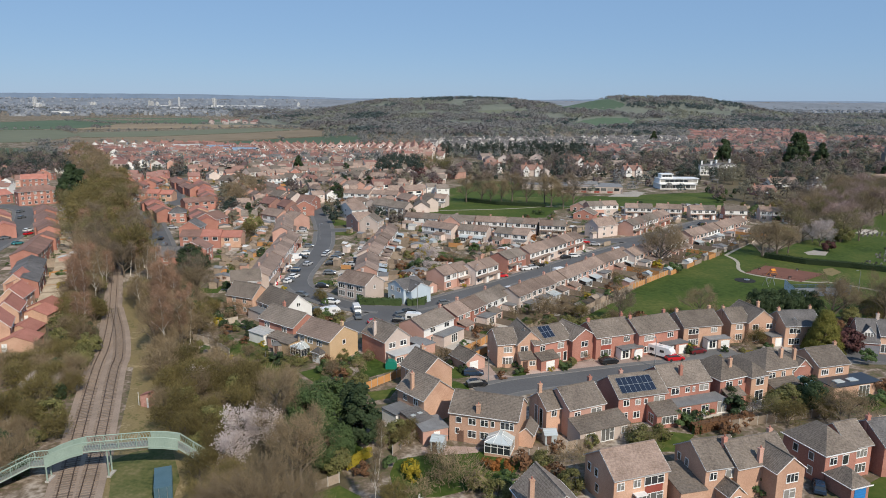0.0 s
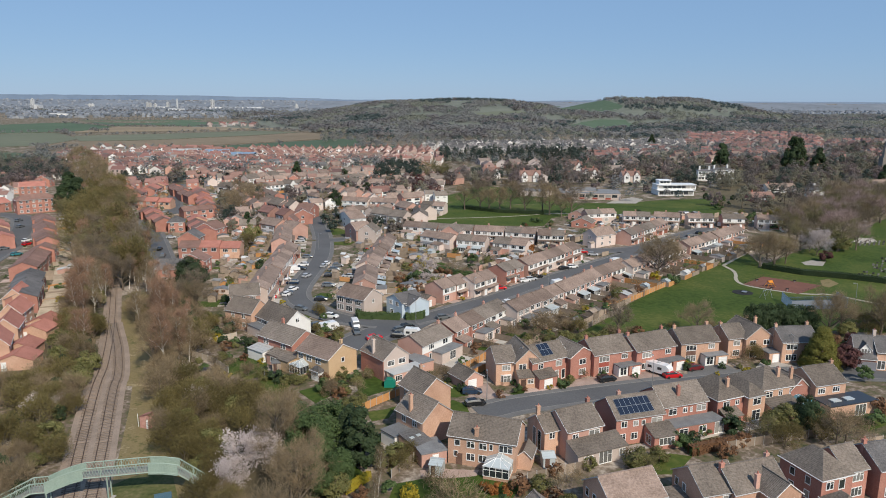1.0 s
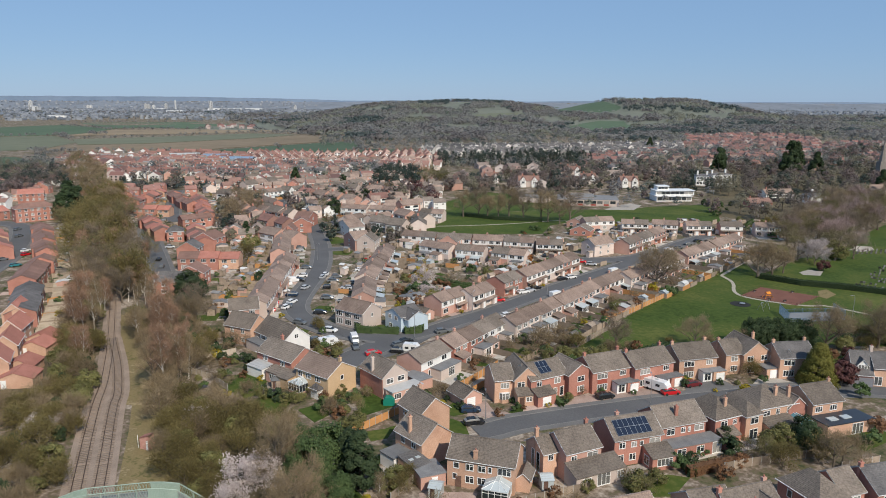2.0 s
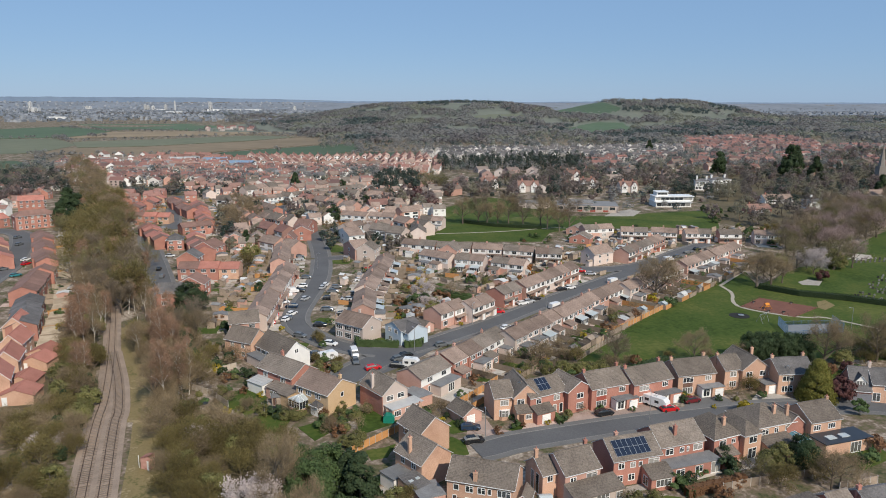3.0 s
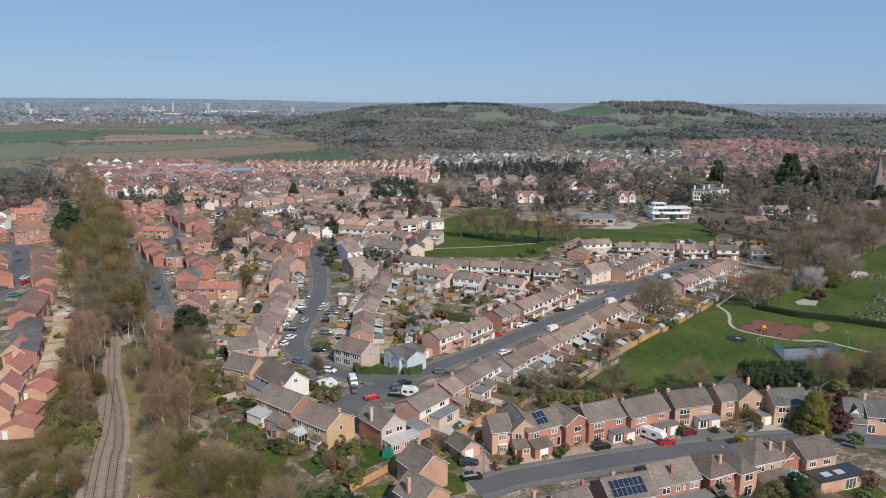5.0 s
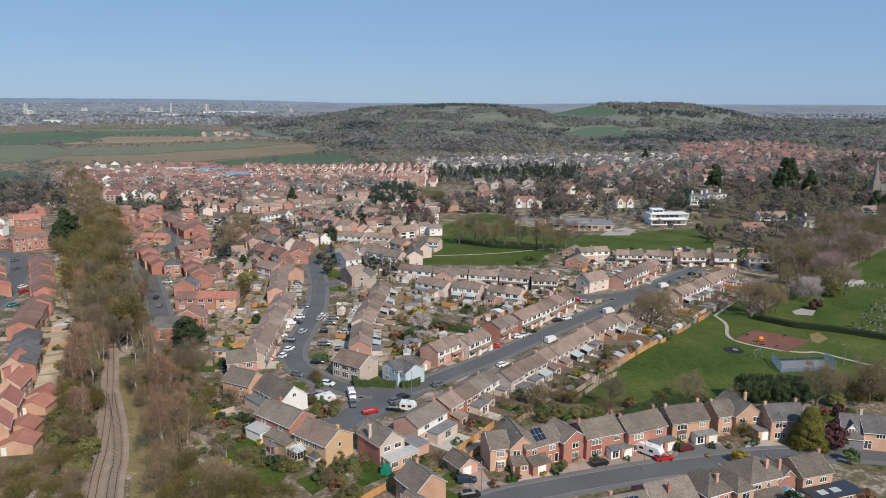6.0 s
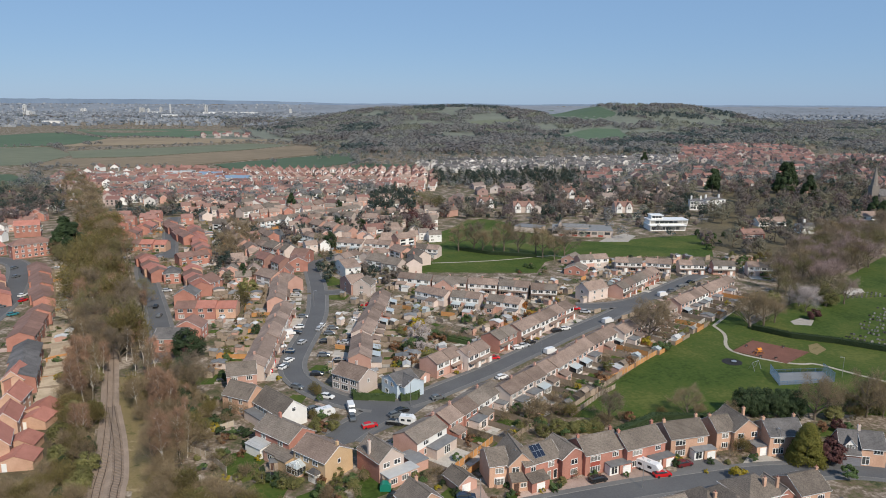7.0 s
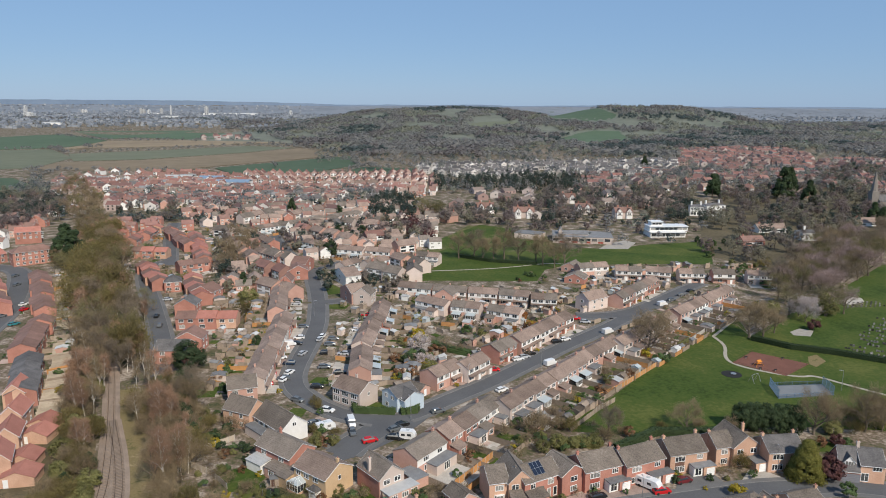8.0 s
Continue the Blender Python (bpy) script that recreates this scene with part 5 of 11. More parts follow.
# gabled house with bay, porch and garage
m, w = at_edge(*[(12.0, 143.9), (21.8, 146.2)])
th = thing("detached_house", "orange brick detached house with projecting gable, bay window and attached garage", "house", m)
block(th, 0, w * 0.45, 0, 7.5, 5.25, 2.3, "x", M_BRICK_ORANGE, M_TILE)
block(th, w * 0.42, w, -0.8, 8.5, 5.25, 2.7, "y", M_BRICK_ORANGE, M_TILE)
block(th, w * 0.42, w + 2.2, -3.0, -0.82, 2.4, 1.1, "lean", M_BRICK_ORANGE, M_TILE)
window(th, "f", w * 0.23, 0, 3.2, 1.7, 1.2, 3)
bay(th, w * 0.23, 0, 0.8, 2.4)
window(th, "f", w * 0.57, -0.8, 3.4, 1.5, 1.2, 2)
window(th, "f", w * 0.85, -0.8, 3.4, 1.5, 1.2, 2)
window(th, "f", w * 0.68, -3.0, 1.0, 1.2, 1.0, 2)
door(th, "f", w * 0.52, -3.0, 0.05)
garage_door(th, "f", w + 0.7, -3.0)
# house with solar panels and a front gable wing
m, w = at_edge(*[(20.5, 142.5), (34.4, 150.1)])
th = thing("detached_house", "red brick detached house with front gable and solar panels", "house", m)
block(th, 0, w * 0.62, 1.5, 9.0, 5.25, 2.4, "x", M_BRICK_RED, M_TILE)
block(th, w * 0.58, w, 0, 8.0, 5.25, 2.0, "y", M_BRICK_RED, M_TILE)
block(th, 0, w * 0.3, -1.2, 1.48, 2.4, 1.0, "lean", M_BRICK_RED, M_TILE)
garage_door(th, "f", w * 0.15, -1.2)
solar(th, None, w * 0.2, 1.5, 5.25, 2.4, 3.75, 3, 2, u=0.2)
window(th, "f", w * 0.14, 1.5, 3.4, 1.2, 1.1, 2)
window(th, "f", w * 0.45, 1.5, 3.3, 1.5, 1.2, 2)
for x in (w * 0.42, w * 0.53):
    window(th, "f", x, 1.5, 0.2, 0.9, 2.0, 1)
window(th, "f", w * 0.79, 0, 3.2, 1.7, 1.2, 2)
window(th, "f", w * 0.79, 0, 0.8, 1.7, 1.3, 3)


def row_house(a, b, wall, roof, panel, label, ext=True, chims=((0.02, 0.5), (0.95, 0.6)), d=7.8, white=M_UPVC):
    """Detached house with a ridge along the street, a coloured panel below the first-floor window, and a flat-roofed porch and garage."""
    m, w = at_edge(a, b)
    th = thing("detached_house", label, "house", m)
    block(th, 0, w, 0, d, 5.25, 2.5, "x", wall, roof)
    window(th, "f", w * 0.26, 0, 3.3, 2.4, 1.2, 3)
    part("cladding", Mesh().box(w * 0.26 - 1.25, -0.05, 2.05, w * 0.26 + 1.25, -0.01, 3.2), panel, th, "panel of hung tiles")
    window(th, "f", w * 0.26, 0, 0.6, 2.4, 1.4, 4)
    window(th, "f", w * 0.8, 0, 3.4, 1.5, 1.1, 3)
    for f, x in (("l", 0), ("r", w)):
        window(th, f, x, d * 0.6, 3.2, 0.8, 1.1, 1)
        window(th, f, x, d * 0.35, 1.0, 0.8, 1.1, 1)
    window(th, "b", w * 0.3, d, 3.2, 1.8, 1.2, 3)
    window(th, "b", w * 0.75, d, 3.2, 1.5, 1.2, 2)
    if ext:
        part("porch", Mesh().box(w * 0.52, -2.0, -0.2, w * 0.76, -0.02, 2.35), M_UPVC, th, "white glazed porch")
        window(th, "f", w * 0.64, -2.0, 0.3, 1.5, 1.7, 2)
        part("garage", Mesh().box(w * 0.77, -2.4, -0.2, w + 0.9, -0.02, 2.4), wall, th)
        part("flat_roof", roof_mesh(w * 0.52, w + 0.9, -2.4, 0, 2.42, 0, "flat"), M_FELT, th)
        garage_door(th, "f", w * 0.95, -2.4)
    for x, y in chims:
        chimney(th, x * w, y * d, 5.5, 8.5, wall)
    return th, w


row_house(*[(34.1, 148.7), (43.5, 152.5)], M_BRICK_RED, M_TILE, M_HANGTILE, "red brick detached house with red tile-hung panel and flat-roofed garage")
row_house(*[(44.2, 151.2), (54.4, 155.7)], M_BRICK_RED, M_TILE, M_BRICK_RED, "red brick detached house with flat-roofed garage")
row_house(*[(56.0, 156.5), (65.7, 159.0)], M_BRICK_ORANGE, M_TILE, M_DOOR, "orange brick detached house with dark panel and white garage door")
m, w = at_edge(*[(68.5, 160.0), (79.6, 162.8)])
th = thing("detached_house", "orange brick detached house with broad front gable", "house", m)
block(th, 0, w * 0.45, 0.3, 7.5, 5.25, 2.4, "x", M_BRICK_ORANGE, M_TILE)
block(th, w * 0.36, w, -0.7, 8.5, 5.25, 2.7, "y", M_BRICK_ORANGE, M_TILE)
window(th, "f", w * 0.2, 0.3, 3.3, 1.6, 1.2, 2)
window(th, "f", w * 0.2, 0.3, 0.8, 1.6, 1.3, 3)
for x in (0.52, 0.85):
    window(th, "f", w * x, -0.7, 3.3, 1.5, 1.2, 2)
window(th, "f", w * 0.55, -0.7, 0.4, 1.8, 1.6, 2)
part("garage", Mesh().box(w * 0.7, -4.2, -0.2, w * 1.05, -0.75, 2.4), M_BRICK_ORANGE, th)
part("flat_roof", roof_mesh(w * 0.68, w * 1.07, -4.2, -0.72, 2.4, 0, "flat"), M_FELT, th)
garage_door(th, "f", w * 0.875, -4.2)
chimney(th, w * 0.93, 5.0, 5.2, 8.4, M_BRICK_ORANGE)
chimney(th, 0.1, 4.0, 5.2, 8.2, M_BRICK_ORANGE)
row_house(*[(80.2, 157.9), (89.1, 158.8)], M_BRICK_ORANGE, M_TILE_GREY, M_BRICK_ORANGE, "orange brick detached house with grey roof behind a golden conifer", ext=False)
m, w = at_edge(*[(95.3, 154.0), (104.0, 152.1)])
th = thing("detached_house", "dark-roofed brick house with gabled dormer and double garage", "house", m)
block(th, 0, w * 0.48, 0, 8, 3.0, 4.2, "x", M_BRICK_RED, M_TILE_GREY)
block(th, w * 0.5, w * 1.1, 0.4, 8, 4.6, 2.6, "x", M_BRICK_ORANGE, M_TILE_GREY)
block(th, w * 0.12, w * 0.36, 0.9, 4.0, 4.9, 1.3, "y", M_WHITE, M_TILE_GREY)
window(th, "f", w * 0.24, 0.9, 3.7, 1.7, 1.1, 3)
garage_door(th, "f", w * 0.25, 0, gloss("grey_garage_door", (0.2, 0.2, 0.22), 0.4), 4.4, 2.1)
window(th, "f", w * 0.62, 0.4, 0.4, 1.5, 1.9, 2)
window(th, "f", w * 0.9, 0.4, 3.2, 1.8, 1.2, 3)
chimney(th, w * 0.52, 4.2, 6.0, 8.6, M_RENDER)

# ---- lower side of the near road, backs to the gardens ----
# conservatory house
m, w = at_edge(*[(1.4, 110.6), (12.5, 107.1)])
th = thing("detached_house", "long orange brick house with brown tiled roof and white conservatory", "house", m)
block(th, 0, w, 0, 7.4, 5.25, 2.4, "x", M_BRICK_ORANGE, M_TILE, 17)
for x, z, ww, hh, pn in ((0.14, 3.4, 0.9, 1.0, 1), (0.34, 3.3, 1.2, 1.1, 2), (0.52, 3.3, 1.2, 1.1, 2), (0.64, 3.4, 0.6, 1.0, 1), (0.85, 3.3, 2.0, 1.2, 3), (0.34, 1.0, 1.3, 1.2, 2), (0.52, 1.0, 1.3, 1.2, 2), (0.12, 1.4, 0.7, 1.0, 1)):
    window(th, "f", w * x, 0, z, ww, hh, pn)
door(th, "f", w * 0.17, 0, 0.0)
chimney(th, w * 0.42, 0.35, 2.6, 7.0, M_BRICK_ORANGE)
conservatory(th, "f", w * 0.78, 0, 4.2, 3.4)
block(th, w + 0.02, w + 2.2, 1.5, 5.5, 2.5, 1.0, "y", M_BRICK_ORANGE, M_TILE)
# two linked houses whose gables face the road
(ga, gb), (gc, gd) = [(-3.0, 115.6), (2.3, 120.3)], [(-3.9, 134.1), (1.7, 128.8)]
th = gable_house(ga, gb, 7.5, M_BRICK_ORANGE, M_TILE, "orange brick house with plain gable and tiled roof", wins=(), chim=(0.1, 0.55), rise=2.7)
gable_house(*[(-3.6, 127.0), (2.1, 131.2)], 7.5, M_BRICK_ORANGE, M_TILE, "orange brick house with plain gable and chimney", wins=(), chim=(0.55, 0.75), rise=2.7)
block(th, -3.8, -0.05, -3.2, 2.0, 2.4, 0.9, "lean", M_BRICK_ORANGE, M_TILE_GREY)
for x in (-2.7, -1.2):
    part("skylight", Mesh().box(x - 0.4, -0.6, 2.95, x + 0.4, 0.0, 3.1), M_POLY, th)
part("side_room", Mesh().box(-4.2, 2.6, -0.2, -0.05, 6.6, 2.4), M_WHITE, th)
part("side_roof", roof_mesh(-4.2, -0.05, 2.6, 6.6, 2.4, 0, "flat"), M_FELT, th)
# flat-roofed outbuilding beside the conservatory house
m, w = at_edge(*[(-3.0, 108.6), (1.2, 110.3)])
g1 = thing("garage", "white-fronted flat-roofed garage beside the brick house", "garage", m)
part("wall", Mesh().box(0, 0, -0.2, w, 5.0, 2.4), M_BRICK_PINK, g1)
part("flat_roof", roof_mesh(0, w, 0, 5.0, 2.4, 0, "flat"), M_FELT, g1)
door(g1, "f", w * 0.55, 0, 0, M_UPVC)
# house with the long lean-to
m, w = at_edge(*[(21.7, 111.5), (28.4, 114.6)])
th = thing("detached_house", "brick house with pale rear wall and long lean-to garden room", "house", m)
block(th, 0, w, 0, 7.5, 5.25, 2.4, "x", M_BRICK_PINK, M_TILE)
block(th, -3.0, -0.03, 2.4, 8.0, 4.8, 2.0, "x", M_BRICK_ORANGE, M_TILE)
for y in (4.0, 5.6):
    window(th, "l", -3.0, y, 0.6, 0.9, 3.4, 1)
window(th, "f", -1.5, 2.4, 3.2, 1.0, 1.1, 2)
block(th, -0.3, w + 2.6, -3.6, -0.03, 2.4, 1.3, "lean", M_RENDER, M_TILE)
for x, z, ww, hh, y in ((0.22, 3.3, 1.1, 1.1, 0), (0.75, 3.3, 2.0, 1.2, 0), (0.25, 0.8, 1.6, 1.2, -3.6), (1.2, 0.8, 1.2, 1.2, -3.6)):
    window(th, "f", w * x, y, z, ww, hh, 2)
window(th, "f", w * 0.72, -3.6, 0.1, 2.4, 2.1, 3)
chimney(th, -2.7, 5.2, 4.0, 8.4, M_BRICK_ORANGE)
chimney(th, w - 0.1, 4.6, 5.5, 8.3, M_BRICK_RED)
# solar house
m, w = at_edge(*[(31.2, 116.5), (40.6, 119.4)])
th = thing("detached_house", "red brick house with a broad array of solar panels", "house", m)
block(th, 0, w, 0, 7.6, 5.25, 2.5, "x", M_BRICK_RED, M_TILE)
solar(th, None, 0.9, 0, 5.25, 2.5, 3.8, 7, 2, u=0.1)
for x, z, ww, hh, pn in ((0.16, 3.4, 1.1, 1.1, 2), (0.4, 3.4, 1.0, 1.0, 2), (0.56, 3.4, 0.7, 0.9, 1), (0.84, 3.3, 2.0, 1.2, 2), (0.14, 0.9, 1.1, 1.2, 2), (0.38, 0.9, 1.2, 1.2, 2)):
    window(th, "f", w * x, 0, z, ww, hh, pn)
block(th, w * 0.58, w * 1.08, -3.4, -0.03, 2.4, 1.2, "lean", M_BRICK_RED, M_TILE)
window(th, "f", w * 0.84, -3.4, 0.8, 2.8, 1.3, 4)
window(th, "l", w * 0.58, -1.6, 0.5, 1.4, 1.6, 2)
chimney(th, w * 0.3, 4.6, 6.4, 8.3, M_BRICK_PINK)
# flat-roofed extension house
m, w = at_edge(*[(41.2, 121.7), (50.5, 125.0)])
th = thing("detached_house", "red brick house with flat-roofed rear extension", "house", m)
block(th, 0, w, 0, 7.6, 5.25, 2.5, "x", M_BRICK_RED, M_TILE)
part("extension", Mesh().box(-0.3, -3.4, -0.2, w + 1.2, -0.02, 2.5), M_BRICK_RED, th)
part("flat_roof", roof_mesh(-0.3, w + 1.2, -3.4, 0, 2.5, 0, "flat"), M_FELT, th)
for x, z, ww, hh, y in ((0.2, 3.3, 1.6, 1.2, 0), (0.48, 3.4, 0.9, 1.0, 0), (0.62, 3.4, 0.5, 0.9, 0), (0.85, 3.3, 1.9, 1.2, 0), (0.2, 0.9, 1.7, 1.2, -3.4), (0.62, 0.9, 1.5, 1.2, -3.4)):
    window(th, "f", w * x, y, z, ww, hh, 2)
window(th, "f", w * 1.0, -3.4, 0.1, 1.8, 2.1, 2)
chimney(th, w * 0.42, 1.6, 5.4, 8.2, M_BRICK_RED)
# two hipped houses
m, w = at_edge(*[(52.3, 124.8), (62.3, 129.2)])
th = thing("detached_house", "red brick house with hipped brown roof and rear wing", "house", m)
block(th, 0, w * 0.62, 0, 8.5, 5.25, 2.8, "hip", M_BRICK_RED, M_TILE)
block(th, w * 0.6, w, -1.2, 7.5, 5.25, 1.9, "hip", M_BRICK_ORANGE, M_TILE)
for x, z, ww, hh, y in ((0.2, 3.3, 1.5, 1.2, 0), (0.45, 3.5, 0.9, 0.9, 0), (0.8, 3.3, 1.8, 1.3, -1.2), (0.8, 0.1, 1.9, 2.0, -1.2)):
    window(th, "f", w * x, y, z, ww, hh, 2)
block(th, 0.3, w * 0.4, -2.2, -0.03, 2.4, 1.0, "lean", M_BRICK_RED, M_TILE)
chimney(th, w * 0.35, 1.8, 5.5, 8.4, M_BRICK_ORANGE)
m, w = at_edge(*[(62.8, 129.7), (71.6, 132.9)])
th = thing("detached_house", "orange brick house with hipped roof and lean-to rooms", "house", m)
block(th, 0, w, 0, 8.5, 5.25, 2.8, "hip", M_BRICK_ORANGE, M_TILE)
for x, ww in ((0.2, 1.5), (0.5, 0.9), (0.82, 1.3)):
    window(th, "f", w * x, 0, 3.4, ww, 1.1, 2)
block(th, -0.2, w * 0.75, -3.6, -0.03, 2.4, 1.0, "lean", M_BRICK_ORANGE, M_TILE)
conservatory(th, "f", w * 0.95, 0, 3.4, 3.4, gloss("teal_glass_roof", (0.1, 0.26, 0.32), 0.12, 0, 0.7))
chimney(th, w * 0.6, 2.0, 5.5, 8.4, M_BRICK_ORANGE)
# house with the dark flat extension
m, w = at_edge(*[(74.5, 132.0), (81.8, 134.3)])
th = thing("detached_house", "orange brick house with dark flat-roofed extension and roof lights", "house", m)
block(th, 0, w, 0, 8.0, 5.25, 2.4, "x", M_BRICK_ORANGE, M_TILE)
block(th, -4.5, -0.03, 1.5, 8.0, 4.4, 2.0, "y", M_BRICK_RED, M_TILE)
for x in (0.2, 0.68):
    window(th, "f", w * x, 0, 3.3, 1.6, 1.1, 3)
part("extension", Mesh().box(-0.6, -4.6, -0.2, w + 3.4, -0.02, 2.6), M_BRICK_ORANGE, th)
part("flat_roof", roof_mesh(-0.6, w + 3.4, -4.6, 0, 2.6, 0, "flat"), gloss("dark_membrane", (0.03, 0.035, 0.045), 0.4), th)
for x in (1.5, 4.8):
    part("roof_light", Mesh().box(x, -3.2, 2.78, x + 2.0, -1.8, 2.95), M_POLY, th)
window(th, "f", w * 0.9, -4.6, 0.1, 2.4, 2.1, 3)
chimney(th, -3.6, 3.0, 5.0, 8.3, M_BRICK_ORANGE)
chimney(th, w - 0.2, 4.0, 5.6, 8.3, M_BRICK_ORANGE)

# ---- the nearest row ----
gable_house(*[(12.4, 79.2), (18.9, 81.4)], 8.5, M_BRICK_ORANGE, M_TILE, "orange brick house with dark tiled roof and chimney", chim=(0.05, 0.4), rise=3.0)
for (a, b), wl, pn, lab, fx in (([(23.9, 88.9), (32.3, 91.9)], M_BRICK_ORANGE, M_HANGTILE, "orange brick detached house with red tile-hung panels", 1), ([(37.6, 91.9), (43.8, 93.6)], M_BRICK_ORANGE, M_CLADORANGE, "brown brick detached house with orange panel and low side wing", -1)):
    m, w = at_edge(a, b)
    th = thing("detached_house", lab, "house", m)
    block(th, 0, w, 0, 7.6, 5.25, 2.5, "x", wl, M_TILE_TAN if fx > 0 else M_TILE, 17)
    window(th, "f", w * 0.74, 0, 3.3, 2.9 if fx > 0 else 2.6, 1.25, 3)
    part("cladding", Mesh().box(w * 0.74 - 1.45, -0.06, 2.0, w * 0.74 + 1.45, -0.01, 3.24), pn, th, "panel of hung tiles")
    window(th, "f", w * 0.74, 0, 0.6, 2.9, 1.35, 3)
    for x in ((0.12, 0.42) if fx > 0 else (0.2,)):
        window(th, "f", w * x, 0, 3.3, 1.1, 1.15, 2)
    part("canopy", roof_mesh(w * 0.36, w * 0.55, -0.9, 0, 2.4, 0, "flat"), M_FASCIA, th)
    window(th, "f", w * 0.45, -0.9, 0.1, 1.4, 2.2, 2)
    for z, y in ((3.3, 4.5), (3.3, 6.4), (1.0, 4.2)):
        window(th, "l", 0, y, z, 0.8, 1.2, 1)
    if fx < 0:
        block(th, -4.2, -0.04, -0.6, 6.0, 2.4, 1.1, "lean", wl, M_TILE)
m, w = at_edge(*[(47.4, 91.1), (52.1, 92.7)])
th = thing("detached_house", "orange brick house with forward gable wing and chimney", "house", m)
block(th, -4.4, w, 2.8, 9.4, 5.25, 2.5, "x", M_BRICK_ORANGE, M_TILE, 17)
block(th, 0, w - 0.05, 0, 6.0, 5.25, 1.9, "y", M_BRICK_ORANGE, M_TILE, 17)
window(th, "f", w * 0.55, 0, 3.2, 1.9, 1.3, 3)
window(th, "f", w * 0.5, 0, 0.7, 1.9, 1.4, 2)
chimney(th, -0.5, 3.0, 4.6, 7.6, M_BRICK_PINK)
chimney(th, -4.3, 6.1, 5.5, 8.4, M_BRICK_RED)
chimney(th, w - 0.8, 6.4, 6.5, 8.4, M_BRICK_PINK)
block(th, -7.0, -4.45, 1.0, 7.0, 2.4, 1.2, "y", M_BRICK_ORANGE, M_TILE)
window(th, "f", -5.7, 1.0, 0.8, 1.0, 1.1, 2)
m, w = at_edge(*[(56.9, 96.2), (66.2, 99.5)])
th = thing("detached_house", "red brick house with hipped grey-brown roof and a blue garage door", "house", m)
block(th, 0, w * 0.62, 0, 8.0, 5.25, 2.8, "hip", M_BRICK_RED, M_TILE, 17)
block(th, w * 0.55, w, 0.6, 7.4, 5.25, 2.4, "x", M_BRICK_RED, M_TILE, 17)
for x, z, ww, hh, pn, y in ((0.16, 3.3, 1.3, 1.2, 2, 0), (0.4, 3.0, 1.1, 1.5, 1, 0), (0.8, 3.2, 2.0, 1.3, 3, 0.6), (0.8, 0.7, 2.0, 1.4, 3, 0.6)):
    window(th, "f", w * x, y, z, ww, hh, pn)
door(th, "f", w * 0.62, 0.6, 0)
block(th, 0.2, 3.6, -4.6, -0.03, 2.5, 1.6, "hip", M_BRICK_RED, M_TILE)
garage_door(th, "f", 1.9, -4.6, M_BLUEDOOR)
for y in (2.5, 5.5):
    window(th, "l", 0, y, 3.2, 0.9, 1.2, 1)
    window(th, "l", 0, y, 0.9, 0.9, 1.2, 1)
row_house(*[(67.4, 99.1), (77.0, 101.4)], M_BRICK_RED, M_TILE_GREY, M_BRICK_RED, "red brick house with white door beside the blue garage", ext=False)
# detached garage with white door and its drive
th = gable_house(*[(5.3, 141.1), (9.3, 143.8)], 6.0, M_BRICK_PINK, M_TILE, "brick garage with brown roof and white door", eave=2.3, rise=1.5, wins=(), name="garage", category="garage")
garage_door(th, "f", 1.9, 0)

# ---- trees, built once each and planted many times ----
rng = np.random.default_rng(5)


def cards(centres, out, size, slim=1.0, droop=0.0):
    """Small leaf or twig faces at the given places, turned outwards and at random; returns corners and faces."""
    n = len(centres)
    d = out + rng.normal(0, 0.75, (n, 3))
    d[:, 2] -= droop
    d /= np.linalg.norm(d, axis=1, keepdims=True) + 1e-9
    s = np.cross(d, rng.normal(0, 1, (n, 3)))
    s /= np.linalg.norm(s, axis=1, keepdims=True) + 1e-9
    ln = size * rng.uniform(0.6, 1.4, (n, 1))
    a, b, c = centres - s * ln * slim * 0.5, centres + s * ln * slim * 0.5, centres + d * ln
    if slim > 0.3:
        e = np.cross(d, s) * ln * 0.25
        v = np.stack([centres - d * ln * 0.5, a + s * 0 + e, c * 0.5 + centres * 0.5 + d * ln * 0.0, b + e], 1)
        v[:, 2] = centres + d * ln * 0.5
        return v.reshape(-1, 3), [tuple(range(4 * i, 4 * i + 4)) for i in range(n)]
    return np.stack([a, b, c], 1).reshape(-1, 3), [tuple(range(3 * i, 3 * i + 3)) for i in range(n)]


def shell(centres, out, size, jitter=0.5):
    """Small uneven leaf faces that lie on the surface of a crown, so that its sunny and shaded sides read."""
    n = len(centres)
    d = out + rng.normal(0, jitter, (n, 3))
    d /= np.linalg.norm(d, axis=1, keepdims=True) + 1e-9
    s = np.cross(d, rng.normal(0, 1, (n, 3)))
    s /= np.linalg.norm(s, axis=1, keepdims=True) + 1e-9
    u = np.cross(d, s)
    ln = 0.5 * size * rng.uniform(0.55, 1.45, (n, 1))
    k = [ln * rng.uniform(0.6, 1.3, (n, 1)) for _ in range(4)]
    v = np.stack([centres - s * k[0], centres - u * k[1], centres + s * k[2], centres + u * k[3]], 1)
    return v.reshape(-1, 3), [tuple(range(4 * i, 4 * i + 4)) for i in range(n)]


def mesh_of(name, sets, material):
    vs, fs, k = [], [], 0
    for v, f in sets:
        vs.append(v)
        fs += [tuple(i + k for i in q) for q in f]
        k += len(v)
    me = bpy.data.meshes.new(name)
    me.from_pydata(np.concatenate(vs).tolist(), [], fs)
    me.materials.append(material)
    return me


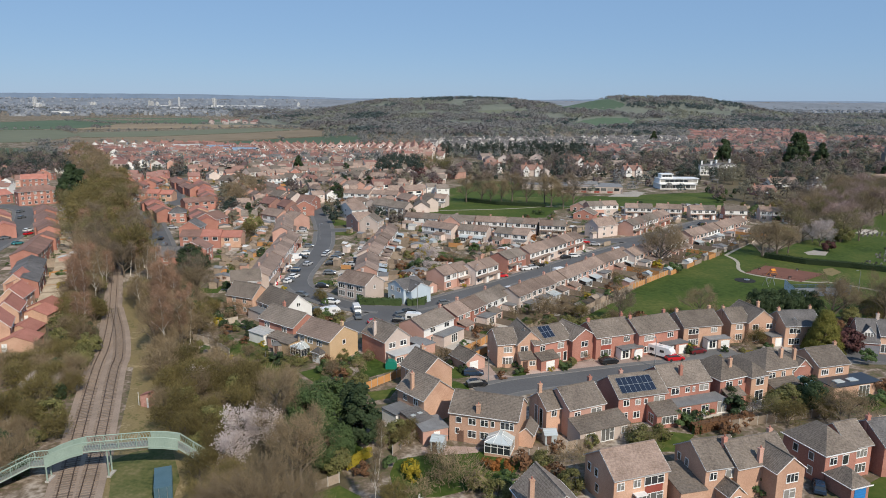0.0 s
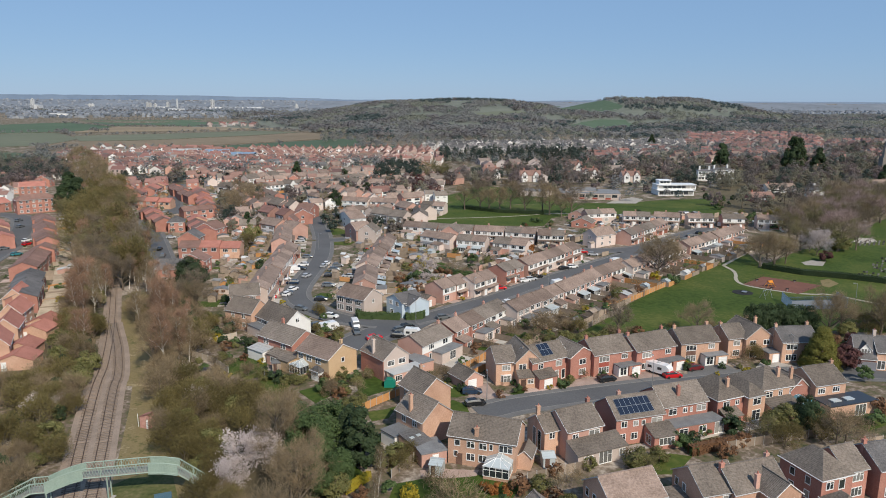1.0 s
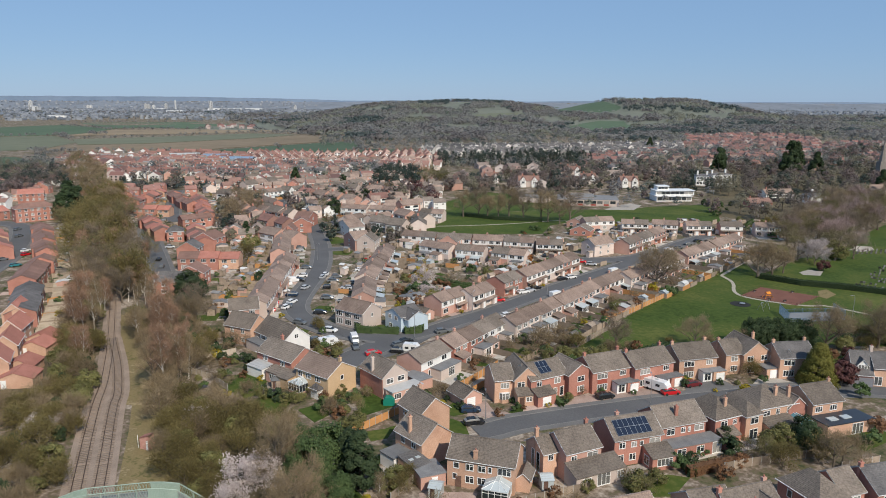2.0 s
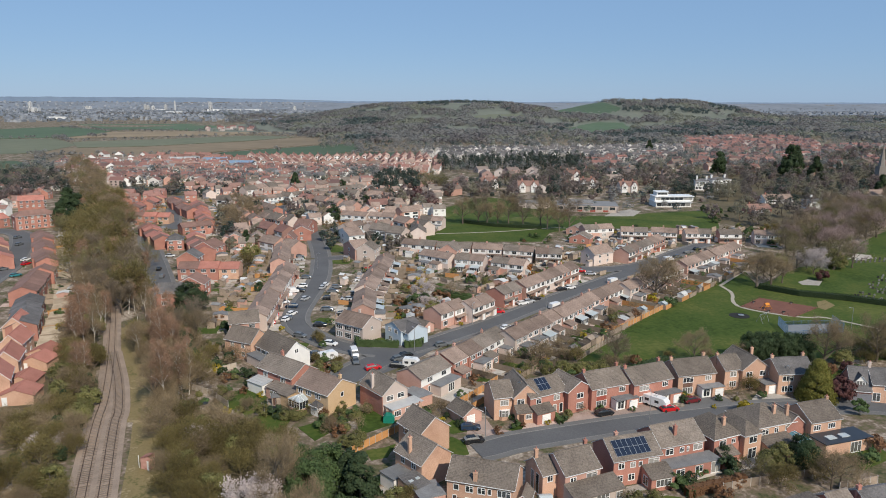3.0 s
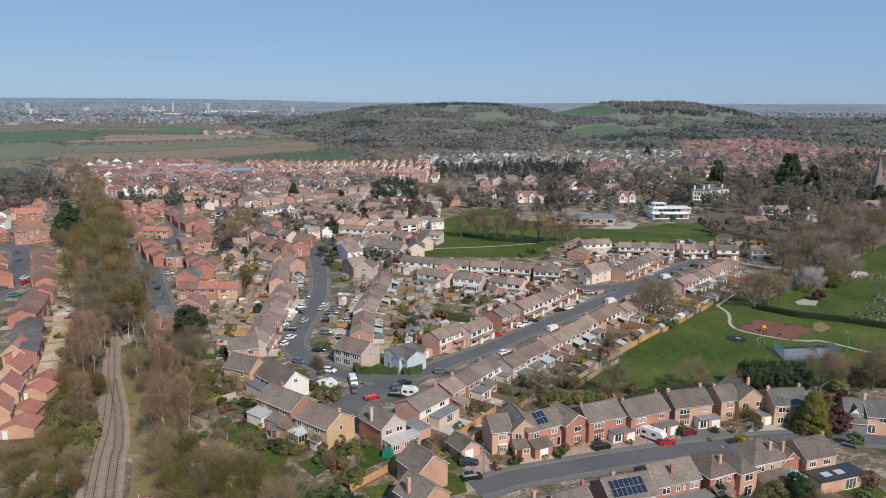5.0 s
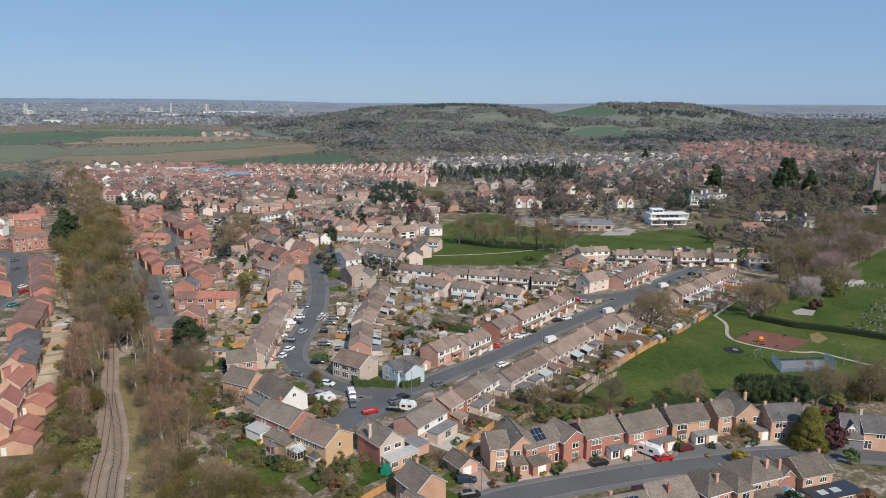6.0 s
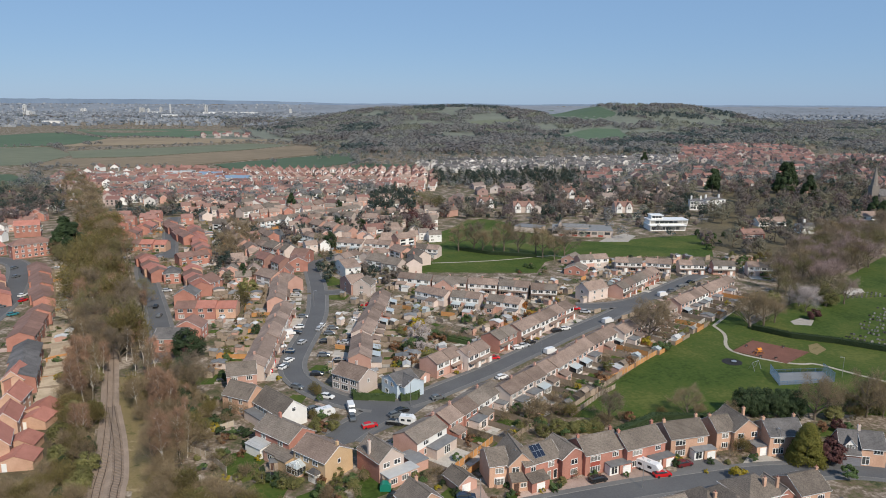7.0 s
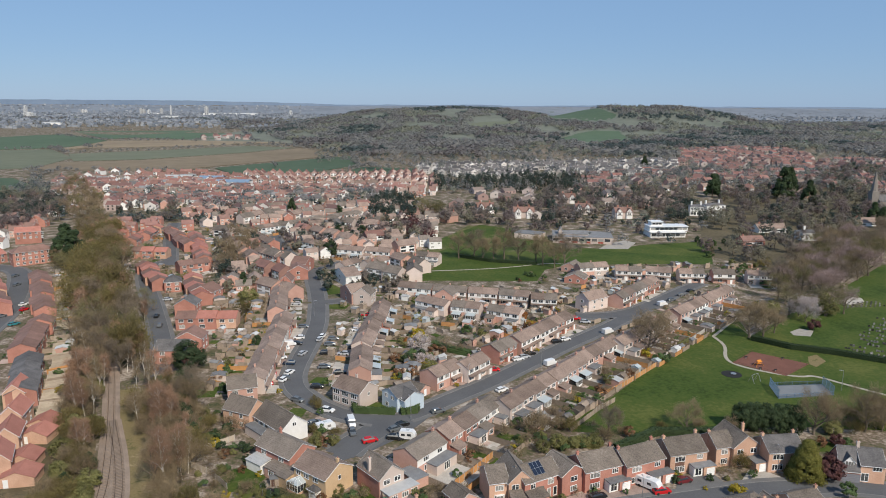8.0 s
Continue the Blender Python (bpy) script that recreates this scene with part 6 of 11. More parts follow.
def limbs(h, spread, first, n_limbs, r0, lean=0.05, forks=3, up=0.6):
    """A tapered trunk with limbs that fork; returns the mesh and the branch ends with their directions."""
    m, ends = Mesh(), []
    p, q = Vector((0, 0, -0.3)), Vector((rng.normal(0, lean) * h, rng.normal(0, lean) * h, h * 0.86))
    k = 5
    pts = [p.lerp(q, i / k) + Vector((rng.normal(0, 0.012) * h, rng.normal(0, 0.012) * h, 0)) * (1 if 0 < i < k else 0) for i in range(k + 1)]
    for i in range(k):
        m.tube(pts[i], pts[i + 1], r0 * (1 - i / k) + 0.03, r0 * (1 - (i + 1) / k) + 0.03, 7)
    ends.append((pts[-1], Vector((0, 0, 1))))
    for i in range(n_limbs):
        f = first + (0.95 - first) * (i + rng.uniform(0, 0.8)) / n_limbs
        j = min(int(f * k), k - 1)
        base = pts[j].lerp(pts[j + 1], f * k - j)
        a = i * 2.4 + rng.uniform(-0.5, 0.5)
        ln = spread * (1.15 - 0.65 * f) * rng.uniform(0.7, 1.1)
        d = Vector((math.cos(a), math.sin(a), up + rng.uniform(-0.2, 0.4))).normalized()
        tip = base + d * ln
        r = r0 * (1 - f) * 0.55 + 0.035
        mid = base.lerp(tip, 0.5) + Vector((0, 0, 0.08 * ln))
        m.tube(base, mid, r, r * 0.65, 5).tube(mid, tip, r * 0.65, 0.02, 5)
        ends.append((tip, d))
        for _ in range(forks):
            g = rng.uniform(0.3, 0.9)
            b2 = base.lerp(mid, g * 2) if g < 0.5 else mid.lerp(tip, g * 2 - 1)
            d2 = (d + Vector(rng.normal(0, 0.55, 3)) + Vector((0, 0, 0.25))).normalized()
            t2 = b2 + d2 * ln * rng.uniform(0.3, 0.55)
            m.tube(b2, t2, r * 0.45, 0.015, 4)
            ends.append((t2, d2))
            ends.append((b2.lerp(t2, 0.5), d2))
    return m, ends


def twigs(ends, n, reach, size, slim, droop=0.0):
    i = rng.integers(0, len(ends), n)
    c = np.array([ends[k][0] for k in i]) + rng.normal(0, reach, (n, 3))
    o = np.array([ends[k][1] for k in i]) + np.array([0, 0, 0.3])
    return cards(c, o, size, slim, droop)


def clumps(n, w, h, z0, lumps, size, cone=0.0, gap=0.22, slim=0.8, rough=0.4):
    """Leaf faces in lumps over a rounded or pointed crown."""
    u = rng.uniform(0, 1, lumps)
    a = rng.uniform(0, 2 * math.pi, lumps)
    zz = u if cone else np.clip(rng.normal(0.55, 0.25, lumps), 0.05, 1)
    rad = (1 - zz) ** 0.8 * 0.85 + 0.08 if cone else np.sqrt(np.clip(1 - (2 * zz - 0.9) ** 2 / 1.3, 0.05, 1)) * 0.78
    c = np.stack([np.cos(a) * rad * w / 2, np.sin(a) * rad * w / 2, z0 + zz * h * 0.92], 1) * 1.0
    k = rng.integers(0, lumps, n)
    o = rng.normal(0, 1, (n, 3))
    o /= np.linalg.norm(o, axis=1, keepdims=True)
    s = np.array([w * gap, w * gap, h * gap * 0.7])
    p = c[k] + o * s * rng.uniform(0.55, 1.0, (n, 1))
    p[:, 2] = np.maximum(p[:, 2], 0.05)
    out = p - np.array([0, 0, z0 + h * 0.4])
    out /= np.linalg.norm(out, axis=1, keepdims=True) + 1e-9
    if slim < 0.3:
        return cards(p, out, size, slim)
    return shell(p, 0.55 * out + 0.75 * o + np.array([0, 0, 0.7 if rough < 0.3 else 0.25]), size * 1.12, rough)


def joined(name, pieces):
    """Several mesh pieces as one, each with its material."""
    me, vs, fs, mi = bpy.data.meshes.new(name), [], [], []
    for k, p in enumerate(pieces):
        n = len(vs)
        vs += [tuple(v.co) for v in p.vertices]
        fs += [tuple(n + i for i in f.vertices) for f in p.polygons]
        mi += [k] * len(p.polygons)
        me.materials.append(p.materials[0])
    me.from_pydata(vs, [], fs)
    me.polygons.foreach_set("material_index", mi)
    return me


KINDS = {}


def tree_kind(key, label, category, build, unit):
    """Builds are made at the height unit and stay as the first plant of their kind."""
    KINDS[key] = (label, category, build, unit, [])


def build_bare(h, w, r0, n, bark, twig, limbs_n=13, first=0.25, up=0.6, size=0.9, droop=0.0, reach=0.45, slim=0.04):
    tm, ends = limbs(h, w * 0.62, first, limbs_n, r0, up=up)
    return [("trunk", tm.data("trunk", bark)), ("crown", mesh_of("crown", [twigs(ends, n, reach, size, slim, droop)], twig))]


def build_leafy(h, w, z0, n, lumps, size, leaf, bark=None, cone=0.0, gap=0.22):
    tm = Mesh().tube((0, 0, -0.3), (0.1, 0, h * 0.8), 0.22 * h / 10 + 0.05, 0.03, 7)
    for i in range(6):
        a = i * 2.4
        tm.tube((0.05, 0, h * (0.2 + 0.09 * i)), (math.cos(a) * w * 0.3, math.sin(a) * w * 0.3, h * (0.32 + 0.09 * i)), 0.06, 0.02, 4)
    return [("trunk", tm.data("trunk", bark or M_BARK)), ("crown", mesh_of("crown", [clumps(n, w, h - z0, z0, lumps, size, cone, gap)], leaf))]


tree_kind("bare", "bare deciduous tree with a brown twiggy crown", "tree", lambda: build_bare(10, 8, 0.26, 3600, M_BARK, M_TWIG), 10)
tree_kind("bare_b", "spreading bare tree with fine brown twigs", "tree", lambda: build_bare(10, 10.5, 0.3, 6500, M_BARK, M_TWIG, 17, 0.15, 0.6, 1.0, 0, 0.5, 0.028), 10)
tree_kind("bare_grey", "bare tree with a grey-brown twiggy crown", "tree", lambda: build_bare(10, 8.5, 0.27, 5200, M_BARK, M_TWIG_GREY, 16, 0.2, 0.75, 0.9, 0, 0.45, 0.035), 10)
tree_kind("bare_pink", "tree with a pinkish haze of early blossom", "blossom tree", lambda: build_bare(10, 8.5, 0.25, 4800, M_BARK, M_TWIG_PINK, 15, 0.2, 0.7, 0.5, 0, 0.55, 0.12), 10)
tree_kind("fan", "wide bare bush of many upright grey-brown stems", "bush", lambda: build_bare(6, 9.5, 0.12, 9500, M_BARK, M_TWIG, 38, 0.02, 1.25, 0.95, 0, 0.28, 0.022), 6)
tree_kind("bud", "deciduous tree with first olive buds", "tree", lambda: build_bare(10, 8, 0.24, 2600, M_BARK, M_BUD, 13, 0.2, 0.6, 0.55, 0, 0.6, 0.14), 10)
tree_kind("birch", "tall birch with white trunk and reddish bare twigs", "birch tree", lambda: build_bare(14, 5.0, 0.17, 3200, M_BIRCH, M_TWIG_RED, 14, 0.3, 1.3, 1.0, 0.5, 0.4), 14)
tree_kind("birch_b", "slender white-stemmed birch with brown twigs", "birch tree", lambda: build_bare(14, 4.2, 0.15, 2600, M_BIRCH, M_TWIG, 12, 0.35, 1.5, 0.9, 0.4, 0.4), 14)
tree_kind("scrub", "dense budding scrub bush on rough ground", "bush", lambda: build_bare(4, 4.6, 0.08, 3200, M_BARK, M_SCRUB, 13, 0.05, 0.7, 0.4, 0, 0.5, 0.2), 4)
tree_kind("scrub_b", "tangled brown bush of bare twigs", "bush", lambda: build_bare(4, 5.0, 0.08, 2600, M_BARK, M_TWIG, 12, 0.03, 0.8, 0.8, 0, 0.5, 0.06), 4)
tree_kind("olive", "bush with fresh olive-green leaves", "bush", lambda: build_leafy(4, 4.6, 0.1, 3000, 34, 0.22, M_OLIVE, gap=0.19), 4)
tree_kind("green", "broad evergreen tree with dense green leaves", "tree", lambda: build_leafy(10, 8.5, 0.6, 16000, 80, 0.26, M_LEAF, gap=0.17), 10)
tree_kind("holly", "rounded dark evergreen tree with dense leaves", "tree", lambda: build_leafy(8, 6.5, 0.3, 5600, 46, 0.28, M_DARKLEAF, gap=0.17), 8)
tree_kind("pine", "tall dark conifer with ragged outline", "conifer", lambda: build_leafy(12, 7, 1.0, 6000, 46, 0.42, M_DARKLEAF, cone=1.0, gap=0.14), 12)
tree_kind("yew", "dense golden-green conical conifer", "conifer", lambda: build_leafy(8, 7.0, 0.1, 26000, 150, 0.2, M_YEW, cone=1.0, gap=0.14), 8)
tree_kind("blossom", "tree covered in white blossom", "blossom tree", lambda: build_bare(7, 7.5, 0.16, 3400, M_BARK, M_BLOSSOM, 13, 0.15, 0.7, 0.3, 0, 0.5, 0.5), 7)
tree_kind("shrub", "rounded green garden shrub", "shrub", lambda: build_leafy(2, 2.2, 0.0, 950, 14, 0.19, M_LEAF, gap=0.2), 2)
tree_kind("darkshrub", "dark evergreen garden shrub", "shrub", lambda: build_leafy(2, 2.2, 0.0, 950, 14, 0.19, M_DARKLEAF, gap=0.2), 2)
tree_kind("yellow", "yellow flowering forsythia shrub", "shrub", lambda: build_leafy(2, 2.2, 0.0, 620, 10, 0.2, M_YELLOW), 2)
tree_kind("orange", "low orange-leaved shrub in a garden", "shrub", lambda: build_leafy(2, 2.2, 0.0, 620, 10, 0.2, M_ORANGE), 2)
tree_kind("rust", "coppery brown garden shrub", "shrub", lambda: build_leafy(2, 2.4, 0.0, 560, 10, 0.22, M_RUST), 2)
tree_kind("twigshrub", "small bare garden shrub", "shrub", lambda: build_bare(2, 2.4, 0.04, 520, M_BARK, M_TWIG, 8, 0.05, 0.8, 0.45, 0, 0.25, 0.08), 2)
tree_kind("purple", "small purple-leaved tree beside a house", "tree", lambda: build_leafy(5, 5, 0.8, 2000, 20, 0.35, M_PURPLE), 5)
VARIANTS = 2


def plant(kind, p, h, wide=1.0, label="", group=""):
    lab, cat, build, unit, made = KINDS[kind]
    s = 1.15 * h / unit
    m = pose(p[0], p[1], 0, 0, 0, rng.uniform(0, 360)) @ Matrix.Diagonal((s * wide, s * wide, s, 1))
    few = kind in ("yew", "purple", "orange")
    if len(made) < (1 if few else VARIANTS):
        pieces = build()
        if cat in ("shrub", "bush"):
            th = tagged(new(cat, pieces[-1][1] if cat == "shrub" else joined(cat, [q for _, q in pieces])), lab, cat)
        else:
            th = thing(cat.replace(" ", "_"), lab, cat)
            for name, me in pieces:
                part(name, me, None, th)
        made.append(th)
        th.matrix_basis = m
    else:
        th = copy_thing(made[int(rng.integers(len(made)))], pose(0, 0, 0))
        th.matrix_basis = m
    if label:
        th["label"] = label
    if group:
        th["group"] = group
    return th


TAKEN = []
MASS = {}


def far_grove(poly, n, kinds, h0, h1, apart=4.0):
    """Trees too far to pick apart: their places are gathered and built as one mass a kind."""
    x0, x1 = min(p[0] for p in poly), max(p[0] for p in poly)
    y0, y1 = min(p[1] for p in poly), max(p[1] for p in poly)
    for _ in range(n * 12):
        x, y = rng.uniform(x0, x1), rng.uniform(y0, y1)
        if n and inside(x, y, poly) and not any((x - a) ** 2 + (y - b) ** 2 < apart ** 2 for a, b in TAKEN):
            TAKEN.append((x, y))
            MASS.setdefault(kinds[int(rng.integers(len(kinds)))], []).append((x, y, 1.15 * rng.uniform(h0, h1)))
            n -= 1


def keep_clear(a, b, before):
    """No far trees on a house between a and b, nor close before it."""
    n = int(math.hypot(b[0] - a[0], b[1] - a[1]) / 4) + 1
    for i in range(n + 1):
        x, y = a[0] + (b[0] - a[0]) * i / n, a[1] + (b[1] - a[1]) * i / n
        k = math.hypot(x, y)
        TAKEN.extend((x * (1 - d / k), y * (1 - d / k)) for d in range(-12, before, 5))


VILLAS = [((142.4, 461.5), (165.9, 462.5)), ((201.0, 554.0), (230.6, 556.7)), ((222.1, 478.8), (243.1, 482.5)), ((192.3, 433.9), (206.7, 435.9)), ((237.9, 451.1), (260.1, 451.4)), ((307.0, 507.4), (324.0, 509.0)), ((33.5, 560.0), (47.6, 562.0)), ((60.0, 538.0), (76.0, 538.0)), ((138.0, 538.0), (152.0, 539.0)), ((112.0, 560.0), (124.0, 560.0)), ((110.0, 622.0), (124.0, 622.0))]
for va, vb in VILLAS:
    keep_clear(va, vb, 17)
# kept clear: the footbridge and the garages of the estate
CLEAR = [(x, y) for x, y, _ in along([(-65.1, 92.3), (-59.4, 95.0), (-53.4, 97.2), (-44.3, 98.9), (-38.8, 99.7)], 1.5)]


def grove(poly, n, kinds, h0, h1, apart=2.2, group="", wide=1.0, gauge=3.1):
    x0, x1 = min(p[0] for p in poly), max(p[0] for p in poly)
    y0, y1 = min(p[1] for p in poly), max(p[1] for p in poly)
    done, tries = 0, 0
    while done < n and tries < n * 40:
        tries += 1
        x, y = rng.uniform(x0, x1), rng.uniform(y0, y1)
        if not inside(x, y, poly) or any((x - a) ** 2 + (y - b) ** 2 < apart ** 2 for a, b in TAKEN) or near_line(x, y, TRACK, gauge) or near_line(x, y, CLEAR, 3.6) or near_line(x, y, TRACK_TWO, 3.1):
            continue
        TAKEN.append((x, y))
        plant(kinds[int(rng.integers(len(kinds)))], (x, y), rng.uniform(h0, h1), wide * rng.uniform(0.85, 1.15), group=group)
        done += 1


# along the railway
grove([(-68.5, 89.4), (-56.8, 89.5), (-60.8, 102.1), (-65.6, 113.7), (-71.2, 130.8), (-81.1, 157.0), (-87.9, 174.0), (-89.0, 160.8), (-86.8, 142.6), (-100.0, 135.5)], 70, ["scrub", "holly", "olive", "scrub_b", "scrub"], 2.6, 4.4, 1.9, "railway bank bushes")
grove([(-82.4, 147.4), (-79.5, 149.7), (-86.3, 168.3), (-94.4, 187.9), (-109.5, 221.6), (-118.4, 226.6), (-102.2, 187.9), (-91.4, 162.6)], 26, ["scrub", "scrub_b", "scrub", "olive"], 3.5, 5.5, 2.4, "railway bank bushes")
for p, h in zip([(-99.8, 187.2), (-96.1, 184.4), (-96.3, 189.7), (-100.6, 203.5), (-103.7, 203.5), (-108.3, 207.7), (-109.1, 203.5), (-101.4, 207.8), (-87.0, 165.4), (-89.5, 168.3), (-111.6, 224.1), (-113.7, 231.9), (-116.8, 229.2)], (13, 13, 12, 12, 14, 13, 11, 11, 10, 9, 12, 12, 12)):
    plant("birch" if h != 12 else "birch_b", p, h, group="railway birches")
grove([(-120.6, 229.2), (-99.2, 227.7), (-117.3, 265.4), (-138.2, 309.2), (-169.5, 375.8), (-219.7, 476.6), (-250.7, 522.7), (-240.4, 476.2), (-165.8, 318.4)], 100, ["bare", "birch", "bud", "birch_b", "bare", "scrub", "birch"], 7.5, 12, 3.2, "railway trees", 0.9, 1.9)
grove([(-122.8, 231.8), (-136.6, 255.2), (-154.3, 300.0), (-184.9, 362.6), (-209.7, 420.2), (-225.0, 470.0), (-208.0, 465.0), (-181.1, 404.5), (-157.3, 362.9), (-137.6, 318.7), (-118.1, 283.8), (-109.4, 255.4), (-95.0, 226.7), (-99.5, 213.5), (-105.5, 213.5)], 74, ["birch", "bare_grey", "bud", "birch_b", "birch", "bare"], 9, 13, 2.5, "railway trees", 0.95, 0.2)
grove([(-259.0, 498.1), (-231.5, 498.7), (-287.0, 611.1), (-360.5, 733.5), (-377.5, 732.9), (-308.3, 577.6)], 26, ["bare", "bare_b", "bud"], 8, 12, 5, "railway trees")
for p, h in zip([(-61.0, 150.2), (-71.3, 175.0), (-70.5, 177.6), (-73.7, 178.3), (-79.3, 180.9), (-61.0, 157.2), (-59.2, 154.6), (-85.9, 203.5), (-85.8, 207.8), (-91.9, 207.8), (-80.0, 203.5), (-67.9, 174.4), (-93.9, 219.3), (-100.4, 221.7)], (15, 15, 13, 14, 10, 12, 11, 11, 12, 9, 12, 12, 11, 11)):
    plant("birch" if h > 11 else "birch_b", p, h, group="railway birches")
grove([(-63.5, 149.0), (-67.0, 160.0), (-73.5, 172.5), (-81.0, 196.0), (-70.0, 199.0), (-61.0, 170.0), (-56.5, 150.0)], 14, ["birch", "bare_grey", "birch_b", "bare"], 8, 12, 2.6, "railway trees", 0.8)
grove([(-86.8, 195.4), (-80.7, 205.7), (-72.6, 199.4), (-60.0, 168.3), (-55.8, 149.7), (-58.6, 145.0), (-64.1, 154.6), (-74.9, 174.4)], 24, ["scrub", "scrub_b", "bare", "scrub_b"], 3.0, 6.5, 2.6, "railway bank bushes")
for p in [(-68.4, 180.9), (-63.8, 171.3), (-72.1, 189.8), (-75.7, 203.5)]:
    plant("holly", p, 7)
plant("bud", (-186.5, 354.0), 8.5, 1.3, label="olive willow beside the railway")
plant("bud", (-190.5, 364.0), 8.0, 1.2)
plant("holly", (-80.8, 224.2), 9.0, 1.25, label="large rounded dark evergreen tree beside the estate")
plant("pine", (-200.6, 382.2), 19.0, 1.35, label="tall dark conifer beside the railway")
plant("pine", (-192.6, 375.5), 17.0, 1.3)
grove([(-199.9, 362.4), (-184.7, 356.4), (-189.6, 375.5), (-208.8, 386.3)], 6, ["bud", "bare"], 7, 9, 4)
# scrub between the railway and the gardens
grove([(-46.3, 111.8), (-58.0, 133.8), (-66.9, 161.2), (-57.5, 146.4), (-44.9, 139.4), (-31.5, 131.9), (-27.5, 128.7), (-28.8, 119.8), (-34.0, 128.6), (-37.3, 114.1), (-39.5, 106.0)], 46, ["scrub", "scrub", "scrub_b", "olive"], 2.6, 4.6, 2.2, "scrub bushes")
grove([(-38.1, 100.6), (-36.7, 106.0), (-29.7, 94.2), (-28.5, 84.4), (-32.6, 85.7)], 8, ["scrub_b", "scrub"], 2.6, 3.8, 3)
plant("fan", (-23.0, 79.6), 7.6, 1.05)
plant("fan", (-28.0, 82.4), 5.2, 1.0)
plant("fan", (-18.2, 82.6), 5.6, 1.0)
for p, h in zip([(-32.2, 106.0), (-28.7, 107.0), (-32.4, 100.6)], (6.0, 5.6, 4.6)):
    plant("blossom", p, h)
for p, h in zip([(-77.6, 128.0), (-74.9, 129.3), (-48.0, 131.1), (-46.1, 134.0)], (3.5, 3.0, 3.5, 3)):
    plant("blossom", p, h)
for p, h in zip([(-26.4, 108.0), (-21.8, 95.8), (-20.5, 95.8), (-20.5, 102.5), (-27.1, 114.2), (-22.8, 110.1)], (11, 9, 9.5, 8, 10, 8)):
    plant("bare", p, h, 0.9)
for p, h in zip([(-21.5, 108.1), (-19.2, 114.3), (-18.0, 100.8), (-16.2, 103.5), (-24.7, 119.9)], (8.6, 8.4, 6, 5.5, 6.0)):
    plant("green", p, h, 0.95)
plant("pine", (-13.3, 110.2), 8.8, 1.25, label="dark bushy conifer in the garden")
plant("pine", (-15.5, 113.3), 8, 1.2)
for p in [(-9.5, 97.5), (-9.3, 89.3)]:
    plant("birch_b", p, 9, 0.7)
for p, h, k in zip([(-8.5, 108.2), (-7.2, 110.3), (-5.6, 110.7), (-6.6, 107.9), (-16.1, 99.9), (-16.8, 101.7)], (3, 3.2, 2.6, 2.4, 3.5, 3), ("olive", "olive", "scrub", "scrub", "olive", "olive")):
    plant(k, p, h)
# near gardens
for p, h, k in zip([(-4.8, 99.6), (-4.0, 97.6), (7.9, 101.1), (9.5, 100.7), (10.5, 100.2), (7.1, 101.8), (-0.4, 100.1), (1.7, 97.6), (3.3, 93.0), (5.8, 94.5), (-1.4, 102.7), (10.1, 96.1), (12.3, 101.1), (15.9, 101.2), (18.9, 106.6), (19.2, 100.3), (17.1, 97.8), (21.9, 103.0), (24.9, 108.6), (19.1, 94.7), (-7.9, 100.9), (-12.1, 99.1), (-6.3, 90.0), (-3.1, 90.0), (0.0, 94.5), (8.1, 91.6)], (2.2, 1.8, 1.7, 1.8, 1.6, 1.4, 3, 3.5, 4.5, 3, 2, 2.4, 2.6, 2.6, 2, 3, 2.4, 2.4, 2, 3, 2, 2, 3, 3, 3, 3),
                   ("yellow", "yellow", "orange", "orange", "orange", "orange", "twigshrub", "twigshrub", "twigshrub", "olive", "twigshrub", "shrub", "rust", "olive", "rust", "twigshrub", "rust", "twigshrub", "olive", "olive", "shrub", "rust", "scrub", "twigshrub", "twigshrub", "olive")):
    plant(k, p, h)
for p, h, k in zip([(32.9, 108.7), (34.2, 106.8), (37.3, 110.8), (41.9, 116.2), (45.7, 118.5), (49.6, 113.0), (53.8, 120.9), (56.4, 119.8), (59.0, 118.6), (62.1, 122.2), (61.5, 116.4), (66.0, 124.7), (69.0, 122.3), (69.8, 126.1), (69.2, 118.8), (69.9, 115.4), (72.7, 117.7), (76.4, 118.9), (82.1, 125.0), (54.2, 124.6), (53.9, 117.4), (32.2, 111.8), (46.7, 94.2), (46.9, 96.5), (73.7, 113.3), (86.4, 130.3), (48.6, 120.8)], (3.4, 3.2, 2.6, 2.5, 2, 2.4, 3.2, 3.6, 4.2, 3.8, 3.4, 4, 5.2, 5, 3.6, 6.5, 6, 3, 3, 3.5, 2.2, 2, 2.6, 2.2, 3, 3, 2),
                   ("olive", "bud", "olive", "shrub", "darkshrub", "rust", "darkshrub", "bud", "bud", "olive", "scrub", "olive", "holly", "holly", "scrub", "bare", "bare", "twigshrub", "shrub", "holly", "rust", "twigshrub", "shrub", "holly", "twigshrub", "rust", "shrub")):
    plant(k, p, h)
plant("yew", (87.8, 155.0), 8.8, 0.95)
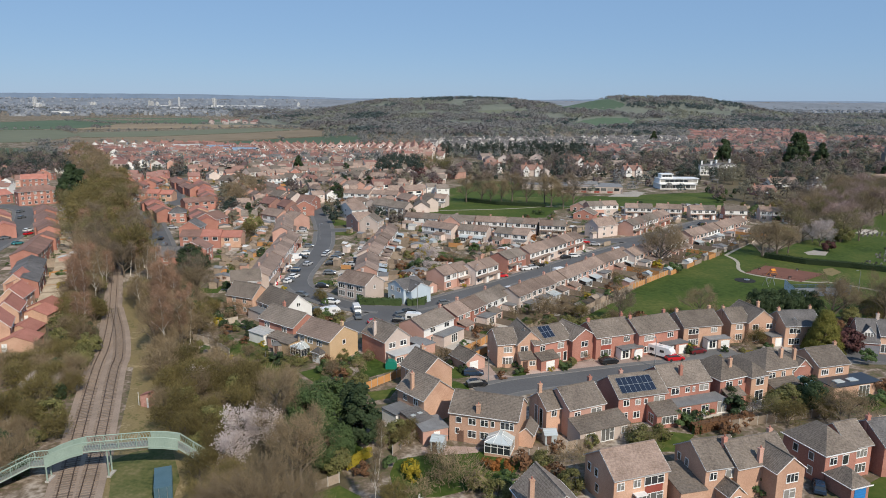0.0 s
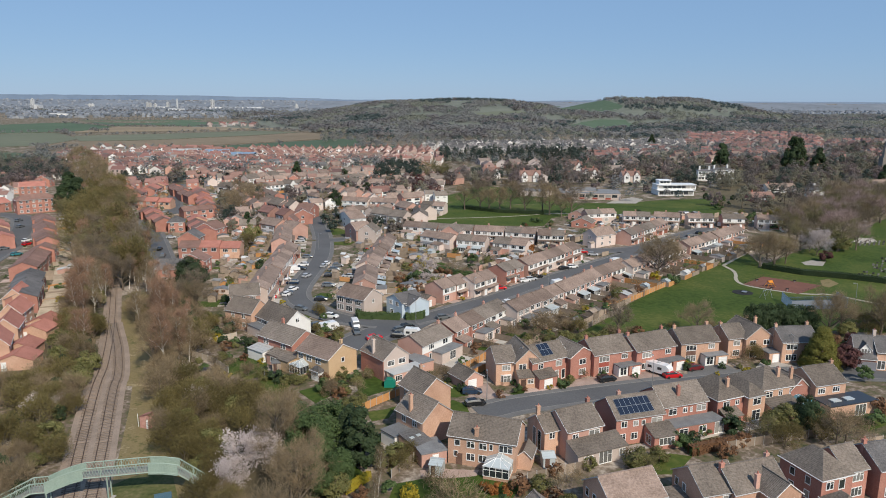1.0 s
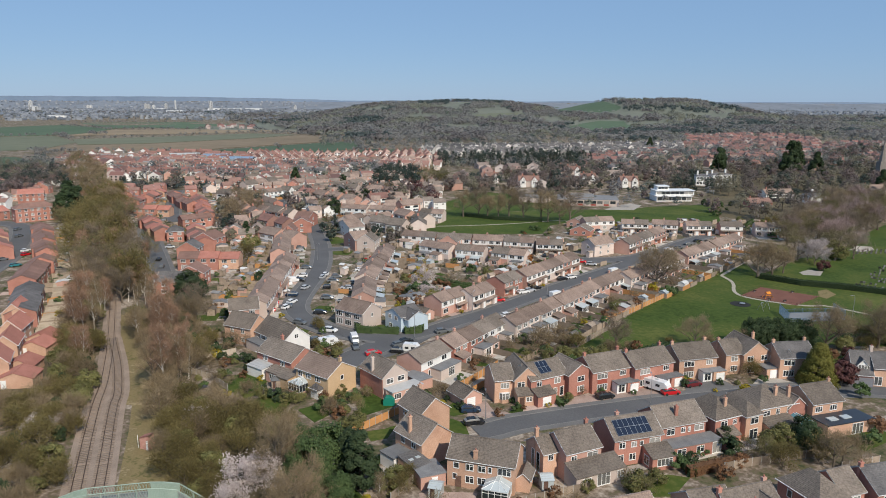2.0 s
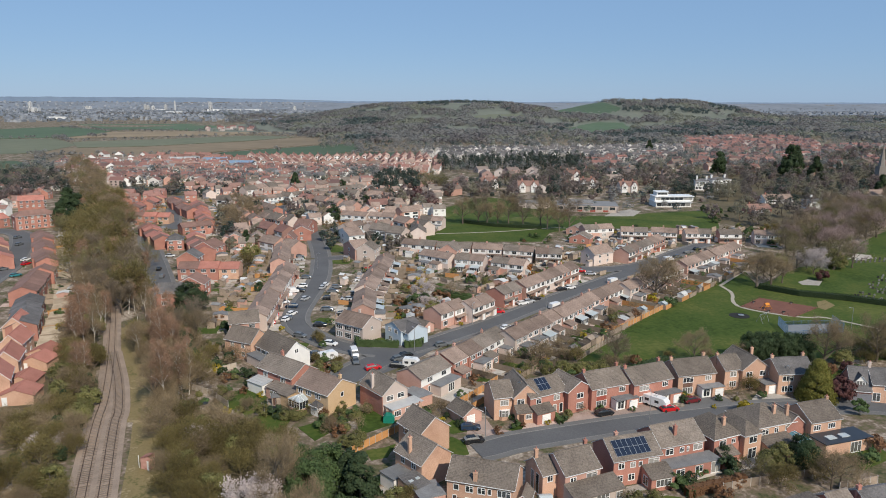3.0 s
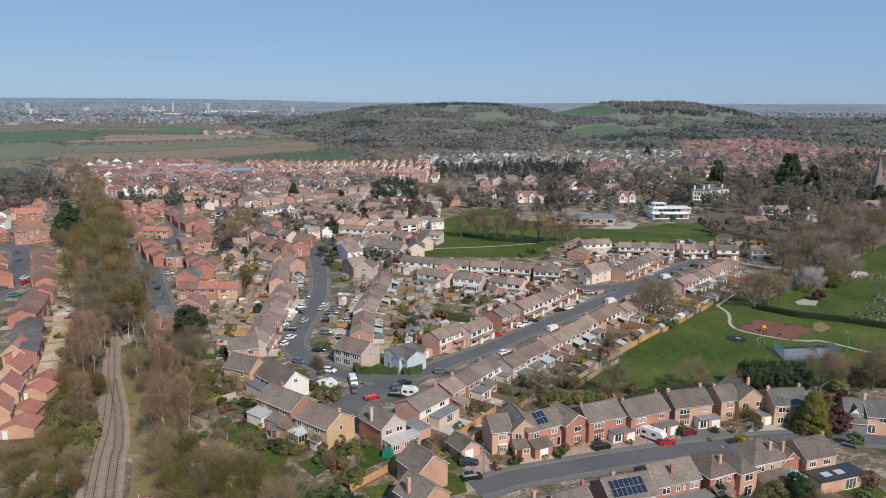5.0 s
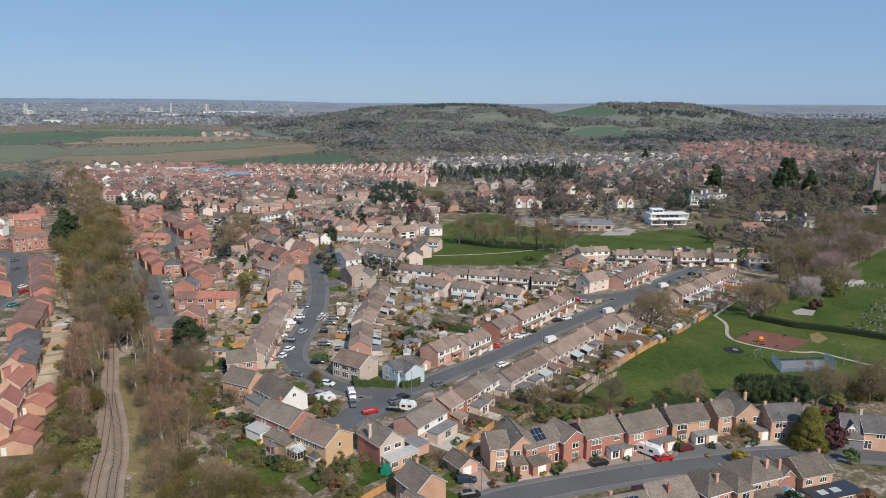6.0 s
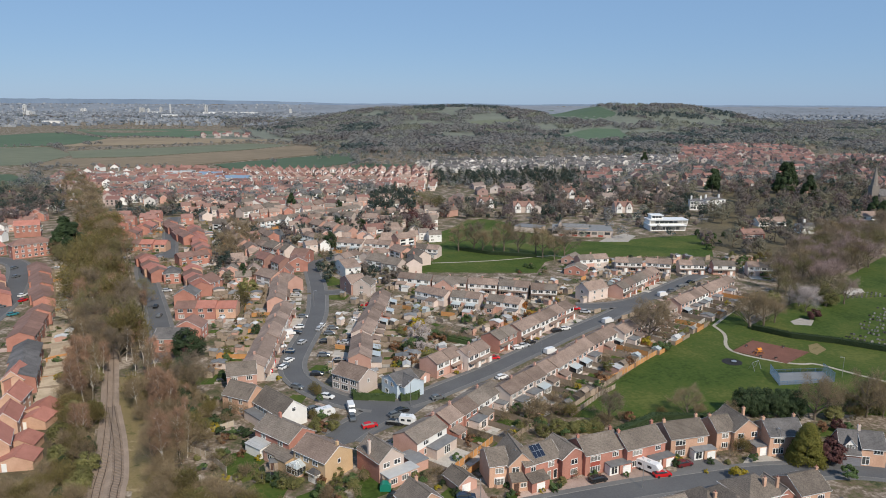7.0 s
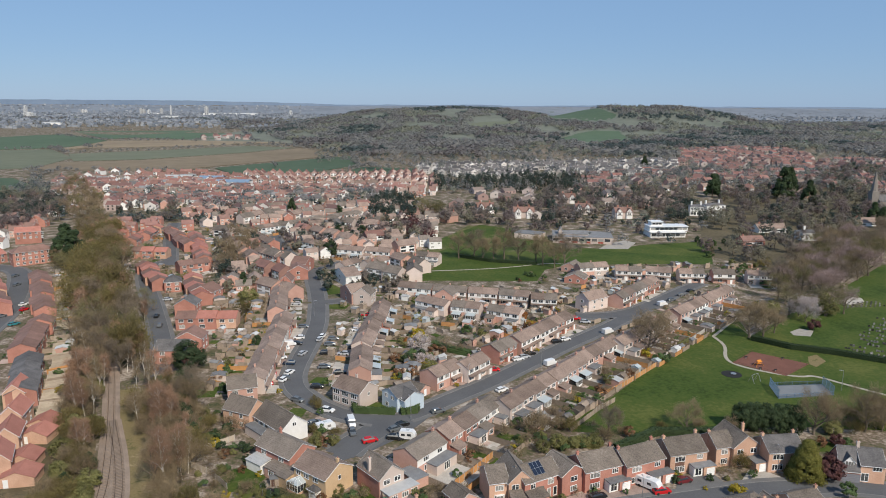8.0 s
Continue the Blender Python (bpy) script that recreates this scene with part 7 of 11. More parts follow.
for p, h, k in zip([(93.3, 154.5), (96.1, 157.1), (93.4, 147.1), (74.4, 159.8), (69.3, 155.8), (57.4, 154.5), (57.2, 155.8), (68.4, 147.2), (31.5, 171.3), (27.4, 168.3), (36.3, 171.3), (38.8, 171.3), (41.8, 171.3), (44.3, 172.9), (23.5, 171.3), (33.9, 181.0), (31.3, 179.3), (36.7, 179.3), (20.3, 162.5), (18.5, 165.4), (26.5, 177.7), (33.2, 168.3)], (5, 5, 3, 3, 2.5, 1.8, 1.5, 3, 3, 3, 2.8, 3, 3.2, 3, 3.5, 2.2, 3.5, 3, 2.5, 3, 4.5, 2),
                   ("purple", "purple", "shrub", "scrub", "twigshrub", "yellow", "shrub", "yellow", "olive", "olive", "olive", "olive", "olive", "scrub_b", "bare", "scrub_b", "bare", "scrub", "twigshrub", "bare", "scrub_b", "shrub")):
    plant(k, p, h)
for p, h, k in zip([(45.8, 176.1), (50.0, 177.7), (61.2, 179.4), (68.1, 179.4), (71.8, 181.1), (101.8, 177.7), (105.8, 179.4), (116.6, 179.4), (120.7, 181.1), (78.2, 176.1)], (8.0, 1.8, 2.2, 7.0, 2.2, 10, 9, 10, 9, 5), ("bare_grey", "scrub_b", "scrub", "bare_b", "scrub_b", "bare_b", "bare", "bare_b", "bare", "bare")):
    plant(k, p, h)
for p in [(83.1, 180.4), (85.4, 180.4), (87.7, 180.4), (89.7, 179.7), (92.8, 179.7), (95.4, 179.7), (97.1, 179.0)]:
    plant("holly", p, 7.0, 0.85, label="dark clipped evergreen of a tall hedge", group="tall evergreen hedge")
plant("bare_b", (76.0, 241.1), 12, 1.1, label="large bare oak behind the gardens")
plant("bare_b", (80.8, 248.9), 10.5)
# park and cemetery edge
for p, h, k in zip([(119.2, 258.0), (125.2, 259.3), (127.5, 270.4), (131.4, 263.4)], (10, 10, 9, 8), ("bare_b", "bare_b", "bare", "bare")):
    plant(k, p, h, 1.2)
grove([(139.5, 285.7), (155.3, 298.3), (170.2, 298.4), (190.9, 321.9), (250.9, 388.4), (315.4, 487.2), (255.0, 455.1), (195.9, 380.6), (162.5, 326.7)], 80, ["bare_grey", "bud", "bare_pink", "bud", "bare", "bare_grey"], 8, 12, 4.2, "park trees", 1.1)
plant("bud", (163.4, 285.9), 12, 1.3)
plant("bare_pink", (173.0, 288.9), 10, 1.1)
plant("bare_pink", (186.9, 323.8), 11, 1.2)
plant("bare_pink", (224.5, 357.2), 12, 1.3)
plant("bud", (149.1, 287.7), 10, 1.2)
plant("bud", (209.6, 374.1), 11, 1.2)
plant("yellow", (209.6, 370.1), 6.5, 1.0, label="tall golden-yellow blossoming bush among trees")
plant("blossom", (151.0, 278.0), 8, 1.0)
plant("blossom", (151.9, 285.8), 7, 1.0)
plant("purple", (148.7, 267.0), 4)
far_grove([(159.6, 417.8), (173.9, 380.4), (180.2, 367.1), (210.7, 410.5), (251.3, 455.0), (330.1, 510.6), (404.9, 537.7), (723.9, 973.7), (546.6, 965.0), (383.8, 760.9), (286.2, 686.5), (202.0, 533.0)], 400, ["bare", "bare_b", "bud", "pine", "bare", "holly", "bud", "bare_b", "bare"], 7.5, 11.5, 5.6)
for p, h in zip([(325.4, 658.9), (345.2, 688.4), (324.6, 611.1), (261.3, 664.9), (272.2, 686.1), (280.1, 952.0), (319.3, 498.6), (328.0, 523.0)], (26, 24, 20, 20, 18, 16, 14, 14)):
    plant("pine", p, h, 1.1)
# tree line on the school field, pines by the town
for i, p in enumerate([(13.5, 395.3), (21.9, 394.9), (26.9, 389.6), (38.8, 391.2), (46.9, 389.9), (58.6, 378.8), (64.2, 372.2), (70.5, 378.3), (32.6, 386.8), (55.9, 384.5)]):
    plant(("bare", "bare_grey", "bare")[i % 3], p, (13, 14, 11.5, 15)[i % 4], group="trees on the school field")
for p, h in (((-3.0, 530.0), 14), ((-10.0, 548.0), 12), ((3.0, 536.0), 12)):
    plant("bud", p, h, 1.2)
far_grove([(-0.1, 699.0), (39.5, 709.4), (125.3, 681.3), (162.2, 752.8), (150.1, 819.5), (55.5, 775.3), (-0.1, 773.2)], 80, ["pine", "holly", "pine"], 10, 15, 8)
far_grove([(-107.0, 458.3), (-84.6, 501.8), (-29.0, 515.1), (-24.0, 423.2), (-59.2, 431.2), (-87.0, 398.3)], 60, ["bare", "bud", "holly", "bare", "bare_b"], 4, 8, 4.5)
far_grove([(-101.5, 319.1), (-85.9, 319.2), (-88.6, 376.9), (-126.9, 478.5), (-149.7, 478.0)], 34, ["bare", "bud", "holly", "bare"], 4, 8, 4.5)
far_grove([(-54.8, 319.5), (-13.1, 319.9), (-15.3, 377.8), (-64.2, 377.2)], 26, ["bare", "bud", "holly"], 3, 6, 4)
far_grove([(-48.2, 522.2), (-12.5, 515.4), (-12.3, 612.0), (-41.9, 655.5), (-56.8, 617.7)], 34, ["holly", "pine", "holly"], 9, 12, 5)
far_grove([(-38.0, 464.0), (-4.0, 436.0), (-5.0, 491.0), (-32.0, 500.0)], 36, ["bare_b", "purple", "bare_b", "bud"], 7, 10, 6)
far_grove([(93.7, 505.6), (167.0, 545.7), (188.6, 507.6), (260.6, 707.8), (129.2, 703.3), (61.2, 587.5), (-4.6, 570.2), (-4.1, 503.5), (52.8, 504.7)], 165, ["bare", "bare_b", "bud", "bare", "holly"], 7, 11, 6)
far_grove([(47.4, 451.4), (91.6, 493.9), (169.1, 453.5), (202.6, 546.5), (98.2, 530.6), (37.4, 516.5)], 46, ["holly", "bud", "bare", "bare_b"], 2.5, 5.5, 3.5)
far_grove([(-280.8, 455.0), (-262.9, 498.0), (-315.6, 610.3), (-393.9, 644.6), (-361.5, 546.8)], 56, ["bare", "bare_b", "holly", "bud"], 9, 13, 8)
far_grove([(-232.8, 510.6), (-168.4, 500.0), (-139.7, 512.6), (-153.4, 581.8), (-263.1, 578.8)], 28, ["scrub", "holly", "bare", "bud"], 5, 9, 6)
grove([(-109.1, 363.5), (-94.4, 363.7), (-114.3, 458.1), (-142.1, 478.2)], 14, ["bare", "bare_b"], 7, 10, 5)
for p, h, k in zip([(-88.0, 319.2), (-82.3, 305.1), (-59.7, 398.7), (-66.1, 398.6), (-109.3, 539.1), (-73.6, 540.0), (-79.2, 284.1), (-68.8, 377.1), (-57.7, 364.2), (99.8, 353.8), (-1.8, 222.0), (-4.8, 232.3), (-13.5, 232.3), (-7.3, 252.8), (-10.3, 249.6), (-4.9, 240.7), (4.1, 240.8), (35.5, 277.2), (-19.2, 292.6), (-35.6, 491.3), (-62.9, 459.1), (-48.1, 459.3), (-64.1, 246.3), (-60.6, 502.3)], (9, 6, 9, 8, 13, 8, 5, 4, 6, 6, 4, 4, 3, 3, 2.5, 5.5, 5, 4, 4, 8, 7, 7, 4, 6),
                   ("pine", "olive", "holly", "bud", "pine", "holly", "scrub", "olive", "bare", "holly", "olive", "holly", "rust", "yellow", "orange", "blossom", "bare", "orange", "bare", "bare", "holly", "holly", "holly", "holly")):
    plant(k, p, h)

for p, k, h in (((-6.8, 257.0), "yellow", 4.0), ((-5.6, 258.4), "yellow", 3.2), ((-4.7, 228.5), "blossom", 3.4), ((-1.8, 229.0), "blossom", 3.0), ((-9.1, 230.5), "darkshrub", 3.2), ((-8.0, 236.0), "shrub", 3.0), ((-0.3, 239.5), "rust", 3.0), ((2.6, 241.0), "rust", 2.2), ((-12.0, 248.0), "olive", 3.0), ((12.0, 262.0), "shrub", 3.2), ((18.0, 258.0), "olive", 3.0), ((22.0, 252.0), "rust", 2.4), ((24.0, 262.0), "darkshrub", 3.4), ((30.0, 262.0), "orange", 3.0), ((36.0, 266.0), "rust", 3.0)):
    plant(k, p, h)
grove([(105.5, 176.1), (121.4, 177.7), (129.1, 190.0), (117.0, 188.2), (103.6, 181.1)], 12, ["bud", "scrub", "bare_grey", "olive", "darkshrub"], 2.4, 4.2, 2.6)
for p, k, h in zip([(116.6, 179.4), (121.2, 179.4), (104.4, 171.3), (99.9, 171.3), (107.3, 171.3), (96.9, 168.3)], ("bud", "bare", "purple", "rust", "shrub", "olive"), (6.0, 6.0, 3.0, 2.4, 2.2, 2.4)):
    plant(k, p, h)
# end of the street, field corner and park edge
grove([(170.7, 394.6), (191.5, 394.9), (163.4, 322.5), (152.2, 333.2), (151.5, 366.9)], 26, ["scrub", "bud", "holly", "shrub", "olive", "bare_grey"], 1.6, 3.4, 3.0)
grove([(38.3, 360.1), (73.0, 358.3), (69.1, 338.1), (36.0, 337.8)], 14, ["shrub", "rust", "twigshrub", "olive", "darkshrub"], 1.2, 2.4, 2.0)
grove([(166.6, 448.3), (187.0, 448.7), (170.7, 394.6), (156.9, 394.5)], 10, ["bare_grey", "bud", "shrub", "holly"], 2.0, 4.0, 3.0)
for p, k, h in zip([(142.4, 289.2), (165.1, 287.2), (164.6, 322.5), (171.7, 302.0)], ("olive", "olive", "bud", "olive"), (5.0, 6.0, 8.0, 5.0)):
    plant(k, p, h)
for p in [(221.2, 385.2), (219.3, 387.7)]:
    plant("yellow", p, 5.5, 1.0, label="tall golden-yellow blossoming bush among trees")
gr_kinds = ["shrub", "olive", "twigshrub", "rust", "yellow", "shrub", "darkshrub", "twigshrub", "scrub_b", "olive"]
grove([(-59.7, 168.3), (-57.3, 176.0), (-49.4, 171.3), (-43.9, 164.0), (-38.4, 152.1), (-38.0, 145.0), (-46.1, 145.0), (-53.8, 147.3)], 30, gr_kinds, 1.2, 2.4, 1.8)
grove([(-66.6, 186.1), (-59.0, 189.8), (-53.4, 181.0), (-49.1, 176.0), (-54.6, 174.4), (-60.5, 169.8)], 14, ["olive", "shrub", "darkshrub", "scrub", "twigshrub"], 1.8, 3.2, 2.0)
grove([(-36.7, 147.3), (-29.5, 149.7), (-16.9, 151.6), (-13.9, 147.3), (-16.0, 142.7), (-35.7, 142.8)], 18, gr_kinds, 1.2, 2.4, 1.6)
grove([(-26.2, 140.3), (-21.2, 147.0), (-16.8, 140.5), (-14.6, 131.6), (-17.6, 128.8), (-21.3, 131.5)], 10, ["rust", "scrub_b", "shrub", "twigshrub", "olive"], 1.6, 3.0, 1.8)
grove([(-10.0, 146.1), (-6.4, 149.6), (1.4, 149.1), (3.9, 146.1), (-3.6, 142.7)], 8, gr_kinds, 1.2, 2.2, 1.6)
grove([(-33.5, 176.0), (-31.8, 179.3), (-25.5, 177.6), (-24.7, 171.3), (-30.0, 168.3)], 9, ["olive", "shrub", "rust", "scrub"], 1.5, 2.6, 1.5)
grove([(-35.9, 189.8), (-35.6, 197.5), (-31.9, 189.8), (-34.5, 186.2)], 3, ["scrub", "shrub", "olive"], 1.8, 2.6, 1.5)

grove([(26.5, 180.5), (29.0, 187.0), (36.0, 193.5), (38.0, 190.5), (34.5, 184.0), (31.0, 180.5)], 10, ["scrub", "twigshrub", "scrub_b", "bare_grey"], 1.3, 2.2, 2.0)
grove([(18.0, 168.0), (24.0, 179.5), (30.5, 179.5), (27.0, 168.0)], 12, ["shrub", "olive", "twigshrub", "shrub", "darkshrub"], 1.2, 2.4, 1.8)
for p, k, h in (((31.3, 170.4), "olive", 2.6), ((33.0, 171.0), "olive", 2.4), ((35.6, 170.6), "olive", 2.6), ((38.0, 170.6), "shrub", 2.2), ((52.0, 176.5), "rust", 2.6), ((41.0, 170.8), "shrub", 2.0)):
    plant(k, p, h)
# shrubs before the detached houses
for i, p in enumerate([(15.9, 143.9), (16.3, 140.0), (18.0, 141.0), (22.6, 143.9), (23.4, 142.0), (27.3, 143.9), (28.2, 145.2), (34.9, 146.6), (36.0, 148.5), (43.4, 148.5), (51.8, 150.2), (56.4, 153.2), (62.3, 150.2), (64.9, 154.4), (68.9, 154.4), (71.8, 157.4), (75.2, 155.3), (77.1, 157.5), (12.5, 137.5), (1.7, 145.2), (0.7, 143.1), (4.7, 141.0), (7.3, 144.7), (32.0, 147.4)]):
    plant(("shrub", "darkshrub", "rust", "twigshrub", "yellow", "shrub", "olive", "darkshrub")[(i * 5) % 8], p, (1.2, 1.7, 0.9, 1.5, 1.1)[i % 5])

# ---- the town further off ----
bush = []
def far_kind(wall, roof, w, d, eave, rise, ridge, label):
    def make(i=[0]):
        th = thing("house", label, "house", group="houses of the town")
        part("wall", wall_mesh(0, w, 0, d, eave, rise, ridge), wall, th)
        part("roof", roof_mesh(0, w, 0, d, eave, rise, ridge, courses=3), roof, th)
        part("window", once(("fw", round(w, 1), eave > 4), lambda: glazed([w * q for q in (0.1, 0.13, 0.4, 0.6, 0.87, 0.9)], [0.8, 0.9, 2.2, 3.0, 4.2, 4.3] if eave > 4 else [0.8, 0.9, 2.1, 2.2])), None, th)
        part("chimney", once("farstack", lambda: Mesh().box(-0.35, -0.45, -1.2, 0.35, 0.45, 1.1).box(-0.2, -0.2, 1.1, 0.2, 0.2, 1.4).data("chimney", M_BRICK_RED)), M_BRICK_RED, th, m=pose(w * 0.5, d * 0.5, eave + rise) if ridge == "y" else pose(w * 0.12, d * 0.5, eave + rise))
        return th
    return make


M_OLDROOF = surf("old_town_red_roof", (0.15, 0.088, 0.075), (0.285, 0.15, 0.125), 0.9, 0.3, 3, 0.4, 0.35)
M_OLDBRICK = surf("old_town_brick", (0.27, 0.15, 0.125), (0.38, 0.225, 0.185), 0.9, 0.3, 5, 0.3, 0.25)
M_CREAM = surf("cream_brick", (0.41, 0.28, 0.245), (0.53, 0.395, 0.35), 0.9, 0.3, 6, 0.3, 0.15)
FAR = {
    "peach": far_kind(M_CREAM, M_OLDROOF, 6.5, 8, 5, 2.8, "y", "small orange brick house with pale gable"),
    "red": far_kind(M_OLDBRICK, M_OLDROOF, 9, 8, 5, 2.6, "x", "red brick house with red tiled roof"),
    "redgable": far_kind(M_OLDBRICK, M_OLDROOF, 7, 9, 5, 2.8, "y", "red brick house with a red-tiled gable"),
    "white": far_kind(M_RENDER, M_TILE, 10, 8, 5, 2.6, "x", "white rendered house with brown roof"),
    "whitegable": far_kind(M_WHITE, M_TILE_DARKRED, 7, 9, 5.2, 3, "y", "white house with tiled gable"),
    "brown": far_kind(M_BRICK_PINK, M_TILE_TAN, 10, 8, 5, 2.4, "x", "brick house with tan roof"),
    "bungalow": far_kind(M_WHITE, M_TILE_TAN, 14, 9, 3.0, 2.8, "x", "low white-walled house with broad tan roof among trees"),
    "redlow": far_kind(M_BRICK_RED, M_TILE_DARKRED, 14, 9, 3.0, 2.6, "x", "low brick house with dark red roof among trees"),
    "grey": far_kind(M_RENDER, M_TILE_GREY, 9, 8, 5, 2.6, "x", "rendered house with grey roof"),
    "darkred": far_kind(M_OLDBRICK, M_OLDROOF, 12, 8, 5, 2.6, "x", "red brick house with dark red roof"),
}
FIRST = {}


def far_house(key, x, y, turn, wide=1.0):
    m = pose(x, y, height(x, y), 0, 0, turn) @ Matrix.Diagonal((wide, 1, 1, 1))
    if key not in FIRST:
        FIRST[key] = FAR[key]()
        FIRST[key].matrix_basis = m
        return FIRST[key]
    th = copy_thing(FIRST[key], pose(0, 0, 0))
    th.matrix_basis = m
    return th


def far_row(line, step, kinds, turn=0.0, jitter=1.0, wide=1.1):
    for x, y, a in along(line, step * 1.15):
        far_house(kinds[int(rng.integers(len(kinds)))], x + rng.normal(0, jitter), y + rng.normal(0, jitter), math.degrees(a) + turn + rng.normal(0, 3), wide * rng.uniform(0.9, 1.15))


# brick estate of small gables before the fields
far_row([(-213.8, 816.7), (-145.4, 795.6), (-83.8, 809.9), (-6.8, 837.9)], 9.0, ["peach"])
far_row([(-211.0, 770.5), (-137.6, 752.0), (-79.7, 770.1), (-0.1, 801.5)], 9.5, ["peach", "peach", "redgable"])
far_row([(-226.8, 841.3), (-151.9, 831.7), (-86.9, 840.9), (-20.7, 863.7)], 9.0, ["peach"])
far_row([(-154.0, 716.7), (-75.5, 729.1), (6.0, 762.6)], 10.5, ["peach", "brown"])
# older red town
far_row([(-407.2, 773.8), (-385.7, 785.9), (-360.3, 798.6), (-331.8, 805.7)], 14, ["red", "redgable", "white"])
far_row([(-329.4, 799.8), (-283.7, 813.7), (-223.3, 804.2)], 15, ["darkred", "red"])
far_row([(-357.8, 704.9), (-319.4, 706.2), (-290.1, 716.6)], 15, ["grey", "red", "redgable"])
far_row([(-293.5, 647.7), (-248.6, 665.1), (-185.9, 667.1), (-147.4, 685.2)], 14, ["darkred", "red", "brown"])
far_row([(-277.1, 594.5), (-246.0, 605.4), (-210.2, 613.3)], 13, ["darkred", "red"])
far_row([(-232.4, 634.3), (-199.7, 642.9), (-154.1, 644.3)], 13, ["grey", "white", "brown"])
far_row([(-158.0, 581.6), (-123.7, 595.4), (-84.8, 624.0)], 13, ["white", "brown", "grey"])
far_row([(-128.6, 645.0), (-89.8, 662.0), (-43.0, 671.7)], 14, ["grey", "brown"])
far_row([(-351.6, 589.2), (-340.4, 602.7), (-329.9, 609.9)], 16, ["white", "brown"])
far_row([(-116.2, 558.6), (-97.0, 577.0)], 12, ["white", "brown"])
far_row([(-79.9, 497.2), (-50.7, 484.3), (-28.6, 507.8)], 13, ["brown", "white"])
for x, y in ((-392.5, 797.4), (-403.1, 846.9), (-384.2, 847.7), (-349.3, 799.1), (-350.7, 836.1), (-337.2, 696.6), (-321.3, 688.2), (-318.8, 711.0), (-187.1, 643.3), (-165.8, 644.0), (-344.2, 609.5), (-348.0, 582.9), (-357.6, 616.1)):
    far_house("whitegable" if y > 640 else "white", x, y, rng.uniform(-25, 25), 1.25)
far_row([(-227.3, 619.9), (-183.3, 621.2), (-138.2, 576.0)], 11, ["white", "grey"])
far_row([(-150.2, 552.0), (-113.6, 567.5)], 10, ["white", "white", "brown"])
far_row([(-331.3, 836.9), (-302.0, 838.2), (-282.5, 839.1)], 14, ["red", "darkred"])
# between the terraces
far_row([(-143.5, 457.6), (-119.1, 448.4)], 12, ["brown", "white"])
far_row([(-125.8, 421.5), (-105.5, 383.5)], 12, ["brown"])
far_row([(-94.3, 468.6), (-59.9, 436.5)], 13, ["brown", "white", "red"])
far_row([(-104.6, 398.0), (-82.5, 376.9)], 11, ["brown", "brown", "white"])
far_row([(-92.9, 357.5), (-76.1, 340.2)], 11, ["brown", "red"])
far_row([(-82.0, 319.3), (-70.9, 309.8)], 11, ["brown"])
far_row([(-137.8, 505.4), (-123.3, 530.8)], 11, ["white", "brown"])
far_row([(-104.4, 520.9), (-80.7, 559.4), (-56.8, 590.7)], 11, ["white", "brown", "brown"])
far_row([(-84.1, 475.0), (-66.2, 484.0)], 11, ["brown", "grey"])
far_row([(-42.3, 436.8), (-25.1, 444.4)], 11, ["brown", "darkred"])
far_row([(-21.5, 377.7), (-13.3, 364.7), (-13.9, 340.9)], 12, ["brown", "white"])
far_row([(-37.2, 352.2), (-22.2, 340.8)], 12, ["white", "brown"])
far_row([(-23.1, 406.9), (-13.4, 413.4)], 12, ["brown"])
# large houses among trees
def tudor_house(a, b):
    """A wide old house with two white timbered gables before a red tiled roof."""
    m, w = at_edge(a, b)
    th = thing("house", "large house with white timbered gables and red tiled roof", "house", m, group="houses of the town")
    part("wall", wall_mesh(0, w, 0, 9, 5, 3.4, "x"), M_RENDER, th)
    part("roof", roof_mesh(0, w, 0, 9, 5, 3.4, "x", courses=4), M_TILE_DARKRED, th)
    for x in (w * 0.22, w * 0.76):
        part("gable", wall_mesh(x - 2.2, x + 2.2, -1.2, 4, 5.4, 2.6, "y"), M_WHITE, th, "white rendered gable")
        part("gable_roof", roof_mesh(x - 2.2, x + 2.2, -1.2, 4, 5.4, 2.6, "y", courses=3), M_TILE_DARKRED, th)
        part("timber", Mesh().box(x - 2.1, -1.27, 2.6, x + 2.1, -1.21, 2.8).box(x - 2.1, -1.27, 4.9, x + 2.1, -1.21, 5.1).box(x - 0.1, -1.27, 5.1, x + 0.1, -1.21, 7.4).box(x - 1.2, -1.27, 5.1, x - 1.0, -1.21, 6.4).box(x + 1.0, -1.27, 5.1, x + 1.2, -1.21, 6.4), M_DOOR, th)
        part("window", once("tudorwin", lambda: glazed([-1.1, -1.0, -0.1, 0.1, 1.0, 1.1], [3.0, 3.1, 4.5, 4.6])), None, th, m=pose(x, -1.22, 0))
        part("chimney", Mesh().box(x - 0.5, 4.1, 5, x + 0.5, 5.0, 10), M_BRICK_RED, th)


for va, vb in VILLAS[6:]:
    tudor_house(va, vb)
for (va, vb), key in ((VILLAS[2], "bungalow"), (VILLAS[3], "redlow"), (VILLAS[5], "bungalow")):
    far_house(key, va[0], va[1], math.degrees(math.atan2(vb[1] - va[1], vb[0] - va[0])), math.hypot(vb[0] - va[0], vb[1] - va[1]) / 14)
far_row([(12.7, 528.7), (-4.2, 515.6)], 20, ["brown", "grey"])
far_row([(110.9, 660.3), (151.8, 653.6), (202.5, 683.8), (275.7, 717.5)], 22, ["grey", "brown", "white"])
far_row([(247.6, 755.9), (317.9, 779.9), (406.1, 806.0), (471.7, 764.2)], 22, ["darkred", "brown", "red"])
far_row([(286.2, 686.5), (330.1, 710.1), (348.5, 667.6)], 26, ["redgable", "brown"])
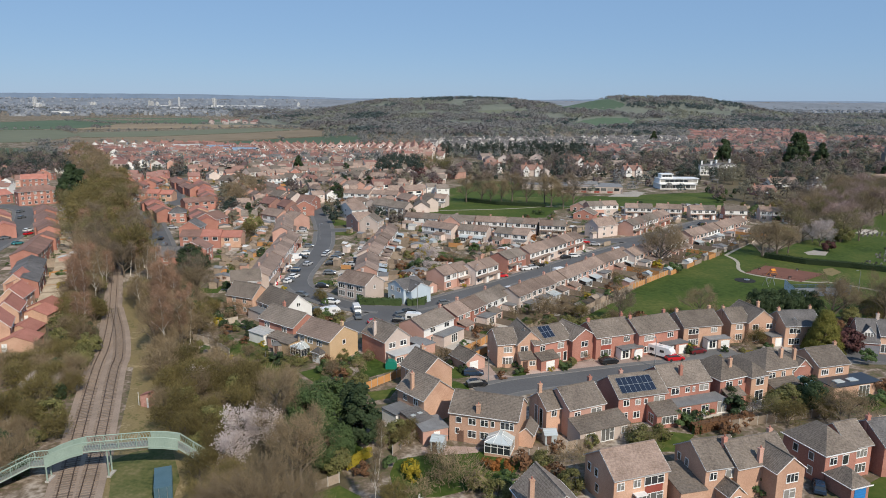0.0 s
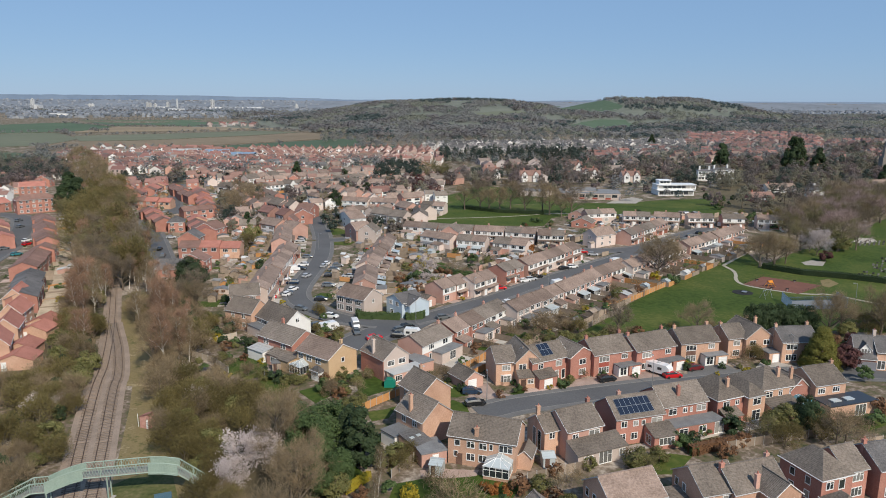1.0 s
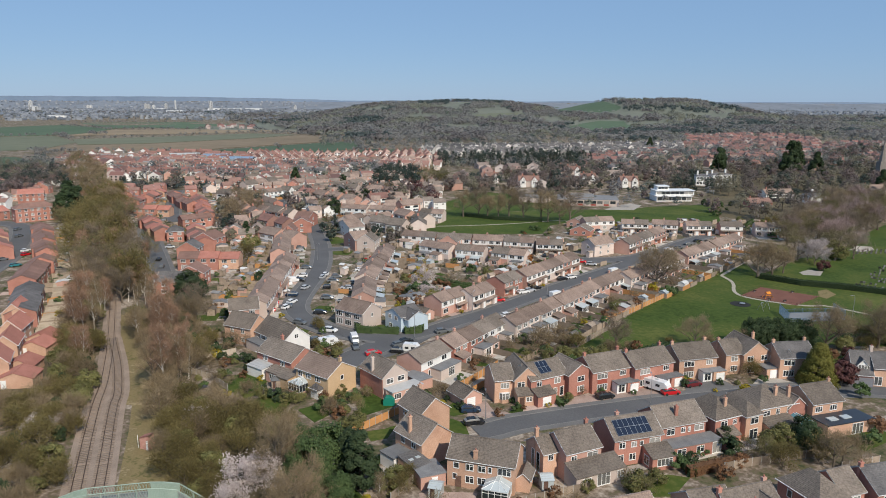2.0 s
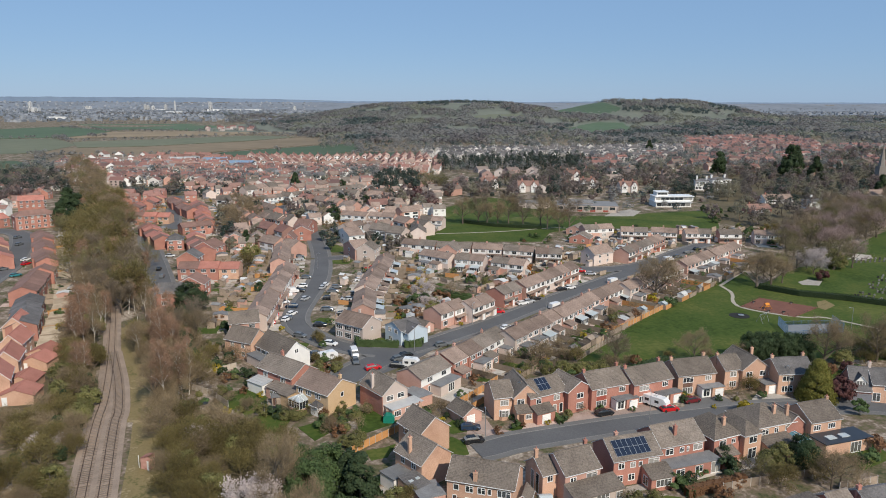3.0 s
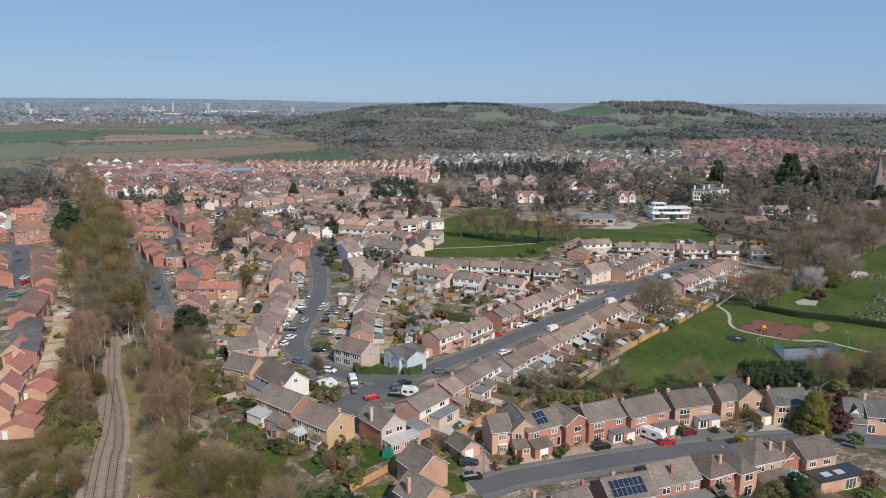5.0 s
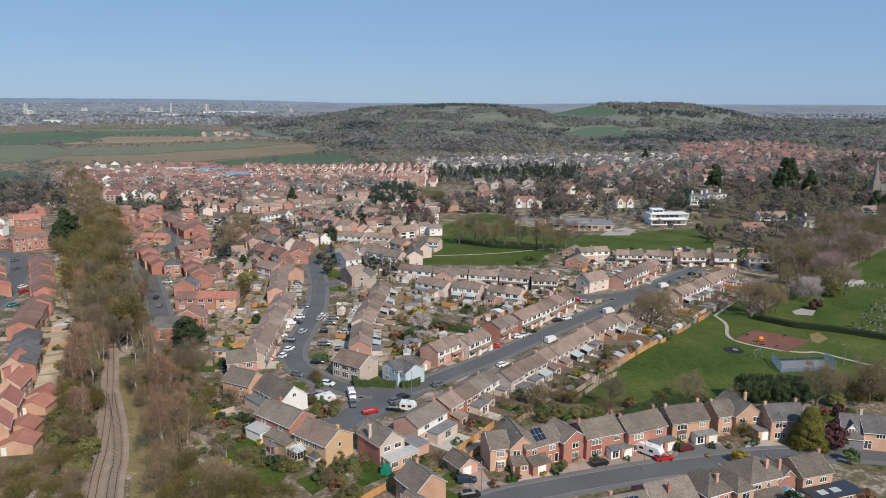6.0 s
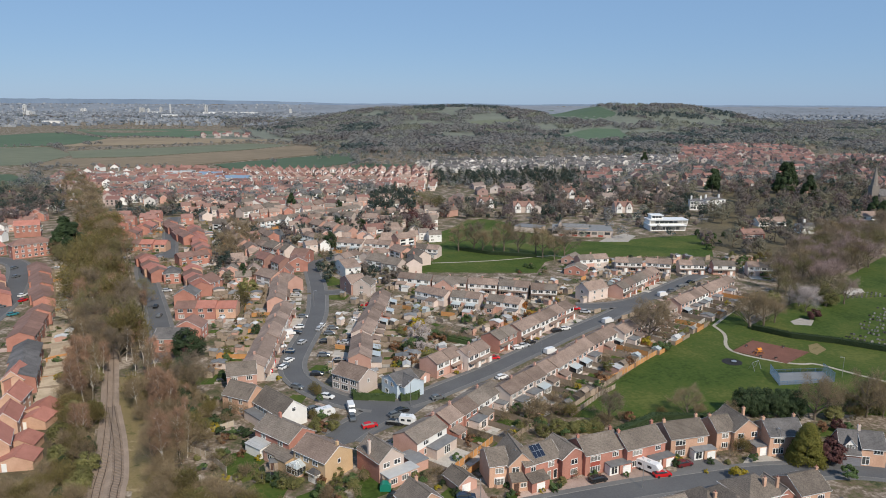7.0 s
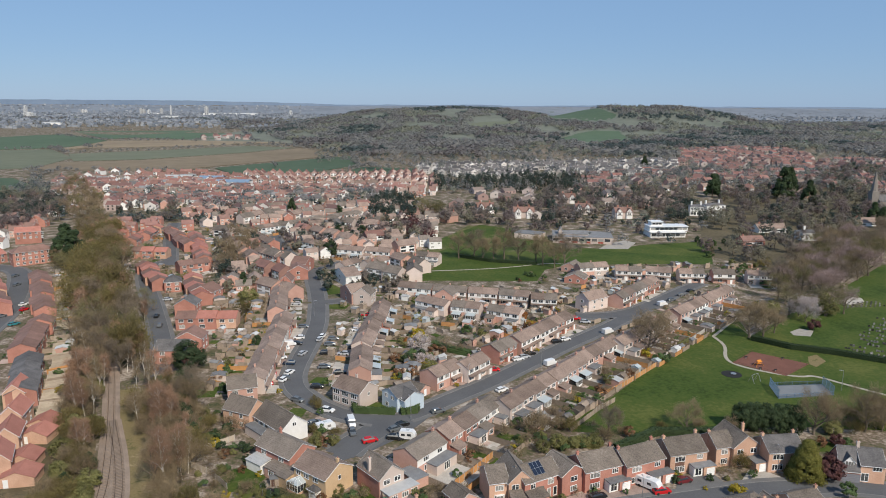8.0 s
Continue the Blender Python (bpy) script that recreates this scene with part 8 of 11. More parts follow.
far_row([(383.8, 760.9), (431.6, 737.3)], 26, ["brown", "darkred"])


def far_mass(name, label, poly, step_x, step_y, wall, roof, w, d, keep=0.8, eaves=(4.6, 5.6), glaze=True):
    """Houses too far and too many to tell apart: one mesh."""
    vs, fs, mi = [], [], []
    step_x, step_y, w, d = step_x * 1.15, step_y * 1.15, w * 1.1, d * 1.1
    x0, x1 = min(p[0] for p in poly), max(p[0] for p in poly)
    y0, y1 = min(p[1] for p in poly), max(p[1] for p in poly)
    for j in range(int((y1 - y0) / step_y) + 1):
        for i in range(int((x1 - x0) / step_x) + 1):
            x, y = x0 + (i + (j % 2) * 0.4) * step_x + rng.normal(0, step_x * 0.13), y0 + j * step_y + rng.normal(0, step_y * 0.15) + 6 * math.sin(i * 0.25 + j)
            if y > 4840 or rng.random() > keep or not inside(x, y, poly):
                continue
            a, z, k = rng.normal(0, 0.25) + (1.57 if rng.random() < 0.4 else 0), height(x, y), len(vs)
            c, s = math.cos(a), math.sin(a)
            ww, dd, e = w * rng.uniform(0.8, 1.3) / 2, d / 2, rng.uniform(*eaves)
            loc = [(-ww, -dd, -1), (ww, -dd, -1), (ww, dd, -1), (-ww, dd, -1), (-ww, -dd, e), (ww, -dd, e), (ww, dd, e), (-ww, dd, e), (-ww, 0, e + 2.7), (ww, 0, e + 2.7)]
            vs += [(x + c * u - s * v, y + s * u + c * v, z + q) for u, v, q in loc]
            for f, t in (((0, 1, 5, 4), 0), ((1, 2, 6, 9, 5), 0), ((2, 3, 7, 6), 0), ((3, 0, 4, 8, 7), 0), ((4, 5, 9, 8), 1), ((6, 7, 8, 9), 1)):
                fs.append(tuple(k + q for q in f))
                mi.append(t)
            if not glaze:
                continue
            boxes = [(ww * q - 0.65, ww * q + 0.65, side * dd - 0.06, side * dd + 0.06, zz, zz + 1.2, 2) for q in (-0.62, 0.0, 0.62) for side in (-1, 1) for zz in ((0.9, e - 1.7) if e > 4 else (0.9,))]
            boxes += [(side * ww - 0.06, side * ww + 0.06, -0.6, 0.6, e - 1.6, e - 0.4, 2) for side in (-1, 1)]
            boxes.append((ww * 0.6 - 0.35, ww * 0.6 + 0.35, -0.45, 0.45, e + 1.5, e + 3.8, 0))
            for xa, xb, ya, yb, za, zb, t in boxes:
                k = len(vs)
                vs += [(x + c * u - s * v, y + s * u + c * v, z + q) for q in (za, zb) for u, v in ((xa, ya), (xb, ya), (xb, yb), (xa, yb))]
                for f in ((0, 1, 5, 4), (1, 2, 6, 5), (2, 3, 7, 6), (3, 0, 4, 7), (4, 5, 6, 7)):
                    fs.append(tuple(k + q for q in f))
                    mi.append(t)
    me = bpy.data.meshes.new(name)
    me.from_pydata(vs, [], fs)
    me.materials.append(wall)
    me.materials.append(roof)
    me.materials.append(M_PANE)
    me.polygons.foreach_set("material_index", mi)
    tagged(new(name, me), label, "houses", kind="stuff")


def far_paint(name, c1, c2):
    return leafy(name, c1, c2, 0, 0)


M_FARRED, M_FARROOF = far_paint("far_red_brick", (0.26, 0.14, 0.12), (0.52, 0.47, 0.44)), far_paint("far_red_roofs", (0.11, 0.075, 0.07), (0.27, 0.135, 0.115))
M_FARBROWN = far_paint("far_brown_roofs", (0.15, 0.115, 0.1), (0.27, 0.215, 0.185))
# city walls and roofs: the blue-grey is distance haze painted into the colour
M_CITYWALL, M_CITYROOF = far_paint("hazed_city_concrete_and_brick", (0.13, 0.145, 0.165), (0.33, 0.345, 0.365)), far_paint("hazed_city_roofs", (0.115, 0.13, 0.155), (0.22, 0.235, 0.26))
M_FARWHITE, M_FARSLATE = far_paint("far_pale_walls", (0.36, 0.33, 0.305), (0.74, 0.71, 0.68)), far_paint("far_grey_roofs", (0.07, 0.068, 0.07), (0.17, 0.155, 0.15))
far_mass("red_roof_houses", "many red-roofed houses of the far town", [(449.3, 1319.2), (585.3, 1393.7), (667.3, 1334.8), (609.7, 1143.9), (506.9, 963.1), (397.6, 941.6), (350.4, 1025.4)], 12, 24, M_FARRED, M_FARROOF, 10, 8, 0.85)
far_mass("red_roof_houses", "many red-roofed houses of the far town", [(582.3, 1108.8), (709.6, 1116.2), (793.3, 1068.7), (639.9, 858.9), (533.5, 835.3), (485.9, 922.6)], 14, 28, M_FARRED, M_FARROOF, 10, 8, 0.6)
far_mass("pale_houses", "many white and grey houses of the far town", [(-27.1, 969.9), (23.4, 989.9), (188.9, 1035.7), (362.0, 1085.5), (326.5, 954.3), (282.1, 863.5), (157.0, 858.0), (71.3, 816.3), (13.4, 851.8), (-21.4, 891.7)], 11, 20, M_FARWHITE, M_FARSLATE, 9, 8, 0.85)
far_mass("mixed_houses", "houses of the far town among trees", [(153.4, 838.3), (318.3, 930.0), (485.9, 922.6), (518.0, 810.4), (443.5, 691.6), (412.0, 818.1), (269.1, 783.5), (162.7, 727.9)], 14, 22, M_FARRED, M_FARROOF, 11, 8, 0.65)
far_mass("mixed_houses", "houses of the town among trees", [(11.4, 722.5), (107.9, 711.8), (210.9, 754.6), (185.7, 662.6), (93.6, 615.0), (14.7, 612.8)], 20, 24, M_FARRED, M_FARBROWN, 12, 9, 0.6, (2.6, 4.2))
far_mass("mixed_houses", "houses of the town behind the terraces", [(-187.8, 715.5), (-39.5, 706.7), (-36.7, 655.7), (-100.1, 596.1), (-156.7, 594.5), (-215.3, 573.9), (-259.5, 560.8), (-279.2, 604.5), (-250.1, 669.2)], 14, 20, M_FARWHITE, M_FARROOF, 10, 8, 0.5)
far_mass("town_houses", "red brick terraces of the older town", [(-262.2, 566.6), (-203.9, 580.4), (-156.4, 575.5), (-169.3, 643.8), (-225.0, 642.1), (-288.6, 625.3)], 13, 18, M_FARRED, M_FARROOF, 11, 8, 0.75)
far_mass("town_houses", "red brick houses of the older town", [(-354.1, 665.8), (-187.4, 692.7), (-210.9, 781.6), (-320.3, 777.2), (-396.3, 752.6)], 15, 20, M_FARRED, M_FARROOF, 11, 8, 0.6)
far_mass("town_houses", "pale and brown houses of the older town", [(-137.8, 505.4), (-108.0, 539.1), (-37.1, 578.6), (-41.4, 647.7), (-105.8, 630.7), (-156.4, 575.5)], 14, 17, M_FARWHITE, M_FARROOF, 11, 8, 0.6)
far_mass("town_houses", "houses among trees beyond the school", [(-4.2, 515.6), (38.3, 529.3), (97.3, 525.4), (157.5, 559.6), (211.7, 585.1), (235.9, 684.9), (120.1, 652.6), (14.3, 599.2)], 22, 20, M_FARRED, M_FARBROWN, 12, 9, 0.5, (2.6, 4.4))
far_mass("village_houses", "village houses between the far fields", [(-576.3, 1748.4), (-464.7, 1849.4), (-399.5, 1587.8), (-453.7, 1560.1), (-513.0, 1554.7)], 22, 40, M_FARRED, M_FARROOF, 11, 9, 0.6, glaze=False)
far_mass("city_houses", "low roofs of the distant city, greyed for haze", [(-1288.4, 2145.7), (-1074.2, 2413.5), (-567.3, 2263.4), (-417.1, 2533.1), (-681.5, 4146.9), (-1628.9, 4444.6), (-2200.7, 3674.2)], 20, 40, M_CITYWALL, M_CITYROOF, 11, 9, 0.6, glaze=False)
far_mass("city_houses", "roofs of the distant city, paled for haze", [(-2447.2, 3249.3), (-2032.0, 3897.1), (-903.5, 3729.6), (-754.6, 4594.2), (-947.3, 5770.3), (-2346.8, 6410.3), (-3608.2, 4796.5)], 24, 70, M_CITYWALL, M_CITYROOF, 10, 9, 0.5, glaze=False)
far_mass("hill_houses", "white houses scattered on the wooded hill", [(-316.9, 1920.0), (-214.9, 2280.0), (-77.8, 1970.0), (205.7, 2020.0), (327.6, 1810.0), (37.9, 1620.0)], 60, 100, M_FARWHITE, M_FARSLATE, 14, 10, 0.25, glaze=False)
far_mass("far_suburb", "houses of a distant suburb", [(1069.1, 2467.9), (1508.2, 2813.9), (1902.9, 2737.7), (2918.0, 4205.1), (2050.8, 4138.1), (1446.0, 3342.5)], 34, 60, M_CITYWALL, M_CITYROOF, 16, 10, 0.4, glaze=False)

# city towers
for p, w, h, lab in zip([(-1906.5, 3383.5), (-1762.7, 3157.9), (-1966.7, 4054.6), (-1953.4, 4059.4), (-1546.5, 3815.1), (-1533.4, 3819.4), (-1509.8, 3827.1), (-1451.7, 3846.0), (-1298.6, 3564.3), (-1139.1, 3611.7), (-774.9, 3885.7)], (16, 40, 18, 16, 13, 16, 15, 14, 7, 17, 14), (48, 24, 24, 24, 34, 30, 26, 34, 52, 48, 26), range(11)):
    th = thing("tower_block", "pale tower block of the distant city", "tower", pose(*p, height(*p) - 2), group="city towers")
    part("wall", Mesh().box(-w / 2, -w / 3, 0, w / 2, w / 3, h).box(-w / 5, -w / 5, h, w / 5, w / 5, h + 4), M_PALEFELT, th)
    part("window_band", Mesh().lattice([-w / 2 + 2, -w / 6, w / 6, w / 2 - 2], [v for i in range(int(h // 4)) for v in (i * 4 + 2, i * 4 + 3.6)], lambda i, j: j % 2 == 0 and i != 1, -w / 3 - 0.3, -w / 3 - 0.01), M_PANE, th)
for p, w, d in zip([(-1154.4, 3943.0), (-984.9, 3820.4), (-1174.5, 3761.4), (-1171.6, 3194.1), (-1322.9, 2495.4), (-1480.8, 3836.5)], (150, 90, 60, 70, 60, 50), (30, 24, 20, 24, 20, 20)):
    th = thing("warehouse", "long pale warehouse at the city's edge", "warehouse", pose(*p, height(*p) - 1))
    part("wall", Mesh().box(-w / 2, 0, 0, w / 2, d, 9), M_WHITE, th)
    part("roof", roof_mesh(-w / 2, w / 2, 0, d, 9, 2, "x", courses=2), M_PALEFELT, th)

# school, villas and a church
m, w = at_edge(*[(74.6, 442.6), (111.7, 437.4)])
th = thing("school", "low flat-roofed school building with red and white panels", "school", m)
part("wall", Mesh().box(0, 0, -0.2, w, 22, 4.0), M_RENDER, th)
part("roof", roof_mesh(0, w, 0, 22, 4.0, 0, "flat"), M_FELT, th, "grey flat roof")
for i in range(int(w // 4)):
    part("panel", once("schoolp", lambda: Mesh().box(0.2, -0.08, 0.3, 3.4, -0.02, 1.4).data("panel", M_HANGTILE)), M_HANGTILE, th, m=pose(i * 4, 0, 0)) if i % 2 else None
    part("window", once("schoolw", lambda: Mesh().box(0.2, -0.07, 1.6, 3.4, -0.02, 3.3).data("window", M_PANE)), M_PANE, th, m=pose(i * 4, 0, 0))
block(th, w * 0.1, w * 0.16, 8, 14, 6.5, 2.0, "y", M_RENDER, M_FELT)
block(th, w * 0.16, w * 0.6, 6, 18, 5.0, 1.2, "x", M_RENDER, M_FELT)
m, w = at_edge(*[(67.3, 450.8), (51.7, 458.7)][::-1])
th = thing("school_wing", "low grey school wing beside the field", "school", m)
part("wall", Mesh().box(0, 0, -0.2, w, 12, 3.4), M_RENDER, th)
part("roof", roof_mesh(0, w, 0, 12, 3.4, 0, "flat"), M_FELT, th)
m, w = at_edge(*VILLAS[0])
th = thing("villa", "white flat-roofed modern building in three stepped storeys", "building", m)
for x0, x1, y0, y1, z0, z1 in ((0, w, 0, 14, -0.2, 3.3), (0.8, w + 3.0, 4.5, 15, 3.5, 6.4), (3.0, 10.5, 8, 15, 6.6, 9.0)):
    part("wall", Mesh().box(x0, y0, z0, x1, y1, z1), M_WHITE, th)
    part("flat_roof", Mesh().box(x0 - 0.5, y0 - 0.9, z1, x1 + 0.5, y1 + 0.2, z1 + 0.3), M_UPVC, th)
    n = max(3, int((x1 - x0) / 3.2))
    for i in range(n):
        xa = x0 + 0.5 + (x1 - x0 - 1.0) * i / n
        part("window", Mesh().box(xa + 0.12, y0 - 0.06, max(z0, 0) + 0.7, xa + (x1 - x0 - 1.0) / n - 0.12, y0 - 0.02, z1 - 0.5), M_PANE, th)
for (a, b), hh in (([(201.0, 554.0), (211.0, 552.0)], 8), ([(213.0, 551.0), (230.0, 556.7)], 9), (VILLAS[4], 6)):
    m, w = at_edge(a, b)
    th = thing("villa", "large white villa with low roof and chimneys", "house", m)
    block(th, 0, w, 0, 10, hh - 0.5, 1.2, "hip", M_WHITE, M_TILE_GREY, 4)
    for x in (0.15, 0.85):
        chimney(th, w * x, 5, hh - 0.5, hh + 3, M_WHITE, 1.2, 1.0)
    for i in range(4):
        window(th, "f", w * (0.14 + 0.24 * i), 0, 1.0, 1.6, 1.8, 2)
        window(th, "f", w * (0.14 + 0.24 * i), 0, hh - 3, 1.6, 1.5, 2)
cx, cy = (367.3, 589.2)
th = thing("church", "grey stone church with a slender spire among trees", "church", pose(cx, cy, 0))
M_STONE = surf("grey_church_stone", (0.16, 0.14, 0.125), (0.26, 0.235, 0.21), 0.9, 0.2, 3, 0.4, 0)
part("tower", Mesh().box(-3, -3, -0.2, 3, 3, 16), M_STONE, th)
part("spire", Mesh().tube((0, 0, 16), (0, 0, 34), 2.9, 0.08, 8), M_STONE, th)
part("nave", wall_mesh(3, 30, -5, 5, 8, 5, "x"), M_STONE, th)
part("roof", roof_mesh(3, 30, -5, 5, 8, 5, "x", courses=6), M_TILE_GREY, th)

# ---- houses, sheds and garden clutter between the streets ----
WALLS = [M_BRICK_PINK, M_RENDER, M_WHITE, M_BRICK_RED, M_TILE_TAN, M_TILE, M_TILE_DARKRED, M_FELT, M_PALEFELT, M_SHED, M_FENCE, M_FENCE_NEW, M_SLAB, M_DRIVE, M_UPVC, M_PANE, M_GRASS, M_WOODFLOOR, M_OLDROOF, M_OLDBRICK]


def up_chain(ob):
    m = ob.matrix_basis.copy()
    while ob.parent:
        ob = ob.parent
        m = ob.matrix_basis @ m
    return m


FOOT = []
for ob in bpy.data.objects:
    if ob.name.split(".")[0] in ("wall", "extension", "rear_room", "garage") and ob.data:
        co = np.array([v.co[:2] for v in ob.data.vertices])
        lo, hi = co.min(0), co.max(0)
        m = up_chain(ob)
        p, sx = m @ Vector(((lo[0] + hi[0]) / 2, (lo[1] + hi[1]) / 2, 0)), m.to_scale().x
        a = m.to_euler().z
        FOOT.append((p.x, p.y, math.cos(a), math.sin(a), (hi[0] - lo[0]) / 2 * sx, (hi[1] - lo[1]) / 2))
WAY = np.array([(x, y, ROADS[k][1]) for k, pts in FINE.items() for x, y in pts])


def free(x, y, r):
    """Whether a circle of radius r lies clear of houses and streets."""
    f = np.array(FOOT)
    dx, dy = x - f[:, 0], y - f[:, 1]
    u, v = np.abs(dx * f[:, 2] + dy * f[:, 3]) - f[:, 4], np.abs(dy * f[:, 2] - dx * f[:, 3]) - f[:, 5]
    return not np.any((u < r) & (v < r)) and not np.any((WAY[:, 0] - x) ** 2 + (WAY[:, 1] - y) ** 2 < (WAY[:, 2] + r + 0.4) ** 2)


class Mass:
    """Many small volumes in one mesh, with a material slot for each look."""

    def __init__(self):
        self.v, self.f, self.m = [], [], []

    def put(self, x, y, a, z, pts, faces):
        k, c, s = len(self.v), math.cos(a), math.sin(a)
        self.v += [(x + c * u - s * w, y + s * u + c * w, z + q) for u, w, q in pts]
        for f, mt in faces:
            self.f.append(tuple(k + i for i in f))
            self.m.append(mt)

    def gabled(self, x, y, a, w, d, e, r, wall, roof, win=False, over=0.25):
        w, d = w / 2, d / 2
        self.put(x, y, a, 0, [(-w, -d, -0.2), (w, -d, -0.2), (w, d, -0.2), (-w, d, -0.2), (-w, -d, e), (w, -d, e), (w, d, e), (-w, d, e), (-w, 0, e + r), (w, 0, e + r)], (((0, 1, 5, 4), wall), ((1, 2, 6, 9, 5), wall), ((2, 3, 7, 6), wall), ((3, 0, 4, 8, 7), wall)))
        lw, ld, lz = w + 0.15, d + over, e - r / d * over
        self.put(x, y, a, 0.05, [(-lw, -ld, lz), (lw, -ld, lz), (lw, 0, e + r), (-lw, 0, e + r), (lw, ld, lz), (-lw, ld, lz), (-lw, -ld, lz + 0.13), (lw, -ld, lz + 0.13), (lw, 0, e + r + 0.13), (-lw, 0, e + r + 0.13), (lw, ld, lz + 0.13), (-lw, ld, lz + 0.13)], (((6, 7, 8, 9), roof), ((9, 8, 10, 11), roof), ((0, 1, 7, 6), roof), ((4, 5, 11, 10), roof), ((0, 6, 9, 11, 5, 3), 14 if win else roof), ((1, 2, 4, 10, 8, 7), 14 if win else roof)))
        if win:
            for sy in (-1, 1):
                for u, z0, ww in ((-0.55, 2.9, 0.85), (0.5, 2.9, 0.75), (-0.5, 0.8, 0.95)):
                    uu, yy = u * w, sy * (d + 0.04)
                    o = sy * 0.03
                    self.put(x, y, a, z0, [(uu - ww, yy, 0), (uu + ww, yy, 0), (uu + ww, yy, 1.2), (uu - ww, yy, 1.2)][::-sy], (((0, 1, 2, 3), 14),))
                    for h0, h1 in ((-ww + 0.13, -0.06), (0.06, ww - 0.13)):
                        self.put(x, y, a, z0, [(uu + h0, yy + o, 0.12), (uu + h1, yy + o, 0.12), (uu + h1, yy + o, 1.08), (uu + h0, yy + o, 1.08)][::-sy], (((0, 1, 2, 3), 15),))

    def slab(self, x, y, a, w, d, z0, z1, mt):
        w, d = w / 2, d / 2
        self.put(x, y, a, 0, [(-w, -d, z0), (w, -d, z0), (w, d, z0), (-w, d, z0), (-w, -d, z1), (w, -d, z1), (w, d, z1), (-w, d, z1)], [(q, mt) for q in ((0, 1, 5, 4), (1, 2, 6, 5), (2, 3, 7, 6), (3, 0, 4, 7), (4, 5, 6, 7))])

    def done(self, name, label, cat):
        me = bpy.data.meshes.new(name)
        me.from_pydata(self.v, [], self.f)
        for q in WALLS:
            me.materials.append(q)
        me.polygons.foreach_set("material_index", self.m)
        tagged(new(name, me), label, cat, kind="stuff")


def spots_in(poly, step):
    """Places on a loose grid over an outline."""
    x0, x1, y0, y1 = min(p[0] for p in poly), max(p[0] for p in poly), min(p[1] for p in poly), max(p[1] for p in poly)
    for j in range(int((y1 - y0) / step) + 1):
        for i in range(int((x1 - x0) / step) + 1):
            x, y = x0 + (i + rng.uniform(-0.35, 0.35)) * step, y0 + (j + rng.uniform(-0.35, 0.35)) * step
            if inside(x, y, poly):
                yield x, y


# the old town's smaller houses, in rows that follow its lanes
town_mass = Mass()
for poly, turn, walls, roofs in (([(-100.2, 319.1), (-84.0, 311.5), (-82.5, 376.9), (-92.0, 422.1), (-133.8, 505.5), (-154.9, 488.9), (-182.9, 519.1), (-201.8, 574.3), (-151.8, 575.6), (-115.3, 576.5), (-89.5, 531.6), (-119.6, 496.4), (-121.6, 458.0), (-103.7, 376.7)], 0.5, (0, 1, 3, 0), (4, 5, 4, 6)), ([(-84.0, 376.9), (-70.7, 388.2), (-55.5, 403.3), (-22.6, 399.2), (6.9, 423.7), (-0.0, 492.0), (-30.0, 532.9), (-57.8, 554.3), (-104.4, 520.9), (-107.0, 458.3), (-92.0, 422.1)], 0.2, (1, 2, 0, 1), (4, 5, 4, 4)),
                                 ([(-97.0, 577.0), (-34.3, 611.4), (-0.1, 579.5), (-0.0, 498.9), (-30.0, 532.9), (-58.4, 560.0)], 0.1, (1, 2, 0), (4, 5, 6)), ([(-264.8, 572.6), (-155.0, 588.1), (-106.4, 634.4), (-114.9, 686.3), (-189.7, 701.5), (-307.5, 667.3)], 0.15, (19, 2, 0, 1, 2), (6, 18, 5, 7, 6)), ([(-356.7, 665.7), (-189.7, 701.5), (-213.9, 792.9), (-339.1, 823.7), (-410.2, 773.7)], 0.0, (19, 2, 2, 0), (6, 18, 7, 5, 6)),
                                 ([(-105.8, 630.7), (5.3, 677.4), (5.9, 757.4), (-191.5, 729.8), (-179.7, 684.2)], 0.1, (1, 2, 19), (6, 4, 18)), ([(-192.9, 420.4), (-165.8, 438.3), (-164.6, 488.7), (-192.5, 511.5), (-227.6, 498.8)], 0.2, (3,), (18, 6)), ([(-279.4, 419.0), (-252.9, 419.5), (-270.8, 497.8), (-296.1, 562.8), (-352.9, 533.3)], 0.1, (3, 0, 2), (6, 18, 5))):
    for x, y in spots_in(poly, 9.4):
        if rng.random() < 0.8 and free(x, y, 4.0):
            a = turn + 0.5 * noise.noise(Vector((x / 60, y / 60, 4))) + (1.57 if rng.random() < 0.2 else 0)
            w, d = rng.uniform(5.2, 8.2), rng.uniform(6, 7)
            town_mass.gabled(x, y, a, w, d, rng.uniform(4.4, 4.9), rng.uniform(1.7, 2.4), walls[int(rng.integers(len(walls)))], roofs[int(rng.integers(len(roofs)))], True)
            FOOT.append((x, y, math.cos(a), math.sin(a), w / 2, d / 2))
town_mass.done("town_houses", "small brick and rendered houses packed between the lanes", "houses")

